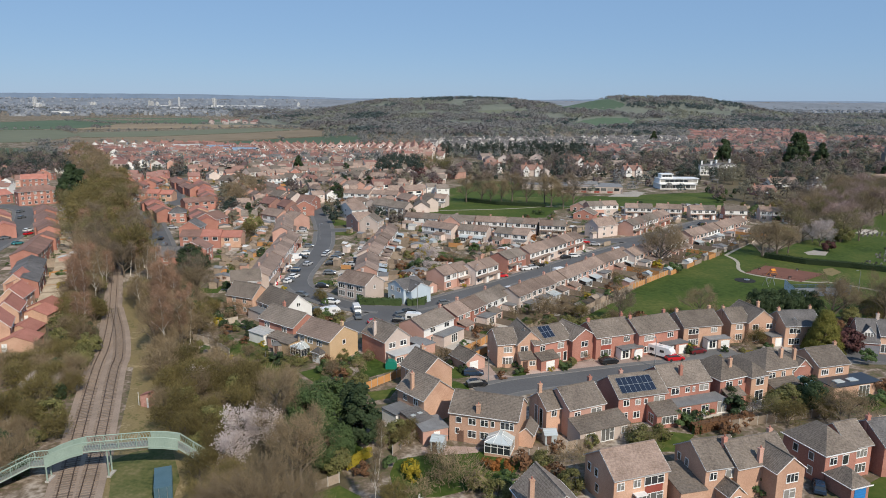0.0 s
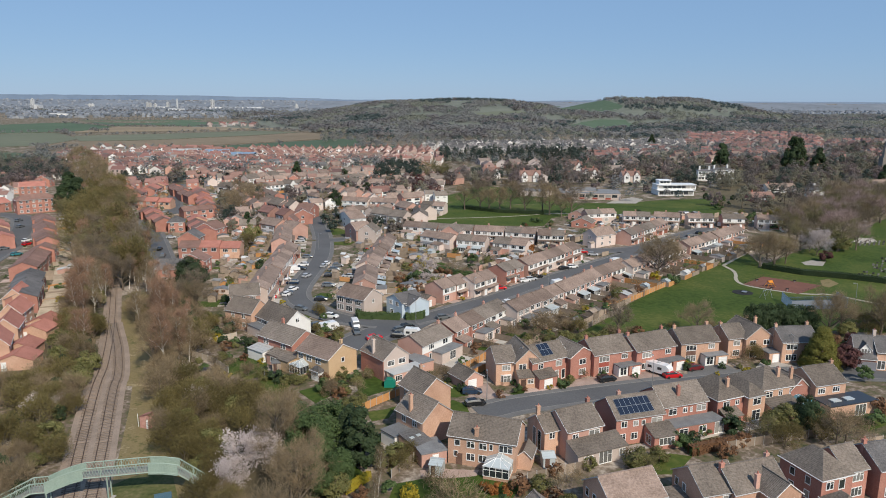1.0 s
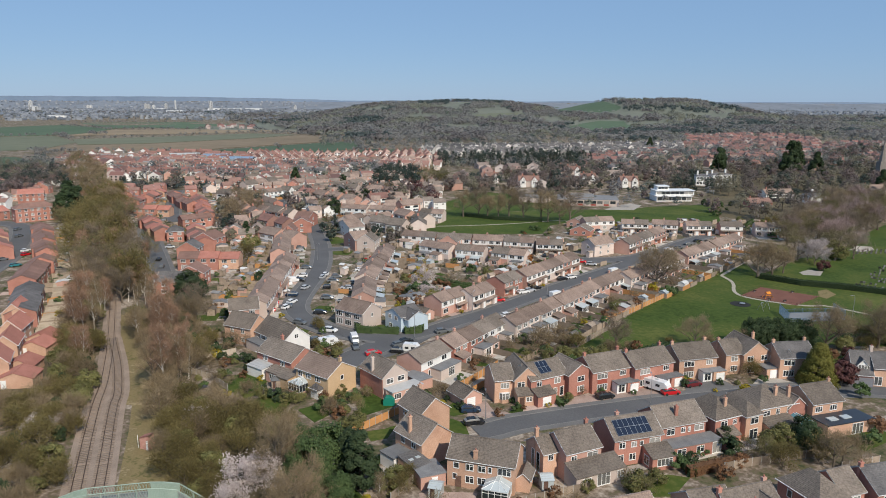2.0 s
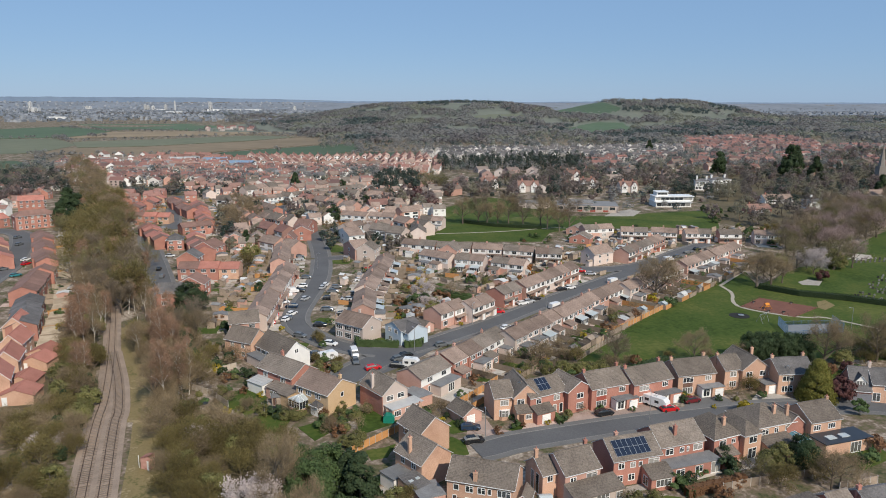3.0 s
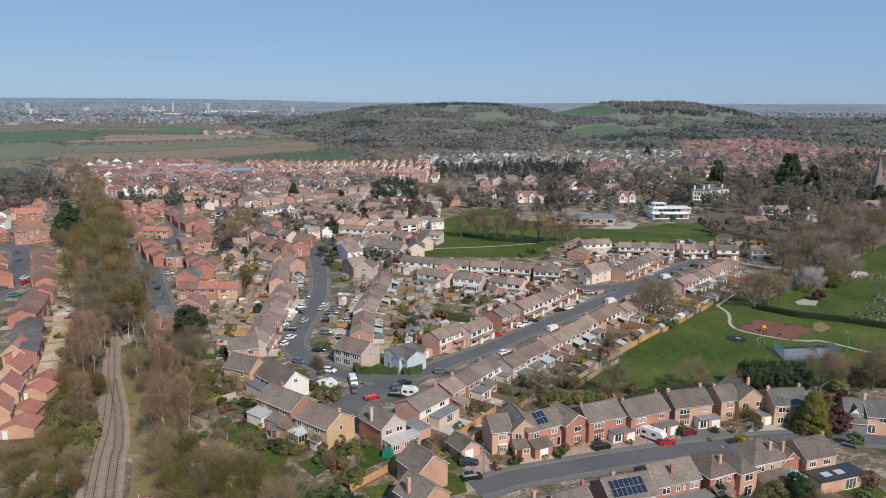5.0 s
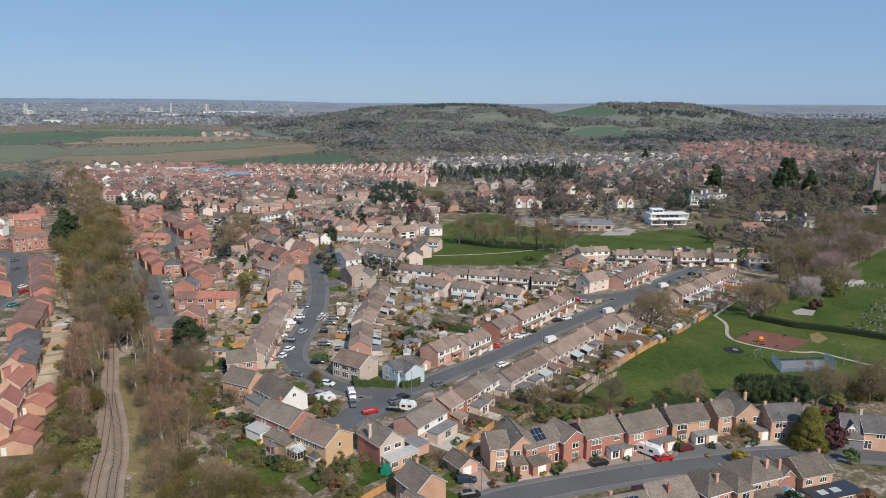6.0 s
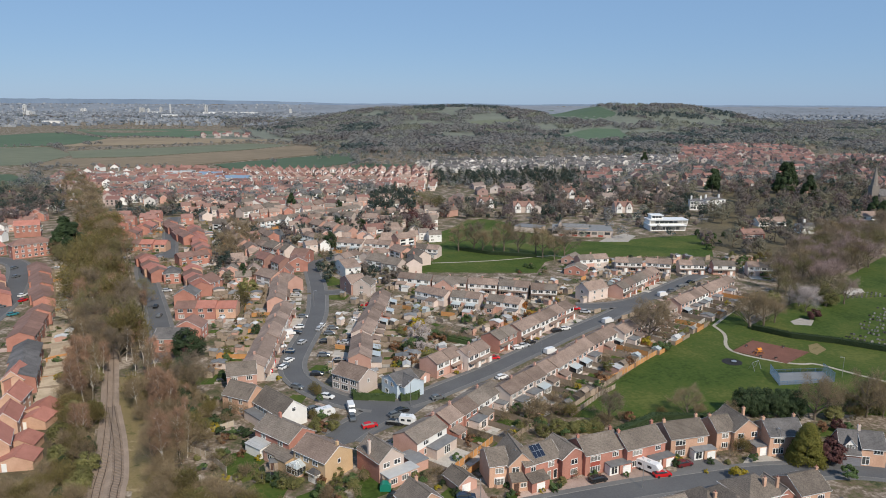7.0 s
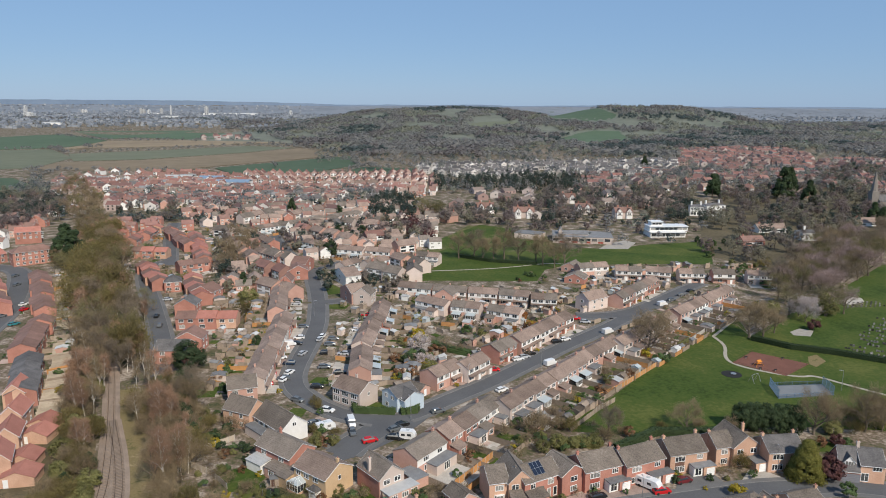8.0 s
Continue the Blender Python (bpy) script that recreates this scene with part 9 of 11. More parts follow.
# sheds, extensions, fences and paving in the back plots
yard_mass = Mass()
for poly, keep in (([(-65.6, 203.6), (-52.1, 207.9), (-58.3, 284.2), (-69.5, 334.8), (-79.7, 363.9), (-125.8, 421.5), (-101.5, 319.1), (-84.3, 255.5)], 0.7), ([(-36.5, 207.9), (-19.1, 208.0), (-16.3, 284.5), (-18.8, 330.0), (-44.4, 319.6), (-38.0, 255.8)], 0.6), ([(-19.1, 208.0), (-5.2, 208.0), (32.7, 262.8), (54.8, 289.1), (41.6, 297.4), (-7.3, 297.0), (-16.3, 284.5)], 0.55), ([(-85.5, 376.9), (-64.2, 377.2), (-19.1, 335.4), (-3.2, 399.5), (-29.0, 515.1), (-108.7, 501.3), (-149.7, 478.0), (-125.8, 421.5)], 0.6), ([(-16.3, 284.5), (54.1, 285.1), (61.4, 325.7), (-19.1, 335.4)], 0.5),
                   ([(44.7, 285.0), (70.3, 256.4), (115.4, 311.5), (171.7, 342.9), (189.7, 380.6), (71.0, 379.0)], 0.4), ([(4.4, 168.3), (21.1, 191.8), (97.6, 273.9), (115.7, 285.5), (48.5, 197.6), (12.7, 163.9)], 0.3), ([(-111.6, 187.9), (-101.0, 187.9), (-187.7, 362.5), (-204.6, 375.3), (-130.4, 231.8)], 0.3), ([(-173.1, 375.7), (-69.6, 255.6), (-121.6, 458.0), (-180.3, 511.7), (-217.8, 476.6)], 0.4), ([(-305.1, 571.6), (-32.5, 578.7), (-5.5, 677.1), (-194.0, 739.7), (-401.9, 757.7)], 0.4)):
    for x, y in spots_in(poly, 3.7):
        k = rng.random()
        if rng.random() > keep or not free(x, y, 1.6):
            continue
        a = 0.4 * noise.noise(Vector((x / 50, y / 50, 7))) + 0.6 * (1 if x > -20 else -0.6) + (1.57 if rng.random() < 0.5 else 0)
        if k < 0.2:
            yard_mass.gabled(x, y, a, rng.uniform(1.8, 3.2), rng.uniform(1.6, 2.4), rng.uniform(1.8, 2.2), 0.5, (9, 10, 0, 9, 1)[int(rng.integers(5))], (7, 8, 9, 5, 7)[int(rng.integers(5))], over=0.1)
        elif k < 0.235:
            yard_mass.slab(x, y, a, rng.uniform(0.6, 1.8), rng.uniform(0.5, 1.0), 0, rng.uniform(0.5, 0.9), (14, 8, 0, 10)[int(rng.integers(4))])
        elif k < 0.48:
            yard_mass.slab(x, y, a, rng.uniform(3, 4.4), 0.08, 0, rng.uniform(1.5, 1.8), 11 if rng.random() < 0.08 else 10)
        elif k < 0.74:
            yard_mass.slab(x, y, a, rng.uniform(1.5, 3.5), rng.uniform(1.5, 3.5), -0.1, rng.uniform(0.11, 0.16), (12, 13, 7, 17, 16, 10, 12, 17)[int(rng.integers(8))])
        else:
            bush.append((x, y, rng.uniform(1.2, 3.2)))
yard_mass.done("garden_clutter", "sheds, fences and paving crowded in the back plots", "sheds")

# blue-roofed works in the old town
for p, w, mt in zip([(-243.0, 768.0), (-209.0, 731.0), (-281.0, 776.0)], (26, 34, 30), (0, 0, 1)):
    th = thing("workshop", "low workshop hall with pale blue sheet roof" if mt == 0 else "low pale workshop hall", "workshop", pose(*p, 0))
    part("wall", Mesh().box(-w / 2, 0, 0, w / 2, 18, 5), M_WHITE, th)
    part("roof", roof_mesh(-w / 2, w / 2, 0, 18, 5, 2, "x", courses=2), gloss("blue_grey_sheet", (0.2, 0.28, 0.38), 0.5) if mt == 0 else M_PALEFELT, th)


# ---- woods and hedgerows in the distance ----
# foliage tones made paler, greyer and cooler: aerial haze put into base colour
M_WOOD = leafy("hazed_bare_woods", (0.23, 0.227, 0.218), (0.263, 0.258, 0.247), 0, 0.45)
M_WOODGREEN = leafy("hazed_evergreens", (0.088, 0.113, 0.112), (0.114, 0.142, 0.137), 0, 0.45)
M_WOODRED = leafy("hazed_purple_brown_woods", (0.19, 0.178, 0.175), (0.224, 0.208, 0.203), 0, 0.45)
M_WOODBUD = leafy("hazed_budding_trees", (0.238, 0.244, 0.198), (0.277, 0.282, 0.228), 0, 0.45)
# copses of the plain: grey-blue haze of the distance painted into the leaves
M_PLAINWOOD = leafy("hazed_trees_of_the_plain", (0.13, 0.145, 0.148), (0.18, 0.192, 0.195), 0, 0.3)


def wood(name, label, places, h, per, material, size, wide=(0.38, 0.54)):
    p = np.array(places)
    n = len(p)
    hh = h * rng.uniform(0.6, 1.25, n)
    k = np.repeat(np.arange(n), per)
    o = rng.normal(0, 1, (n * per, 3))
    o[:, 2] = np.abs(o[:, 2]) - 0.35
    o /= np.linalg.norm(o, axis=1, keepdims=True)
    # uneven crowns: each bulges to its own sides
    lump = 0.84 + 0.2 * np.sin(o[:, 0] * 4.1 + k * 1.7) * np.cos(o[:, 1] * 3.7 + k * 2.3)
    r = (lump * rng.uniform(0.82, 1.08, n * per))[:, None]
    half = (hh * rng.uniform(*wide, n))[k]
    c = np.stack([p[k, 0], p[k, 1], p[k, 2] + hh[k] * 0.5], 1) + o * r * np.stack([half, half, hh[k] * 0.5], 1)
    tagged(new(name, mesh_of(name, [shell(c, o + np.array([0, 0, 0.75]), size, 0.16)], material)), label, "trees", kind="stuff")


OPEN = [[(-27.1, 850.0), (-32.0, 1005.0), (194.2, 1065.7), (385.8, 1130.5), (460.1, 1351.4), (600.2, 1429.6), (729.0, 1371.1), (731.6, 1151.2), (833.3, 1123.3), (616.0, 826.3), (-23.9, 745.9)], [(578.6, 4470.0), (770.8, 4610.0), (630.1, 2600.0), (624.3, 2440.0), (561.3, 2270.0), (445.2, 2270.0), (370.3, 2250.0)], [(264.9, 1600.0), (365.9, 1860.0), (435.9, 1980.0), (509.5, 1980.0), (441.5, 1570.0), (341.3, 1490.0)], [(67.3, 2060.0), (153.9, 2190.0), (243.3, 2190.0), (258.7, 2090.0), (122.7, 1960.0)], [(-447.2, 844.8), (-511.4, 913.2), (-571.5, 873.3), (-856.7, 1316.9), (-708.9, 1328.4), (-697.5, 1560.1), (-963.4, 1924.1), (-588.7, 2208.5), (-247.4, 1364.1), (-115.6, 1123.0), (-18.7, 937.3), (-17.0, 850.5)]]
spots = {"bare": [], "red": [], "green": [], "bud": []}
for _ in range(70000):
    y = 1150 + 1950 * rng.random() ** 0.9
    x = rng.uniform(-0.75, 0.8) * y
    if x < -0.32 * y + 70 and y < 2990 or y > 2875 and rng.random() < 0.6:
        continue
    d = noise.noise(Vector((x / 126, y / 195, 2)))
    if d < (-0.23 if y > 2000 else -0.33) or any(inside(x, y, q) for q in OPEN):
        continue
    g, q = noise.noise(Vector((x / 130, y / 190, 9))), noise.noise(Vector((x / 90, y / 150, 5)))
    crown_line = 2560 < y < 2760 and -80 < x < 230 or 2300 < y < 2420 and 560 < x < 760
    spots["green" if g > 0.27 or crown_line else "bud" if g < -0.2 else "red" if q > 0.12 else "bare"].append((x, y, height(x, y)))
    if sum(map(len, spots.values())) > 10800:
        break
wood("hill_woods", "bare woods on the hills, greyed for haze", spots["bare"], 12.0, 32, M_WOOD, 3.9, (0.5, 0.75))
wood("hill_brown_woods", "purple-brown bare woods on the hills, greyed for haze", spots["red"], 12.5, 32, M_WOODRED, 3.9, (0.5, 0.75))
wood("hill_evergreens", "evergreen woods on the hills, paled for haze", spots["green"], 12.5, 32, M_WOODGREEN, 3.7, (0.4, 0.65))
wood("hill_budding_trees", "olive budding trees on the hills, paled for haze", spots["bud"], 10.5, 32, M_WOODBUD, 3.7, (0.5, 0.75))

# nearer trees that still cannot be told apart
for key, pts in MASS.items():
    mt, base = {"pine": (M_FAREVER, 0.5), "holly": (M_FAREVER, 0.5), "bud": (M_FARBUD, 0.6), "purple": (M_PURPLE, 0.55)}.get(key, (M_WOODTWIG_RED if key == "bare_b" else M_WOODTWIG, 0.6))
    arr = np.array(pts)
    stems = Mesh()
    sets = []
    for x, y, h in pts:
        stems.tube((x, y, -0.2), (x, y, h * 0.75), h * 0.025, 0.04, 5)
        for i in range(5):
            a = i * 2.4 + x
            stems.tube((x, y, h * (0.25 + 0.09 * i)), (x + math.cos(a) * h * 0.3, y + math.sin(a) * h * 0.3, h * (0.5 + 0.08 * i)), h * 0.01, 0.02, 4)
        if key == "pine":
            v, f = clumps(int(45 * h), h * 0.5, h * 0.92, h * 0.08, 24, 0.55, 1.0, 0.17, 0.8, 0.25)
        else:
            v, f = clumps(int(52 * h), h * 0.84, h * 0.86, h * 0.14, 24, 0.7, 0.0, 0.19, 0.7, 0.2)
        sets.append((v + np.array([x, y, 0]), f))
    nm = {"pine": "dark_conifers", "holly": "dark_evergreens", "bud": "budding_trees"}.get(key, "bare_trees")
    tagged(new(nm, mesh_of(nm, sets, mt)), nm.replace("_", " ") + " standing between the houses", "trees", kind="stuff")
    tagged(part(nm + "_stems", stems, M_BARK), "brown stems and limbs of trees", "trees", kind="stuff")

# trees scattered through the further town and along field edges
town, hedge = [], []
for poly, n in (([(5.3, 677.4), (251.4, 731.0), (443.5, 691.6), (617.1, 968.5), (326.5, 954.3), (6.3, 813.6)], 900), ([(-151.8, 575.6), (-34.7, 618.4), (-39.5, 706.7), (-182.0, 692.8), (-307.5, 667.3), (-264.8, 572.6)], 330), ([(311.0, 953.5), (558.8, 875.5), (921.7, 1454.5), (509.2, 1497.1)], 520), ([(-27.1, 850.0), (295.9, 906.3), (353.2, 1085.0), (-32.6, 1023.6)], 240), ([(-389.4, 637.1), (-349.0, 666.0), (-371.8, 733.1), (-446.3, 795.0)], 60), ([(79.2, 424.8), (166.2, 426.3), (212.3, 560.9), (158.1, 545.5), (95.9, 517.8)], 20), ([(-165.9, 997.9), (362.0, 1085.5), (496.9, 1496.1), (-210.9, 1272.2)], 620)):
    x0, x1, y0, y1 = min(p[0] for p in poly), max(p[0] for p in poly), min(p[1] for p in poly), max(p[1] for p in poly)
    for _ in range(n * 4):
        x, y = rng.uniform(x0, x1), rng.uniform(y0, y1)
        if inside(x, y, poly) and n > 0:
            town.append((x, y, height(x, y)))
            n -= 1
# these trees share the haze-paled wood colours of the hills
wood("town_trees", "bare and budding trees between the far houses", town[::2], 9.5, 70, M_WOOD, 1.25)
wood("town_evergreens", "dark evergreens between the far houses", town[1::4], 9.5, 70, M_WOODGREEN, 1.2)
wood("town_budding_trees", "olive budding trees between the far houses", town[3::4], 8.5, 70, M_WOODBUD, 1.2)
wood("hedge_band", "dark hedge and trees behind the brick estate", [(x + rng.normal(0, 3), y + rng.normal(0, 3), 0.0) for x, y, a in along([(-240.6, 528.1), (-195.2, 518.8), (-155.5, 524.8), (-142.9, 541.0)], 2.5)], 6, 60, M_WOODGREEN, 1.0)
for line in ([(-800.9, 1230.2), (-692.7, 1297.6), (-607.6, 1189.2), (-511.6, 1250.8), (-374.9, 1443.5), (-244.4, 1347.6)], [(-1014.9, 2027.8), (-866.1, 2128.0), (-588.7, 2208.5)], [(-729.2, 1603.6), (-551.7, 1596.8), (-429.8, 1608.3)], [(-511.4, 913.2), (-417.4, 880.5), (-333.1, 877.3), (-248.3, 846.9)], [(-475.7, 899.7), (-446.3, 795.0), (-380.9, 686.1), (-338.9, 646.3)], [(-566.7, 2125.2), (-399.5, 1587.8), (-247.4, 1364.1), (-117.9, 1146.2), (-18.7, 937.3)], [(-942.0, 1796.7), (-719.0, 1581.0)], [(-144.1, 865.0), (-87.6, 847.4), (-20.6, 856.9)], [(-133.2, 1121.9), (-99.6, 966.2), (-106.6, 895.0)]):
    for x, y, a in along(line, 7.0):
        if rng.random() < 0.7:
            hedge.append((x + rng.normal(0, 3), y + rng.normal(0, 5), 0.0))
for x, y in [(-675.2, 1283.4), (-660.0, 1269.4), (-619.3, 1303.1), (-623.9, 1334.9), (-647.0, 1333.2), (-473.0, 843.6), (-455.7, 1706.1), (-511.8, 1532.9), (-211.1, 952.2), (-81.6, 934.3), (-69.4, 919.2), (-90.5, 950.0)]:
    hedge += [(x + rng.normal(0, 4), y + rng.normal(0, 5), 2.0) for _ in range(6)]
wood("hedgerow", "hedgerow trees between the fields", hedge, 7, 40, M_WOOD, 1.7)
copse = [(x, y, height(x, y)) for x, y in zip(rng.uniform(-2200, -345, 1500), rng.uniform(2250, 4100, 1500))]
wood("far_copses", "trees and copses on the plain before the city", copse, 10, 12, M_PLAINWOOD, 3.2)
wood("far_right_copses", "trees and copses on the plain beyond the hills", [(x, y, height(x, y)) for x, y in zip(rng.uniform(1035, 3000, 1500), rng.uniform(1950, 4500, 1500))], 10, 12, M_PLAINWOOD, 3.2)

# ---- gardens, drives, fences ----
prng = random.Random(11)


def fence_data(length, high, mat, posts=True):
    """Fence panels of about 1.8 m between concrete posts, as one piece of that length."""
    def make():
        n = max(1, round(length / 1.83))
        s = length / n
        prof = [-0.05, 0.05]
        m = Mesh()
        xs, cells = [0.0], []
        for i in range(n):
            xs += [i * s + 0.06, (i + 1) * s - 0.06]
            cells += ["post", "panel"]
        xs += [length]
        m.lattice(xs, [0.0, high * 0.93, high], lambda i, j: j == 0 or i % 2 == 0, -0.03, 0.03)
        m.lattice([-x for x in xs][::-1], [0.0, high * 0.93, high], lambda i, j: j == 0 or i % 2 == 0, -0.03, 0.03)
        k = len(m.v) // 2
        m.v[k:] = [(-x, -y, z) for x, y, z in m.v[k:]]
        return m.data("fence", mat)
    return once(("fence", round(length, 1), high, mat.name), make)


def fence(a, b, high=1.7, mat=None, label="weathered timber panel fence between gardens", group="garden fences"):
    m, length = at_edge(a, b)
    ob = tagged(new("fence", fence_data(round(length, 1), high, mat or M_FENCE)), label, "fence", group)
    ob.matrix_basis = m
    return ob


def panel_fence(line, high=1.8, mat=None, label="new orange timber fence with concrete posts"):
    """A nearer fence with each panel and post of its own."""
    th = thing("fence", label, "fence")
    for a, b in zip(line, line[1:]):
        m, length = at_edge(a, b)
        n = max(1, round(length / 1.83))
        s = length / n
        pm = once(("pan", round(s, 2), high, (mat or M_FENCE_NEW).name), lambda: Mesh().lattice([0.07 + (s - 0.14) * i / 8 for i in range(9)], [0.05, high - 0.05], lambda i, j: True, -0.025, 0.025).data("panel", mat or M_FENCE_NEW))
        po = once(("pst", high), lambda: Mesh().box(-0.06, -0.06, -0.2, 0.06, 0.06, high + 0.06).data("post", M_POST))
        for i in range(n):
            part("panel", pm, None, th, m=m @ pose(i * s, 0, 0))
            part("post", po, None, th, m=m @ pose(i * s, 0, 0))
        part("post", po, None, th, m=m @ pose(length, 0, 0))


def slab(name, m, x0, x1, y0, y1, z, material, label, cat):
    ob = part(name, Mesh().box(x0, y0, -0.1, x1, y1, z), material, None, m=m)
    return tagged(ob, label, cat, kind="structure")


def shed(m, w, d, h, wall, roof, label):
    th = thing("shed", label, "shed", m)
    part("wall", once(("shw", w, d, wall.name), lambda: wall_mesh(0, w, 0, d, h, 0.5, "x").data("wall", wall)), None, th)
    part("roof", once(("shr", w, d, roof.name), lambda: roof_mesh(0, w, 0, d, h, 0.5, "x", 0.12, 3, 0.05).data("roof", roof)), None, th)
    part("door", once("shd", lambda: Mesh().box(0.3, -0.04, 0.05, 1.05, 0.0, 1.75).data("door", M_DOOR)), None, th)
    return th


SHEDS = [(2.4, 1.8, 1.9, M_SHED, M_FELT, "weathered timber garden shed"), (3.0, 2.4, 2.0, M_SHED, M_SHED, "brown timber garden shed"), (3.2, 4.8, 2.3, M_RENDER, M_FELT, "rendered garden store with grey felt roof"), (2.0, 2.6, 1.9, M_POLY, M_POLY, "small glass greenhouse in a garden"), (2.6, 2.0, 1.9, M_FENCE_NEW, M_FELT, "orange-stained timber shed with felt roof"), (3.0, 4.6, 2.3, M_BRICK_PINK, M_PALEFELT, "brick garden store with pale sheet roof"), (2.6, 2.2, 2.0, M_FELT, M_TILE_GREY, "grey-painted timber shed in a garden"), (3.4, 2.4, 2.1, M_WHITE, M_PALEFELT, "white garden cabin with pale roof")]
PARKED, BEDS = [], {}
SHRUBS = ["shrub", "darkshrub", "twigshrub", "rust", "twigshrub", "olive", "shrub", "twigshrub", "yellow", "shrub"]


def off_road(x, y, r):
    return not np.any((WAY[:, 0] - x) ** 2 + (WAY[:, 1] - y) ** 2 < (WAY[:, 2] + r) ** 2)


def plot_row(a, b, n, d, spec, behind):
    kind, depth = spec
    m, length = at_edge(a, b)
    w = length / n
    far = (a[1] + b[1]) / 2 > 335
    for i in range(n):
        base = m @ pose(i * w, d, 0) if behind else m @ pose((i + 1) * w, 0, 0, 0, 0, 180)
        # x to w across the plot, y outwards from the house
        def at(x, y):
            q = base @ Vector((x, y, 0))
            return q.x, q.y

        remote = base.translation.y > 262

        def lay(name, x0, x1, y0, y1, z, mt, lab, cat):
            if remote:
                BEDS.setdefault(lab, (mt, Mesh()))[1].prism([at(x0, y0), at(x1, y0), at(x1, y1), at(x0, y1)], -0.1, z)
            else:
                slab(name, base, x0, x1, y0, y1, z, mt, lab, cat)

        def divide(p, q, mt):
            if remote:
                u, v = (q[1] - p[1]) * 0.04 / math.dist(p, q), (p[0] - q[0]) * 0.04 / math.dist(p, q)
                BEDS.setdefault("timber fences between far back plots" if mt is M_FENCE else "new orange fences between far back plots", (mt, Mesh()))[1].prism([(p[0] - u, p[1] - v), (p[0] + u, p[1] + v), (q[0] + u, q[1] + v), (q[0] - u, q[1] - v)], 0, 1.7)
            else:
                fence(p, q, 1.7, mt)
        if kind == "garden":
            r = prng.random()
            if r < 0.38:
                lay("lawn", 0.5, w - 0.5, depth * 0.3, depth * 0.9, 0.05, M_GRASS, "small green back lawn", "lawn")
            elif r < 0.85:
                lay("patio", 0.2, w - 0.2, 0.5, depth * prng.uniform(0.35, 0.9), 0.06, M_SLAB, "pale slab patio behind the house", "patio")
            for _ in range(3 if not far else 2):
                u, v = prng.uniform(0.3, w - 2.2), prng.uniform(1.0, depth - 2.5)
                mt, lab = prng.choice(((M_SLAB, "pale slab paving in a back garden"), (M_DRIVE, "brick paving in a back garden"), (M_WOODFLOOR, "dark dug bed in a back garden"), (M_FENCE, "grey timber decking in a back garden"), (M_PATHWAY, "pale gravel bed in a back garden")))
                x1, y1, z1 = u + prng.uniform(1.2, 2.6), v + prng.uniform(1.5, 4.0), prng.uniform(0.065, 0.11)
                BEDS.setdefault(lab, (mt, Mesh()))[1].prism([at(u, v), at(x1, v), at(x1, y1), at(u, y1)], -0.1, z1)
            divide(at(w, 0.3), at(w, depth), M_FENCE_NEW if prng.random() < 0.1 else M_FENCE)
            if prng.random() < 0.55:
                divide(at(0.2, depth), at(w - 0.2, depth), M_FENCE_NEW if prng.random() < 0.2 else M_FENCE)
            if prng.random() < 0.45 and not far or prng.random() < 0.3:
                sw, sd, sh, wl, rf, lab = SHEDS[prng.choice((0, 4, 1, 6, 2, 7, 5, 3))]
                shed(base @ pose(w - 0.4 - sw if prng.random() < 0.5 else 0.4, depth - sd - 0.4, 0), sw, sd, sh, wl, rf, lab)
            for _ in range(prng.choice((1, 2)) if far else prng.choice((1, 2, 2, 3))):
                k = prng.choice(SHRUBS)
                if base.translation.y > 247:
                    bush.append((*at(prng.uniform(0.6, w - 0.6), prng.uniform(depth * 0.3, depth)), prng.uniform(1.4, 3.4)))
                    continue
                plant(k, at(prng.uniform(0.6, w - 0.6), prng.uniform(depth * 0.35, depth)), prng.uniform(1.2, 3.0) if k != "olive" else prng.uniform(2, 3.5))
        else:
            mt = prng.choice((M_DRIVE, M_DRIVE, M_DRIVE, M_SLAB))
            lay("driveway", 0.15, w * prng.choice((0.62, 0.97)), 0.1, depth, 0.07, mt, "paved front drive of a terraced house", "driveway")
            if prng.random() < 0.35 and off_road(*at(w * 0.65, depth * 0.95), 0.6):
                lay("front_lawn", w * 0.3, w - 0.4, depth * 0.35, depth * 0.95, 0.1, M_GRASS, "small front lawn", "lawn")
            if prng.random() < 0.42 and depth > 4.5:
                PARKED.append((*at(w * 0.35, depth * 0.55), math.degrees(math.atan2(b[1] - a[1], b[0] - a[0])) + 90 + prng.uniform(-6, 6)))
            if prng.random() < 0.35 and not far:
                k = prng.choice(SHRUBS)
                spot = at(w - 0.6, prng.uniform(1.5, depth))
                if off_road(*spot, 1.2):
                    plant(k, spot, prng.uniform(1.0, 1.8))


for a, b, n, d, front, back in PLOTS:
    if front:
        plot_row(a, b, n, d, front, False)
    if back:
        plot_row(a, b, n, d, back, True)


for lab, (mt, me_) in BEDS.items():
    tagged(part("garden_beds", me_, mt), lab, "garden bed", kind="stuff")
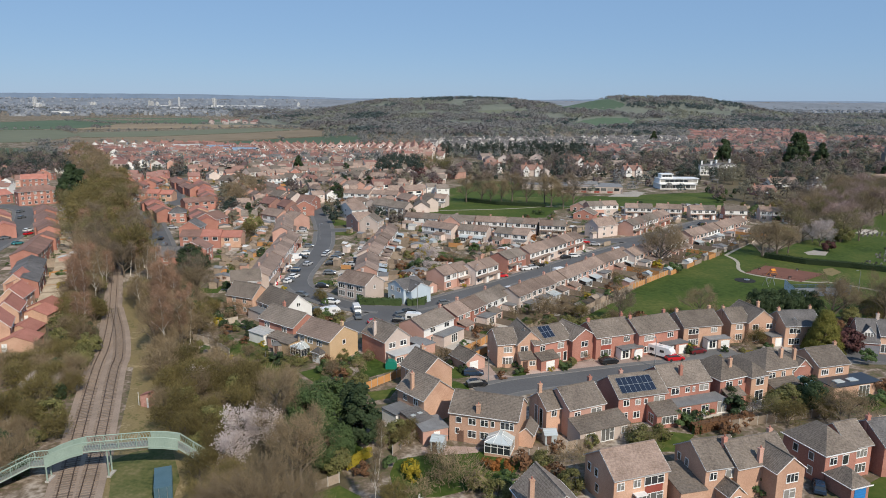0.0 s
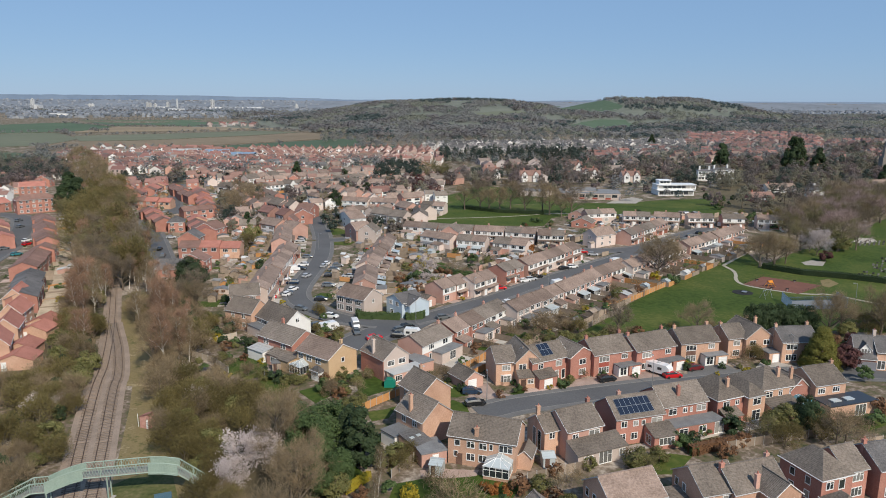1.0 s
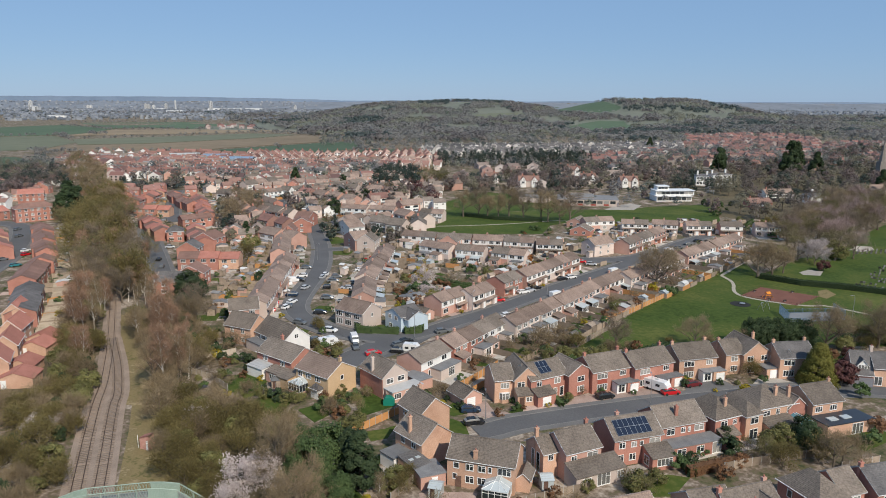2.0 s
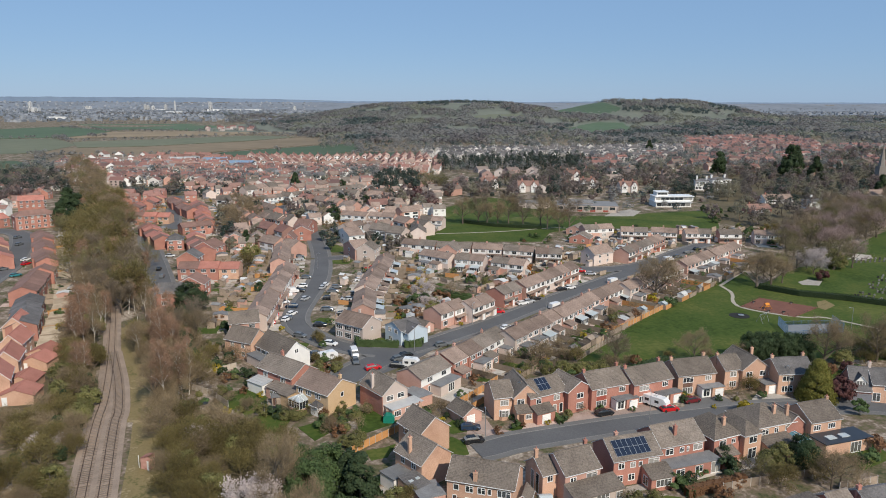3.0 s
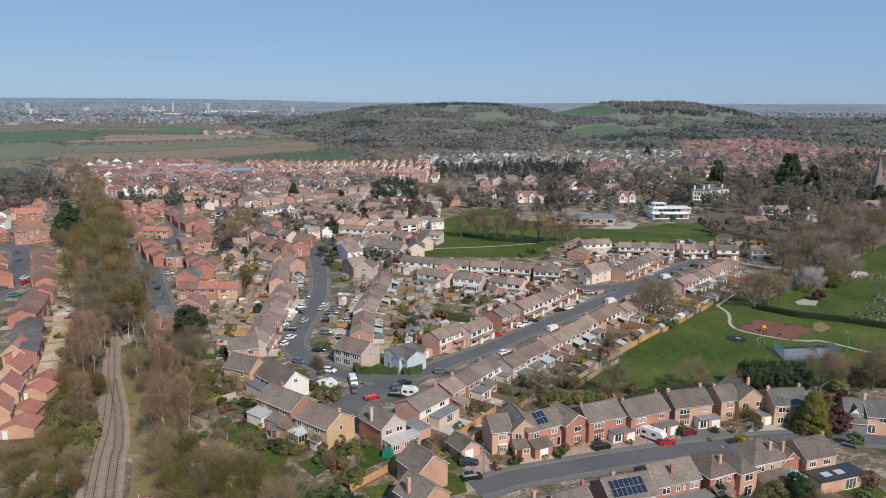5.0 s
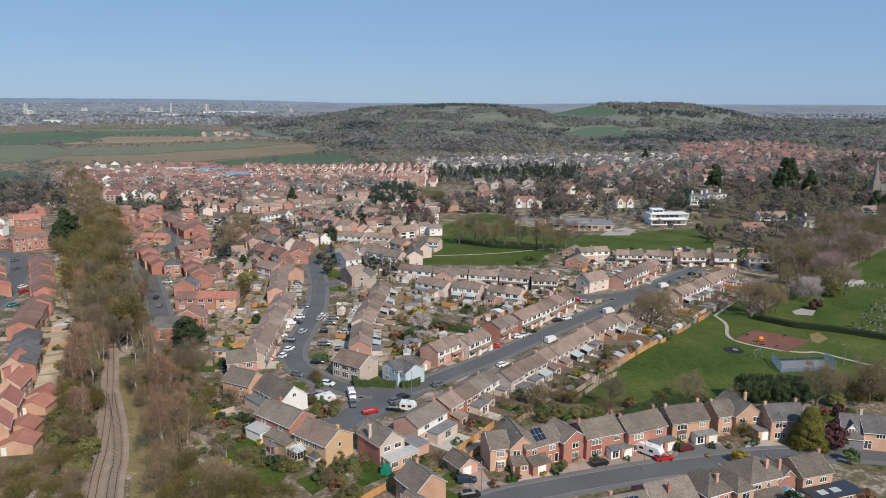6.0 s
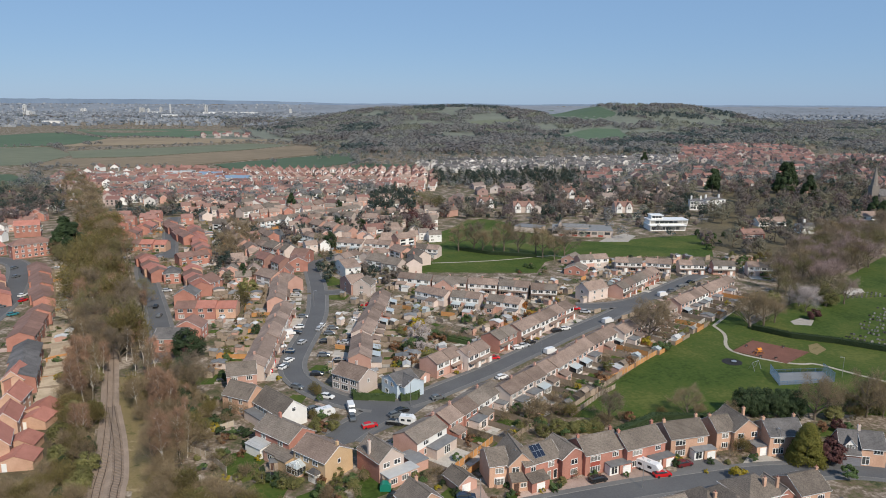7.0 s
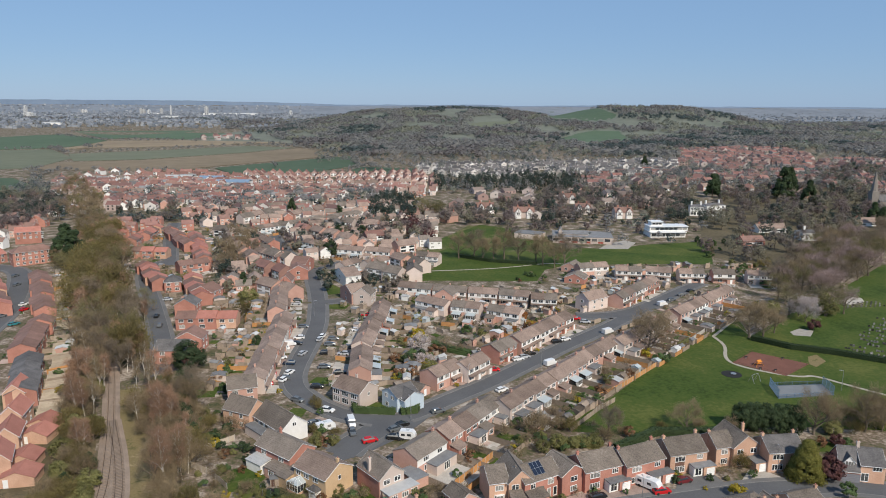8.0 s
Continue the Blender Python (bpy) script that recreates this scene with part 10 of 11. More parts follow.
for k, (mt, nm) in enumerate(((M_LEAF, "garden_bushes"), (M_TWIG, "bare_garden_bushes"), (M_OLIVE, "olive_garden_bushes"), (M_RUST, "coppery_garden_bushes"), (M_DARKLEAF, "dark_garden_bushes"), (M_BLOSSOM, "flowering_garden_bushes"), (M_YELLOW, "yellow_garden_bushes"))):
    sets = []
    for i, (x, y, h) in enumerate(bush):
        if (i * 7 + i // 5) % 13 in ((0, 1, 2), (3, 4, 5, 6), (7, 8), (9,), (10,), (11,), (12,))[k]:
            v, f = clumps(150, h * 1.1, h, 0.0, 9, 0.3)
            sets.append((v + np.array([x, y, 0]), f))
    if sets:
        tagged(new(nm, mesh_of(nm, sets, mt)), nm.replace("_", " ") + " in the plots behind the terraces", "bushes", kind="stuff")


def hedge(line, high, thick, leaf, label):
    """A clipped hedge: a leafy surface over a dense core."""
    ln = sum(math.hypot(b[0] - a[0], b[1] - a[1]) for a, b in zip(line, line[1:]))
    core = ribbon(line, -thick * 0.42, thick * 0.42, 0, high * 0.92)
    n = int(ln * (2 * high + thick) * 9)
    pts = along(line, ln / max(n, 1))
    u = rng.uniform(0, 1, len(pts)) * (2 * high + thick)
    c, o = [], []
    for (x, y, a), s in zip(pts, u):
        off, z, nx_, nz = (-thick / 2, s, -1, 0) if s < high else (thick / 2, s - high, 1, 0) if s < 2 * high else (s - 2 * high - thick / 2, high, 0, 1)
        nl = (-math.sin(a), math.cos(a))
        c.append((x + nl[0] * off, y + nl[1] * off, z))
        o.append((nl[0] * nx_, nl[1] * nx_, nz))
    th = thing("hedge", label, "hedge")
    part("foliage", mesh_of("foliage", [cards(np.array(c) + rng.normal(0, 0.06, (len(c), 3)), np.array(o, float), 0.3, 0.8)], leaf), None, th)
    part("core", core, leaf, th)


hedge([(-23.6, 197.1), (-22.8, 191.3), (-11.2, 190.2)], 2.0, 1.6, M_LEAF, "clipped green hedge round the blue corner house")
hedge([(-9.7, 190.2), (-5.3, 191.3), (-5.0, 194.8)], 2.0, 1.6, M_LEAF, "clipped green hedge by the corner house")
hedge([(119.1, 255.4), (129.2, 245.5), (142.4, 239.7), (156.7, 230.3)], 2.0, 2.2, M_DARKLEAF, "dark field hedge between park and cemetery")
hedge([(42.3, 120.8), (43.8, 117.3), (44.2, 112.9)], 1.6, 1.3, M_LEAF, "clipped green hedge between gardens")
hedge([(43.4, 113.4), (47.5, 115.1), (55.6, 117.9)], 1.9, 1.4, M_RUST, "copper-brown beech hedge behind the garden")
hedge([(24.7, 147.4), (26.3, 141.5)], 1.3, 1.0, M_LEAF, "low green hedge between drives")
hedge([(-14.9, 100.5), (-11.4, 105.2)], 1.4, 1.2, M_YELLOW, "low yellow-flowering hedge in a garden")
hedge([(32.2, 171.3), (42.4, 170.7)], 2.4, 1.8, M_OLIVE, "tall olive garden hedge")
hedge([(46.1, 168.3), (59.1, 177.7), (69.5, 177.0), (80.4, 177.7)], 2.2, 2.0, M_DARKLEAF, "dark hedge behind the gardens")
hedge([(2.1, 243.7), (19.4, 232.4)], 1.6, 1.5, M_LEAF, "green hedge across the gardens")
hedge([(-1.0, 248.0), (6.0, 242.6), (13.2, 237.2)], 2.0, 2.6, M_LEAF, "long clipped green hedge across back gardens")
hedge([(13.0, 399.7), (31.4, 386.8), (55.7, 380.1)], 2.0, 2.5, M_DARKLEAF, "dark hedge across the school field")
panel_fence([(4.6, 151.3), (9.2, 157.4), (14.5, 165.2)], 1.9)
panel_fence([(-17.1, 128.6), (-12.8, 133.6), (-8.0, 138.9)], 1.7)
panel_fence([(14.1, 104.3), (18.9, 106.6), (25.9, 109.0)], 1.6, M_FENCE, "weathered timber garden fence")
panel_fence([(-7.8, 105.4), (-5.5, 109.3), (-3.4, 112.4)], 1.6, M_FENCE, "weathered timber garden fence")
panel_fence([(50.5, 115.2), (56.2, 117.0), (65.5, 119.4), (72.6, 121.2)], 1.7, M_FENCE, "brown timber garden fence")
panel_fence([(-18.2, 94.3), (-15.2, 96.7)], 1.6, M_FENCE, "weathered timber garden fence")
panel_fence([(36.7, 179.3), (47.4, 192.9), (53.4, 198.8)], 1.6, M_FENCE, "weathered timber fence along the park edge")
panel_fence([(49.4, 201.7), (58.2, 209.5), (76.6, 230.0)], 1.7, M_FENCE_NEW, "orange timber fence along the park edge")
panel_fence([(78.9, 234.9), (88.0, 245.2)], 1.6, M_POST, "pale concrete fence along the park edge")
hedge([(88.4, 245.9), (94.9, 252.7)], 1.9, 1.6, M_OLIVE, "yellow-green hedge along the park edge")
panel_fence([(95.3, 253.3), (104.8, 264.6)], 1.6, M_POST, "pale concrete fence along the park edge")
panel_fence([(105.5, 264.6), (127.8, 288.8)], 1.6, M_FENCE, "weathered timber fence along the park edge")
panel_fence([(71.4, 115.4), (79.6, 117.8)], 1.7, M_FENCE, "brown timber garden fence")
panel_fence([(-65.0, 183.7), (-59.1, 187.2), (-55.9, 189.8)], 1.5, M_FENCE, "dark timber garden fence")
# lawns, drives and patios of the near houses
def yard(name, outline, z, material, label, cat):
    patch(name, outline, z, material, label, cat)


yard("driveway", [(5.9, 137.5), (8.7, 137.5), (12.1, 135.1), (19.4, 137.5), (11.5, 140.0), (10.2, 145.2), (7.6, 143.1), (6.0, 140.0)], 0.075, M_DRIVE, "pale block-paved drive before a garage", "driveway")
yard("front_lawn", [(0.5, 140.0), (3.0, 143.9), (5.2, 145.2), (7.8, 142.5), (5.8, 138.5), (2.8, 137.5)], 0.06, M_GRASS, "curved green front lawn", "lawn")
yard("front_lawn", [(14.2, 138.7), (17.0, 142.6), (20.9, 140.0), (15.1, 136.3)], 0.06, M_GRASS, "small green front lawn", "lawn")
yard("driveway", [(16.8, 137.5), (18.9, 143.1), (25.4, 145.7), (25.9, 141.3)], 0.07, M_DRIVE, "block-paved front drive", "driveway")
yard("driveway", [(25.3, 141.3), (28.7, 146.6), (34.9, 149.4), (37.8, 145.2)], 0.072, M_DRIVE, "brown block-paved front drive", "driveway")
yard("driveway", [(35.2, 144.7), (38.3, 150.2), (43.3, 152.3), (51.8, 154.4), (54.4, 150.2), (44.4, 146.6)], 0.074, M_DRIVE, "block-paved front drive", "driveway")
yard("driveway", [(54.3, 147.2), (57.8, 155.8), (66.6, 157.6), (68.4, 152.0)], 0.07, M_PAVE, "asphalt front drive", "driveway")
yard("driveway", [(71.5, 153.0), (76.2, 159.2), (79.6, 159.2), (83.5, 154.5)], 0.07, M_SLAB, "concrete front drive", "driveway")
yard("driveway", [(94.1, 152.9), (99.3, 159.7), (104.5, 159.2), (103.7, 154.5)], 0.07, M_SLAB, "pale concrete drive before the double garage", "driveway")
yard("front_lawn", [(99.3, 172.9), (109.1, 174.5), (105.6, 168.3), (98.3, 168.3)], 0.06, M_GRASS, "green side lawn", "lawn")
yard("front_lawn", [(100.2, 151.9), (106.8, 154.5), (112.1, 151.9), (105.6, 145.9), (99.7, 149.0)], 0.06, M_GRASS, "green front lawn", "lawn")
yard("back_lawn", [(-17.1, 103.4), (-17.1, 109.7), (-14.2, 109.2), (-12.0, 106.3), (-15.2, 104.0)], 0.06, M_GRASS, "green back lawn between shrubs", "lawn")
yard("back_lawn", [(-13.2, 117.7), (-9.5, 122.5), (-8.3, 120.1), (-11.6, 116.6)], 0.06, M_GRASS, "green back lawn", "lawn")
yard("back_lawn", [(-14.5, 130.2), (-10.7, 131.6), (-8.6, 133.1), (-9.9, 127.6), (-13.0, 126.2)], 0.06, M_GRASS, "green back lawn", "lawn")
yard("patio", [(-11.8, 113.3), (-8.2, 119.4), (-6.4, 122.5), (-6.4, 114.5), (-9.6, 111.2)], 0.05, M_SLAB, "pale slab terrace behind the houses", "patio")
yard("back_lawn", [(-18.7, 147.0), (-11.7, 152.5), (-7.6, 147.2), (-9.7, 142.2), (-16.3, 136.8)], 0.06, M_GRASS, "green back lawn", "lawn")
yard("back_lawn", [(-7.8, 99.2), (-7.2, 103.6), (-1.8, 105.5), (7.4, 106.5), (13.5, 103.8), (10.3, 97.7), (0.0, 93.0), (-6.5, 92.6)], 0.05, M_GRASS, "large green back lawn with shrubs", "lawn")
yard("patio", [(-3.3, 107.9), (-0.0, 108.3), (6.5, 108.0), (6.0, 106.1), (0.9, 105.3), (-3.0, 106.0)], 0.06, M_DRIVE, "pinkish paved patio behind the brick house", "patio")
yard("back_lawn", [(31.5, 110.7), (40.2, 114.0), (43.7, 112.9), (38.9, 106.9), (32.4, 106.8)], 0.05, M_GRASS, "green back lawn", "lawn")
yard("patio", [(31.4, 116.0), (38.5, 118.4), (39.6, 116.8), (31.8, 113.9)], 0.06, M_SLAB, "pale slab patio behind a house", "patio")
yard("patio", [(56.1, 126.7), (64.8, 129.2), (63.8, 124.7), (55.3, 122.1)], 0.06, M_SLAB, "pale slab patio behind a house", "patio")
yard("patio", [(42.1, 120.0), (52.9, 124.1), (53.0, 121.6), (45.7, 118.5)], 0.06, M_SLAB, "grey slab patio behind a house", "patio")
yard("back_lawn", [(79.7, 130.2), (88.1, 133.1), (89.1, 127.6), (79.6, 122.5)], 0.05, M_GRASS, "green back lawn", "lawn")
yard("front_lawn", [(61.3, 95.1), (67.5, 99.2), (74.0, 98.4), (68.2, 92.2), (61.6, 92.1)], 0.06, M_GRASS, "green front lawn", "lawn")
yard("back_lawn", [(-19.5, 92.5), (-15.1, 95.9), (-11.4, 92.8), (-12.7, 89.9)], 0.05, M_GRASS, "green back lawn", "lawn")
yard("back_lawn", [(-46.2, 152.1), (-42.3, 154.6), (-38.5, 149.7), (-42.7, 146.2)], 0.05, M_GRASS, "green back lawn", "lawn")
yard("front_lawn", [(-43.1, 189.8), (-40.9, 194.7), (-36.6, 193.6), (-37.8, 187.3)], 0.06, M_GRASS, "small green verge beside the junction", "lawn")
yard("driveway", [(-36.0, 177.6), (-33.3, 188.7), (-29.0, 186.2), (-29.0, 176.0)], 0.06, M_DRIVE, "reddish front drive", "driveway")
yard("back_lawn", [(-27.0, 194.8), (-21.5, 197.5), (-15.0, 198.7), (-13.1, 194.8), (-20.9, 191.7)], 0.05, M_GRASS, "green corner lawn inside the hedge", "lawn")
yard("front_lawn", [(-40.0, 213.3), (-38.1, 218.0), (-32.6, 217.1), (-33.7, 212.4)], 0.06, M_GRASS, "green front lawn", "lawn")
yard("verge", [(-58.2, 340.4), (-49.1, 335.0), (-39.4, 321.6), (-49.3, 317.6)], 0.06, M_GRASS, "green verge at the bend", "lawn")
yard("verge", [(-54.7, 296.6), (-52.5, 305.4), (-37.0, 301.1), (-38.6, 294.2)], 0.06, M_GRASS, "green verge at the bend", "lawn")

panel_fence([(-66.0, 184.4), (-58.4, 188.7)], 1.5, M_SHED, "dark timber garden fence with pale posts")
yard("back_lawn", [(-72.8, 201.5), (-73.8, 207.8), (-67.4, 207.8), (-66.0, 202.3)], 0.08, M_GRASS, "green back lawn behind the terrace", "lawn")
panel_fence([(-60.5, 162.5), (-58.9, 168.7), (-52.4, 174.5)], 1.6, M_FENCE_PALE, "pale timber garden fence")
panel_fence([(-59.0, 160.5), (-52.8, 156.5), (-47.5, 150.5)], 1.6, M_FENCE_PALE, "pale timber garden fence at the scrub's edge")
# narrow back plots of the estate by the line, with a fence between each pair
for (p, q), (r, s) in (([(-127.8, 227.6), (-123.6, 231.9)], [(-110.7, 186.1), (-104.4, 187.9)]), ([(-155.4, 283.5), (-148.9, 286.7)], [(-130.1, 231.8), (-125.2, 235.1)]), ([(-197.0, 362.4), (-184.2, 360.1)], [(-158.2, 289.9), (-151.9, 293.2)])):
    for i in range(20):
        f = i / 19
        fence((p[0] + (r[0] - p[0]) * f, p[1] + (r[1] - p[1]) * f), (q[0] + (s[0] - q[0]) * f, q[1] + (s[1] - q[1]) * f), 1.7, M_FENCE_NEW if i == 3 else M_FENCE_PALE)

yard("back_lawn", [(-50.0, 154.6), (-48.9, 159.3), (-44.1, 162.0), (-39.9, 155.6), (-41.8, 150.1), (-46.7, 149.2)], 0.07, M_GRASS, "green back lawn among shrubs", "lawn")
yard("back_lawn", [(-62.7, 177.6), (-59.3, 180.3), (-55.3, 177.0), (-58.2, 172.5)], 0.07, M_GRASS, "green back lawn among shrubs", "lawn")
yard("back_lawn", [(-41.2, 143.3), (-37.9, 149.5), (-32.0, 145.1), (-32.8, 137.7), (-38.0, 137.7)], 0.07, M_GRASS, "green back lawn at the scrub's edge", "lawn")
yard("back_lawn", [(-29.8, 140.3), (-25.6, 143.6), (-21.4, 139.8), (-25.2, 134.3)], 0.07, M_GRASS, "green back lawn at the scrub's edge", "lawn")
yard("front_lawn", [(-0.1, 134.6), (2.8, 136.1), (5.3, 133.7), (6.0, 128.8), (1.5, 126.6), (-1.2, 130.1)], 0.06, M_GRASS, "green front lawn at the road's end", "lawn")
yard("driveway", [(5.4, 136.1), (8.4, 136.5), (11.1, 134.2), (10.4, 131.0), (7.0, 131.4)], 0.072, M_DRIVE, "block-paved drive at the road's end", "driveway")

# ---- cars ----
def car_paint(name, col):
    return gloss("car_paint_" + name, col, 0.25, 0.1, 0.6)


PAINTS = {"white": car_paint("white", (0.75, 0.75, 0.75)), "black": car_paint("black", (0.015, 0.016, 0.018)), "grey": car_paint("grey", (0.13, 0.14, 0.15)), "silver": car_paint("silver", (0.42, 0.43, 0.45)), "red": car_paint("red", (0.5, 0.015, 0.02)), "blue": car_paint("blue", (0.02, 0.04, 0.075)), "maroon": car_paint("maroon", (0.14, 0.02, 0.025)), "teal": car_paint("teal", (0.04, 0.2, 0.22))}
M_TYRE = surf("black_tyre", (0.015, 0.015, 0.015), (0.03, 0.03, 0.03), 0.9, 2, 9, 0.1, 0)


def loft(sections):
    """A body through cross-sections (x, half width at bottom, half width at top, z bottom, z top)."""
    m = Mesh()
    rings = [[(x, -a, z0), (x, a, z0), (x, a * 1.0, (z0 + z1) / 2), (x, b, z1), (x, -b, z1), (x, -a, (z0 + z1) / 2)] for x, a, b, z0, z1 in sections]
    for r, q in zip(rings, rings[1:]):
        for i in range(6):
            m.face(r[i], q[i], q[(i + 1) % 6], r[(i + 1) % 6])
    m.face(*rings[0]).face(*rings[-1][::-1])
    return m


def car(x, y, turn, colour="silver", kind="car"):
    def body():
        if kind == "van":
            return loft([(-2.5, 0.88, 0.8, 0.35, 1.9), (-2.45, 0.95, 0.85, 0.25, 2.0), (1.2, 0.95, 0.84, 0.25, 2.0), (1.75, 0.95, 0.8, 0.25, 1.25), (2.4, 0.92, 0.8, 0.25, 1.05), (2.5, 0.85, 0.7, 0.35, 0.9)]).data("body", PAINTS[colour])
        return loft([(-2.1, 0.8, 0.66, 0.4, 0.85), (-2.0, 0.86, 0.74, 0.25, 0.98), (-1.0, 0.88, 0.78, 0.22, 1.0), (1.0, 0.88, 0.78, 0.22, 0.98), (1.9, 0.86, 0.7, 0.25, 0.8), (2.1, 0.78, 0.62, 0.35, 0.68)]).data("body", PAINTS[colour])

    def roof():
        return loft([(-1.55, 0.6, 0.55, 1.28, 1.34), (-1.2, 0.64, 0.58, 1.36, 1.45), (0.1, 0.64, 0.58, 1.38, 1.47), (0.35, 0.62, 0.56, 1.3, 1.36)]).data("roof", PAINTS[colour])

    def glass():
        if kind == "van":
            return loft([(1.1, 0.86, 0.8, 1.25, 1.9), (1.3, 0.9, 0.78, 1.25, 1.85), (1.78, 0.88, 0.8, 1.2, 1.27)]).data("window_glass", M_PANE)
        return loft([(-1.95, 0.72, 0.7, 0.95, 1.0), (-1.5, 0.76, 0.6, 0.95, 1.32), (-1.1, 0.78, 0.62, 0.95, 1.41), (0.15, 0.78, 0.62, 0.95, 1.41), (0.4, 0.77, 0.6, 0.95, 1.32), (1.1, 0.74, 0.7, 0.93, 0.98)]).data("window_glass", M_PANE)

    name = "van" if kind == "van" else "car"
    th = thing(name, f"{colour} {'panel van' if kind == 'van' else 'hatchback car'} parked by the houses", name, pose(x, y, 0.08, 0, 0, turn), group="parked vehicles")
    part("body", once((kind, "body", colour), body), None, th)
    part("window_glass", once((kind, "glass"), glass), None, th)
    if kind != "van":
        part("roof", once((kind, "roof", colour), roof), None, th)
    wh = once("wheel", lambda: Mesh().tube((0, -0.11, 0), (0, 0.11, 0), 0.32, 0.32, 12).data("wheel", M_TYRE))
    for sx in (-1.3, 1.35):
        for sy in (-0.8, 0.8):
            part("wheel", wh, None, th, m=pose(sx * (1.15 if kind == "van" else 1), sy, 0.32))


def parked(points, turns, colours, kind="car"):
    for (x, y), t, c in zip(points, turns, colours):
        car(x, y, t, c, kind)


parked([(-47.9, 215.1), (-47.4, 220.9), (-46.3, 238.8), (-42.3, 257.7), (-42.8, 253.9), (-40.6, 199.1), (-30.7, 192.1), (-22.0, 178.3), (-16.9, 173.5)], (68, 66, 70, 80, 80, -25, -20, -75, 25), ("white", "white", "silver", "white", "silver", "grey", "white", "grey", "red"))
parked([(-22.9, 183.7), (-33.1, 166.5)], (-75, 30), ("white", "white"), "van")
parked([(-10.6, 180.3), (-9.0, 182.7), (-10.6, 175.1), (0.9, 191.4), (-34.1, 182.0), (-33.1, 183.7), (-35.0, 178.3), (-36.4, 209.2), (-36.8, 225.9), (-38.3, 239.4), (-38.2, 248.3), (-37.8, 254.5), (-52.6, 211.4), (-53.5, 219.9), (-53.1, 234.3)], (35, 35, -10, 25, 30, 30, 35, 5, 5, 10, 8, 8, 10, 10, 25), ("grey", "black", "black", "grey", "black", "grey", "black", "black", "grey", "black", "grey", "grey", "red", "red", "white"))
parked([(20.6, 206.8), (28.6, 233.4), (31.0, 235.6), (33.4, 238.8), (19.4, 223.6), (45.0, 251.8), (48.6, 254.3), (57.5, 280.4), (60.7, 275.9), (106.2, 308.6), (113.5, 317.2), (120.4, 324.2), (76.3, 359.6), (86.0, 363.4)], (38, 25, 25, 25, 5, 25, 25, -15, -15, 30, 30, 30, 5, 5), ("white", "white", "silver", "black", "red", "black", "white", "red", "silver", "grey", "grey", "black", "silver", "white"))
parked([(39.1, 229.3), (66.6, 263.0), (99.8, 301.3), (138.3, 346.0), (-54.4, 243.4), (-52.9, 248.2)], (38, 35, 30, 60, 20, 20), ("white", "white", "white", "white", "white", "white"), "van")
parked([(6.7, 139.5), (7.1, 133.7), (19.1, 145.2), (26.9, 150.8), (36.6, 146.6), (58.3, 153.5)] , (5, 15, 15, 40, 20, 20), ("blue", "black", "maroon", "maroon", "black", "maroon"))
parked([(51.7, 148.8)], (12,), ("red",))
parked([(-143.6, 342.8), (-114.0, 282.3), (-108.1, 270.3), (-118.7, 307.5), (-210.6, 350.1), (-199.6, 332.4), (-165.7, 271.4), (-176.9, 281.8), (-177.5, 299.0), (-173.0, 291.4), (-157.4, 287.5), (-151.1, 279.7), (-144.8, 265.2), (-176.1, 304.3)], (110, 100, 100, 10, 80, 80, 60, 60, 75, 75, 10, 10, 5, 70), ("black", "black", "grey", "silver", "grey", "grey", "teal", "grey", "white", "red", "white", "black", "grey", "silver"))
parked([(56.0, 95.4)], (65,), ("blue",))
cr = random.Random(3)
for x, y, t in [p for p in PARKED if not (-6 < p[0] < 58 and 188 < p[1] < 262)][:20]:
    car(x, y, t + cr.choice((0, 180)), cr.choice(("white", "black", "grey", "silver", "red", "blue", "black", "white", "grey")))


def caravan(p, turn, w=2.2, l=5.4, label="white touring caravan on a drive", name="caravan"):
    th = thing(name, label, name, pose(*p, 0.1, 0, 0, turn), group="parked vehicles")
    part("body", loft([(-l / 2, 0.95, 0.9, 0.6, 2.2), (-l / 2 + 0.25, 1.05, 1.0, 0.45, 2.55), (l / 2 - 0.9, 1.05, 1.0, 0.45, 2.55), (l / 2 - 0.2, 1.02, 0.95, 0.45, 1.9), (l / 2, 0.95, 0.85, 0.6, 1.3)]), PAINTS["white"], th)
    for s in (-1.06, 1.06):
        for xx in (-l / 4, l / 8):
            part("window", Mesh().box(xx - 0.5, s - 0.02, 1.3, xx + 0.5, s + 0.02, 1.9), M_PANE, th)
    part("rooflight", Mesh().box(-0.4, -0.35, 2.5, 0.4, 0.35, 2.66), M_POLY, th)
    for sx in (-l / 4, l / 3.2):
        for s in (-0.95, 0.95):
            part("wheel", CACHE["wheel"], None, th, m=pose(sx, s, 0.32))


caravan((49.2, 151.1), -45, l=6.4, label="white motorhome parked on the drive", name="motorhome")
caravan((-29.5, 180.0), 35)
caravan((-7.1, 175.1), -10, l=4.4)

# ---- the footbridge over the railway ----
M_GREEN = surf("pale_green_bridge_paint", (0.21, 0.285, 0.24), (0.3, 0.375, 0.32), 0.6, 0.5, 5, 0.15, 0)
M_DECK = surf("bridge_deck_boards", (0.2, 0.2, 0.18), (0.32, 0.31, 0.28), 0.9, 0.5, 5, 0.2, 0)
bridge = thing("footbridge", "pale green iron lattice footbridge over the railway", "footbridge")


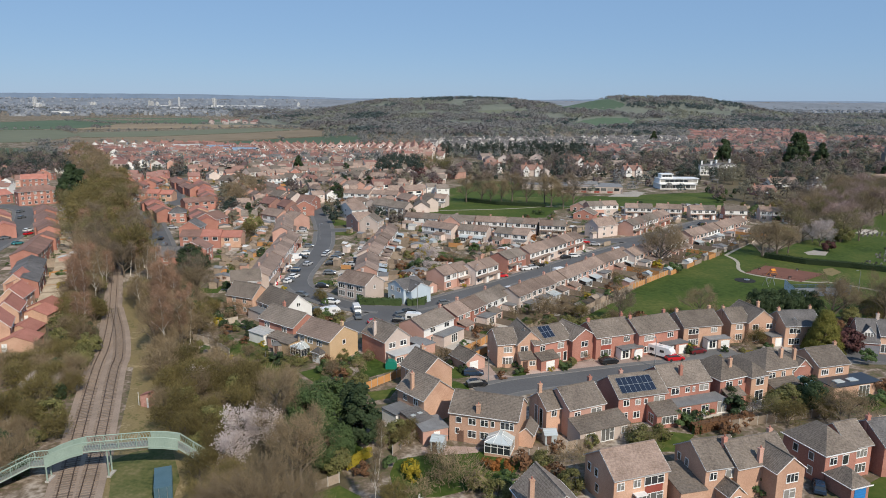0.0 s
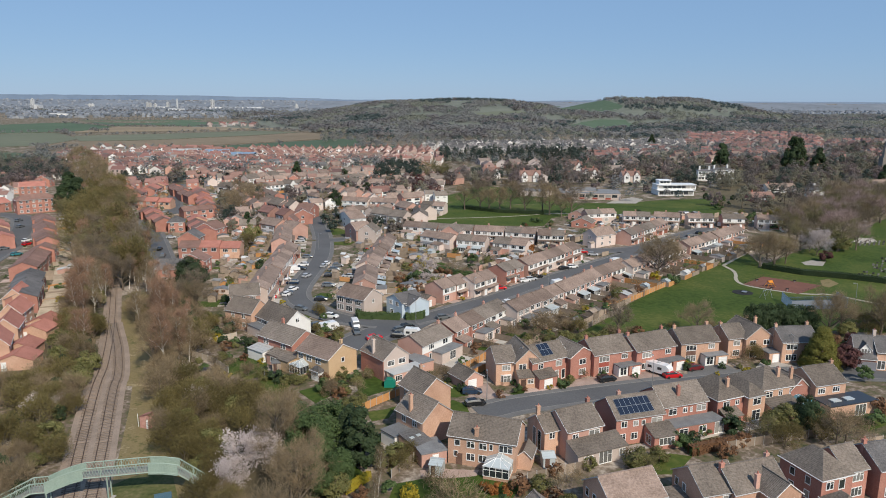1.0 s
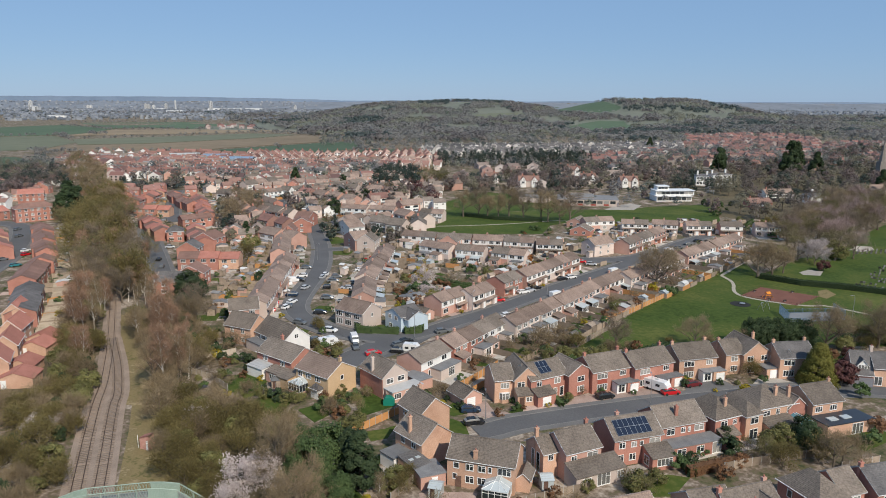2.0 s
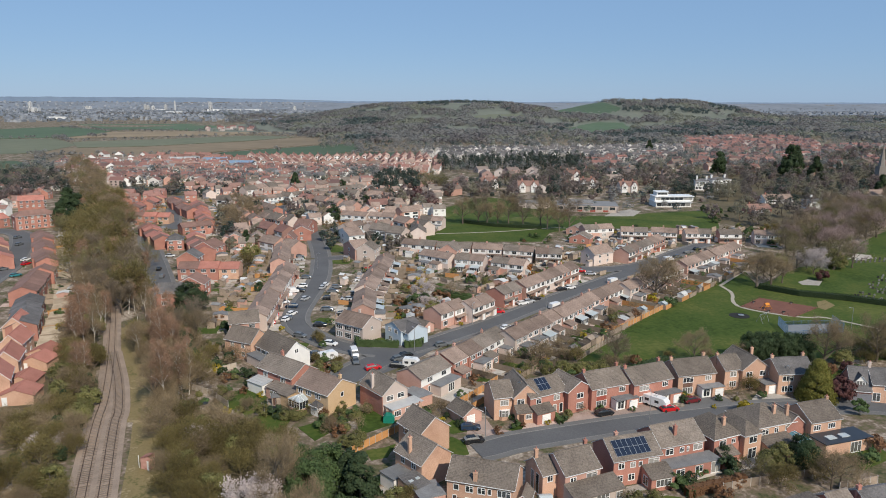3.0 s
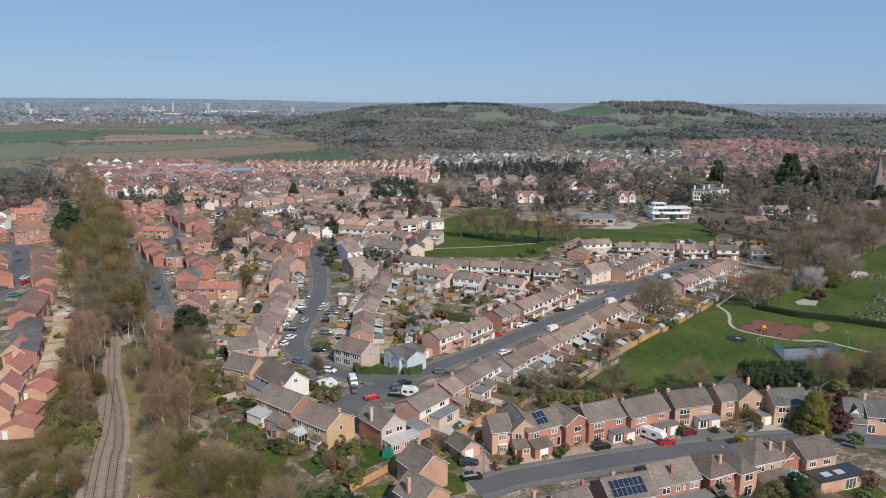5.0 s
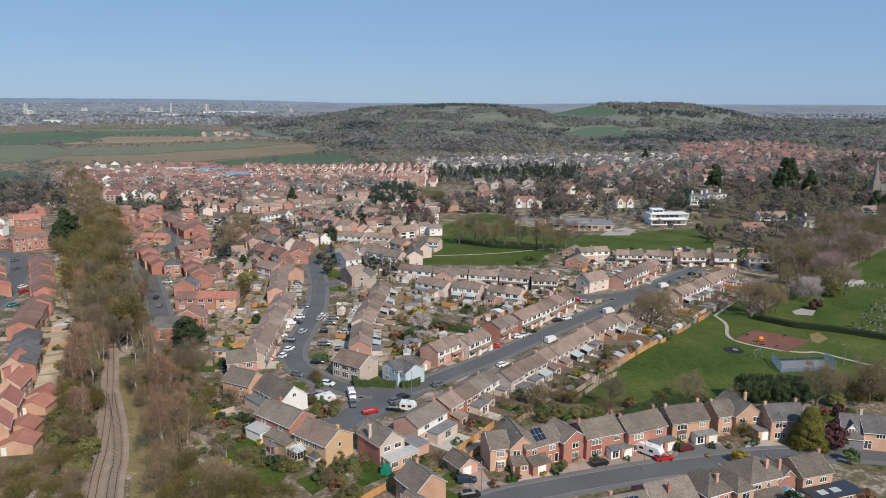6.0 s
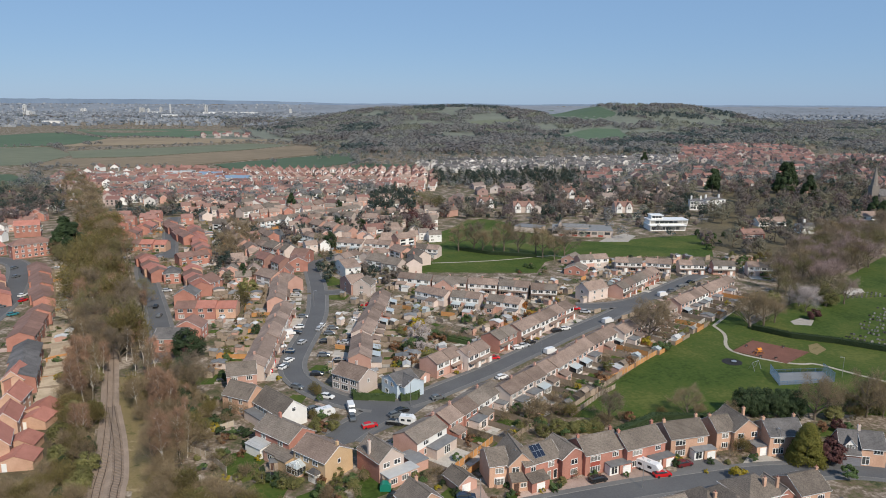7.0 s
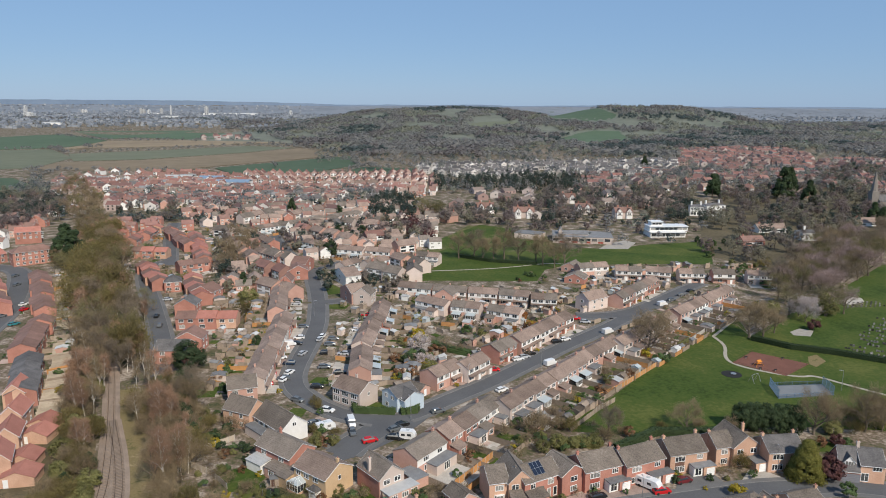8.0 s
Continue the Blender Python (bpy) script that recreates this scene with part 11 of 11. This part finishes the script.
def bridge_bay(p, q, z0, z1, solid, side_dir, wide=2.0):
    """Deck and two parapets between two points; solid: plated instead of latticed."""
    (ax, ay), (bx, by) = p, q
    nx_, ny_ = side_dir
    dk = Mesh()
    c = [(ax, ay, z0), (bx, by, z1), (bx + nx_ * wide, by + ny_ * wide, z1), (ax + nx_ * wide, ay + ny_ * wide, z0)]
    dk.face(*c).face(*[(x, y, z - 0.22) for x, y, z in c[::-1]])
    for i in range(4):
        a, b = c[i], c[(i + 1) % 4]
        dk.face((a[0], a[1], a[2] - 0.22), (b[0], b[1], b[2] - 0.22), b, a)
    part("deck", dk, M_DECK, bridge)
    for off in (0.0, wide):
        a, b = Vector((ax + nx_ * off, ay + ny_ * off, z0)), Vector((bx + nx_ * off, by + ny_ * off, z1))
        pr, h = Mesh(), 1.35
        up = Vector((0, 0, h))
        for z in (-0.2, h):
            pr.tube(a + Vector((0, 0, z)), b + Vector((0, 0, z)), 0.09, 0.09, 4)
        if solid:
            t = Vector((nx_, ny_, 0)) * 0.03
            low = Vector((0, 0, -0.5))
            pr.face(a - t + low, b - t + low, b - t + up, a - t + up).face(a + t + up, b + t + up, b + t + low, a + t + low)
        else:
            n = max(2, round((b - a).length / 0.42))
            for i in range(n):
                u, v = a.lerp(b, i / n), a.lerp(b, (i + 1) / n)
                pr.tube(u, v + up, 0.026, 0.026, 4).tube(u + up, v, 0.026, 0.026, 4)
                if i % 6 == 0:
                    pr.tube(u - Vector((0, 0, 0.2)), u + up, 0.07, 0.07, 4)
        part("parapet", pr, M_GREEN, bridge, "latticed green parapet" if not solid else "plated green parapet")


ZB = 4.6
BL, BR = (-53.4, 97.2), (-44.3, 98.9)
ux, uy = BR[0] - BL[0], BR[1] - BL[1]
ul = math.hypot(ux, uy)
ux, uy = ux / ul, uy / ul
SIDE = (-uy, ux)


def on_bridge(s):
    return BL[0] + ux * s, BL[1] + uy * s


bridge_bay(on_bridge(0), on_bridge(ul), ZB, ZB + 0.1, False, SIDE)
for s0, s1, z0, z1 in ((-1.85, 0, ZB - 0.4, ZB), (-3.7, -1.85, ZB - 1.05, ZB - 0.4), (-5.4, -3.7, ZB - 1.75, ZB - 1.05), (ul, ul + 2.1, ZB + 0.1, ZB - 0.1), (ul + 2.1, ul + 4.2, ZB - 0.1, ZB - 0.55)):
    bridge_bay(on_bridge(s0), on_bridge(s1), z0, z1, True, SIDE)
bridge_bay(on_bridge(-7.4), on_bridge(-5.4), ZB - 1.75, ZB - 1.75, False, SIDE)
p6 = on_bridge(-7.4)
bridge_bay((p6[0] - 8.6 * ux + 4.6 * uy, p6[1] - 8.6 * uy - 4.6 * ux), p6, 0.2, ZB - 1.75, False, SIDE)
bridge_bay(on_bridge(ul + 4.2), on_bridge(ul + 8.5), ZB - 0.55, 0.6, False, SIDE)
for s in (3.3, -5.3):
    for off in (0.15, 1.85):
        x, y = on_bridge(s)
        z = ZB if s > 0 else ZB - 1.7
        part("post", Mesh().tube((x + SIDE[0] * off, y + SIDE[1] * off, -0.2), (x + SIDE[0] * off, y + SIDE[1] * off, z), 0.13, 0.11, 8), M_GREEN, bridge)
    x, y = on_bridge(s)
    part("footing", Mesh().box(x - 0.3, y - 0.1, -0.3, x + 0.3, y + 1.9, 0.25), M_POST, bridge)

# brick hut and container beside the line
hx, hy = (-54.7, 123.6)
th = thing("hut", "small ruined red brick hut beside the railway", "hut", pose(hx, hy, 0, 0, 0, -20))
part("wall", Mesh().box(-1.0, -0.8, -0.2, 1.0, 0.8, 2.2).face((-1.0, -0.8, 2.2), (1.0, -0.8, 2.2), (1.0, -0.8, 2.9)).face((-1.0, 0.8, 2.2), (1.0, 0.8, 2.9), (1.0, 0.8, 2.2)), surf("pale_red_brick", (0.42, 0.2, 0.16), (0.58, 0.34, 0.28), 0.9, 1.2, 6, 0.4, 0), th)
part("roof", Mesh().face((-1.1, -0.9, 2.2), (1.1, -0.9, 3.0), (1.1, 0.9, 3.0), (-1.1, 0.9, 2.2)).face((-1.1, -0.9, 2.1), (-1.1, 0.9, 2.1), (1.1, 0.9, 2.9), (1.1, -0.9, 2.9)), M_TILE_RED, th)
part("door", Mesh().box(0.5, -0.86, 0, 0.9, -0.81, 1.9), M_UPVC, th)
part("post", Mesh().tube((-1.6, -0.6, 0), (-1.6, -0.6, 2.6), 0.05, 0.05, 6), M_UPVC, th)
M_CONT = surf("blue_container_steel", (0.05, 0.1, 0.13), (0.09, 0.16, 0.2), 0.5, 0.6, 6, 0.1, 0)
c0, c1 = [(-42.5, 96.2), (-38.5, 85.7)]
m, w = at_edge(c1, c0)
m = m @ pose(w - 6.0, 0, 0)
th = thing("container", "blue-grey steel shipping container on the grass", "container", m)
cm = Mesh().box(0, -2.4, 0.05, 6.0, 0, 2.5)
part("body", cm, M_CONT, th)
for i in range(24):
    part("rib", once("rib", lambda: Mesh().box(0, -0.04, 0.15, 0.12, 0.0, 2.4).data("rib", M_CONT)), None, th, m=pose(0.1 + i * 0.245, -2.4, 0))
for s in (-1.75, -0.65):
    part("door", Mesh().box(-0.06, s - 0.53, 0.15, 0.0, s + 0.53, 2.4), M_CONT, th)
    part("lock_bar", Mesh().tube((-0.09, s, 0.2), (-0.09, s, 2.35), 0.03, 0.03, 6), M_ALU, th)

# ---- park: playground, ball court, furniture, graves ----
M_RUBBER = surf("red_playground_surface", (0.13, 0.058, 0.042), (0.205, 0.09, 0.064), 0.9, 0.3, 4, 0.3, 0)
M_COURT = surf("grey_court", (0.15, 0.16, 0.17), (0.22, 0.23, 0.24), 0.9, 0.3, 4, 0.2, 0)
M_BLUEPAINT = gloss("blue_steel_paint", (0.1, 0.17, 0.26), 0.4)
M_PLAYORANGE = gloss("orange_play_plastic", (0.6, 0.22, 0.02), 0.4)
PLAY = [(101.8, 231.2), (113.6, 242.4), (127.8, 230.2), (114.8, 219.4)]
patch("playground", PLAY, 0.12, M_RUBBER, "red rubber playground surface", "playground")
for i in range(4):
    a, b = PLAY[i], PLAY[(i + 1) % 4]
    th = thing("fence", "low dark playground railing", "fence", group="playground railing")
    m, ln = at_edge(a, b)
    part("rail", Mesh().tube((0, 0, 0.8), (ln, 0, 0.8), 0.025, 0.025, 4), M_RAIL, th, m=m)
    for k in range(int(ln // 2.0) + 1):
        part("post", once("railpost", lambda: Mesh().box(-0.03, -0.03, 0, 0.03, 0.03, 0.83).data("post", M_RAIL)), None, th, m=m @ pose(k * 2.0, 0, 0))
px, py = (109.6, 228.5)
th = thing("climbing_frame", "orange and yellow climbing frame on red rubber", "play equipment", pose(px, py, 0.1, 0, 0, 20) @ Matrix.Scale(0.55, 4))
for x in (-2, 2):
    for y in (-1, 1):
        part("leg", Mesh().tube((x * 1.5, y * 1.5, 0), (x * 0.6, y * 0.6, 2.8), 0.12, 0.1, 6), M_PLAYORANGE, th)
part("platform", Mesh().box(-1.6, -1.0, 1.5, 1.6, 1.0, 1.65), M_PLAYORANGE, th)
part("canopy", roof_mesh(-1.4, 1.4, -1, 1, 2.8, 0.9, "x", 0.2, 3), M_PLAYORANGE, th)
part("slide", Mesh().face((1.6, -0.4, 1.6), (4.4, -0.4, 0.2), (4.4, 0.4, 0.2), (1.6, 0.4, 1.6)).face((1.6, 0.4, 1.5), (4.4, 0.4, 0.1), (4.4, -0.4, 0.1), (1.6, -0.4, 1.5)), M_YELLOW, th)
for x, y in [(108.4, 235.5), (120.8, 234.5), (108.6, 224.9), (113.0, 223.4)]:
    th = thing("spring_rocker", "small dark spring rocker on the playground", "play equipment", pose(x, y, 0.1))
    part("seat", Mesh().box(-0.5, -0.2, 0.5, 0.5, 0.2, 0.75), M_TYRE, th)
    part("spring", Mesh().tube((0, 0, 0), (0, 0, 0.5), 0.15, 0.15, 8), M_ALU, th)
COURT = [(105.3, 211.0), (103.6, 201.4), (121.7, 204.0), (122.7, 212.4)]
patch("ball_court", COURT, 0.1, M_COURT, "grey surfaced ball court", "ball court")
cage = thing("court_fence", "blue steel fence round the ball court", "fence")
for i in range(4):
    m, ln = at_edge(COURT[i], COURT[(i + 1) % 4])
    high = 3.0 if i in (0, 2) else 1.3
    n = max(2, round(ln / 2.5))
    for k in range(n):
        s = ln / n
        part("panel", once(("cage", round(s, 2), high), lambda: Mesh().lattice([v for q in range(9) for v in (s * q / 8 - 0.03, s * q / 8 + 0.03)], [0.1, 0.2, high - 0.1, high], lambda a, b: a % 2 == 0 or b != 1, -0.03, 0.03).data("panel", M_BLUEPAINT)), None, cage, m=m @ pose(k * s, 0, 0))
        part("post", once(("cpost", high), lambda: Mesh().box(-0.06, -0.06, 0, 0.06, 0.06, high + 0.1).data("post", M_BLUEPAINT)), None, cage, m=m @ pose(k * s, 0, 0))
tx, ty = (97.4, 220.9)
th = thing("roundabout", "dark round play surface with a small roundabout", "play equipment", pose(tx, ty, 0))
part("surface", Mesh().tube((0, 0, 0.0), (0, 0, 0.12), 3.2, 3.2, 20), M_TYRE, th)
part("disc", Mesh().tube((0.6, 0, 0.3), (0.6, 0, 0.4), 0.9, 0.9, 14), M_ALU, th)
sx_, sy_ = (102.1, 214.6)
th = thing("swing", "grey steel swing frame on the grass", "swing", pose(sx_, sy_, 0, 0, 0, 35))
for x in (-1.8, 1.8):
    for s in (-1.1, 1.1):
        part("leg", Mesh().tube((x, s, 0), (x, 0, 2.6), 0.06, 0.06, 6), M_ALU, th)
part("bar", Mesh().tube((-1.9, 0, 2.6), (1.9, 0, 2.6), 0.06, 0.06, 6), M_ALU, th)
for x in (-0.8, 0.8):
    part("seat", Mesh().box(x - 0.25, -0.1, 0.5, x + 0.25, 0.1, 0.56), M_TYRE, th)
    for q in (-0.22, 0.22):
        part("chain", Mesh().tube((x + q, 0, 0.55), (x + q, 0, 2.6), 0.015, 0.015, 4), M_ALU, th)
yard("sand_patch", [(131.1, 237.3), (135.3, 239.6), (135.1, 232.9), (129.0, 227.6), (127.8, 230.2)], 0.06, M_DRYGRASS, "worn bare patch in the grass", "bare patch")
yard("paved_circle", [(138.3, 264.9), (144.2, 269.1), (148.4, 266.3), (143.7, 259.5), (137.8, 260.8)], 0.07, M_SLAB, "pale paved circle under the trees", "paving")
yard("cemetery_path", [(182.2, 307.4), (190.8, 316.9), (195.6, 314.1), (193.0, 307.5), (184.0, 302.9)], 0.07, M_SLAB, "pale curved cemetery path", "path")


def street_lamp(p, turn, h=6.5):
    th = thing("street_lamp", "slim grey street lamp beside the road", "street lamp", pose(*p, 0.1, 0, 0, turn), group="street lamps")
    part("pole", once(("pole", h), lambda: Mesh().tube((0, 0, 0), (0, 0, h), 0.09, 0.06, 8).data("pole", M_ALU)), None, th)
    part("arm", once(("arm", h), lambda: Mesh().tube((0, 0, h), (0.9, 0, h + 0.15), 0.04, 0.04, 6).data("arm", M_ALU)), None, th)
    part("lamp_head", once(("head", h), lambda: Mesh().box(0.7, -0.12, h + 0.08, 1.3, 0.12, h + 0.2).data("lamp_head", M_ALU)), None, th)


for p, t in zip([(35.6, 226.2), (-50.0, 226.9), (-6.7, 187.3), (-30.7, 203.6), (85.9, 297.7), (-49.9, 284.3), (10.4, 211.6), (82.7, 158.1), (126.1, 207.5)] + [(45.8, 143.9), (9.5, 134.6)], (40, 10, 120, 200, 30, 10, 60, 90, 180, 90, 90)):
    street_lamp(p, t)

M_GRAVE = surf("grave_stone", (0.02, 0.02, 0.02), (0.2, 0.195, 0.19), 0.6, 0.25, 3, 0.2, 0.9)
gm = Mesh().extrude([(-0.42, 0), (0.42, 0), (0.42, 0.75), (0.25, 0.98), (-0.25, 0.98), (-0.42, 0.75)], -0.09, 0.09, lambda s, u, z: (u, s, z)).data("gravestone", M_GRAVE)
gr = random.Random(8)
(gx0, gy0), (gx1, gy1), (gx2, gy2) = [(149.8, 245.6), (187.4, 286.0), (162.3, 233.0)]
for i in range(11):
    for j in range(18):
        u, v = i / 11, j / 17
        x = gx0 + (gx1 - gx0) * u + (gx2 - gx0) * v + gr.uniform(-0.5, 0.5)
        y = gy0 + (gy1 - gy0) * u + (gy2 - gy0) * v + gr.uniform(-0.5, 0.5)
        if gr.random() < 0.75:
            g1 = new("gravestone", gm)
            g1.matrix_basis = pose(x, y, 0, 0, 0, gr.uniform(-12, 12)) @ Matrix.Diagonal((0.9, 1.4, gr.uniform(0.55, 0.95), 1))
            tagged(g1, "upright stone grave marker on the grass", "gravestone", "cemetery graves")
for x, y in [(p[0] + i * 2.2, p[1] + i * 0.3 + k * 3.0) for p in ((180.2, 298.5),) for i in range(9) for k in range(3)]:
    g1 = new("gravestone", gm)
    g1.matrix_basis = pose(x, y, 0, 0, 0, gr.uniform(-12, 12)) @ Matrix.Diagonal((0.9, 1.4, gr.uniform(0.55, 0.95), 1))
    tagged(g1, "upright stone grave marker on the grass", "gravestone", "cemetery graves")

# ---- small things in the near gardens ----
for p, t, k in zip([(-11.3, 144.4), (-41.7, 136.4), (-1.7, 106.4), (17.3, 108.6)] + [(-37.9, 151.6), (-56.1, 207.9)], (10, 30, -15, 5, 10, 15), (1, 0, 3, 3, 0, 1)):
    sw, sd, sh, wl, rf, lab = SHEDS[k]
    shed(pose(*p, 0, 0, 0, t), sw, sd, sh, wl, rf, lab)
M_TARP = gloss("green_tarpaulin", (0.01, 0.2, 0.14), 0.5)
for p, col, lab in zip([(-10.7, 143.2), (-42.5, 137.0)] + [(-37.4, 147.9)], (M_TARP, PAINTS["teal"], M_DECK), ("green-covered garden store", "turquoise garden play tent", "round netted garden trampoline")):
    th = thing("garden_store", lab + " on the lawn", "garden store", pose(*p, 0))
    if "trampoline" in lab:
        part("mat", Mesh().tube((0, 0, 0.7), (0, 0, 0.78), 1.8, 1.8, 16), M_TYRE, th)
        part("net", Mesh().lattice([0, 0.05], [0, 0.05], lambda i, j: True, 0, 0.01), M_TYRE, th)
        for i in range(6):
            a = i * math.pi / 3
            part("pole", Mesh().tube((1.8 * math.cos(a), 1.8 * math.sin(a), 0), (1.8 * math.cos(a), 1.8 * math.sin(a), 2.5), 0.04, 0.04, 6), M_ALU, th)
    else:
        part("cover", Mesh().extrude([(-1.2, 0), (1.2, 0), (1.2, 1.3), (0.7, 1.8), (-0.7, 1.8), (-1.2, 1.3)], -0.9, 0.9, lambda s, u, z: (u, s, z)), col, th)
for x, y in [(47.0, 120.8), (47.8, 120.1), (-2.8, 91.7)]:
    th = thing("garden_chair", "white plastic garden chair on the patio", "chair", pose(x, y, 0.06, 0, 0, gr.uniform(0, 360)))
    part("seat", Mesh().box(-0.3, -0.3, 0.4, 0.3, 0.3, 0.46), M_UPVC, th)
    part("backrest", Mesh().box(-0.3, 0.26, 0.46, 0.3, 0.32, 1.0), M_UPVC, th)
    for sx in (-0.26, 0.26):
        for sy in (-0.26, 0.26):
            part("leg", Mesh().box(sx - 0.03, sy - 0.03, 0, sx + 0.03, sy + 0.03, 0.4), M_UPVC, th)
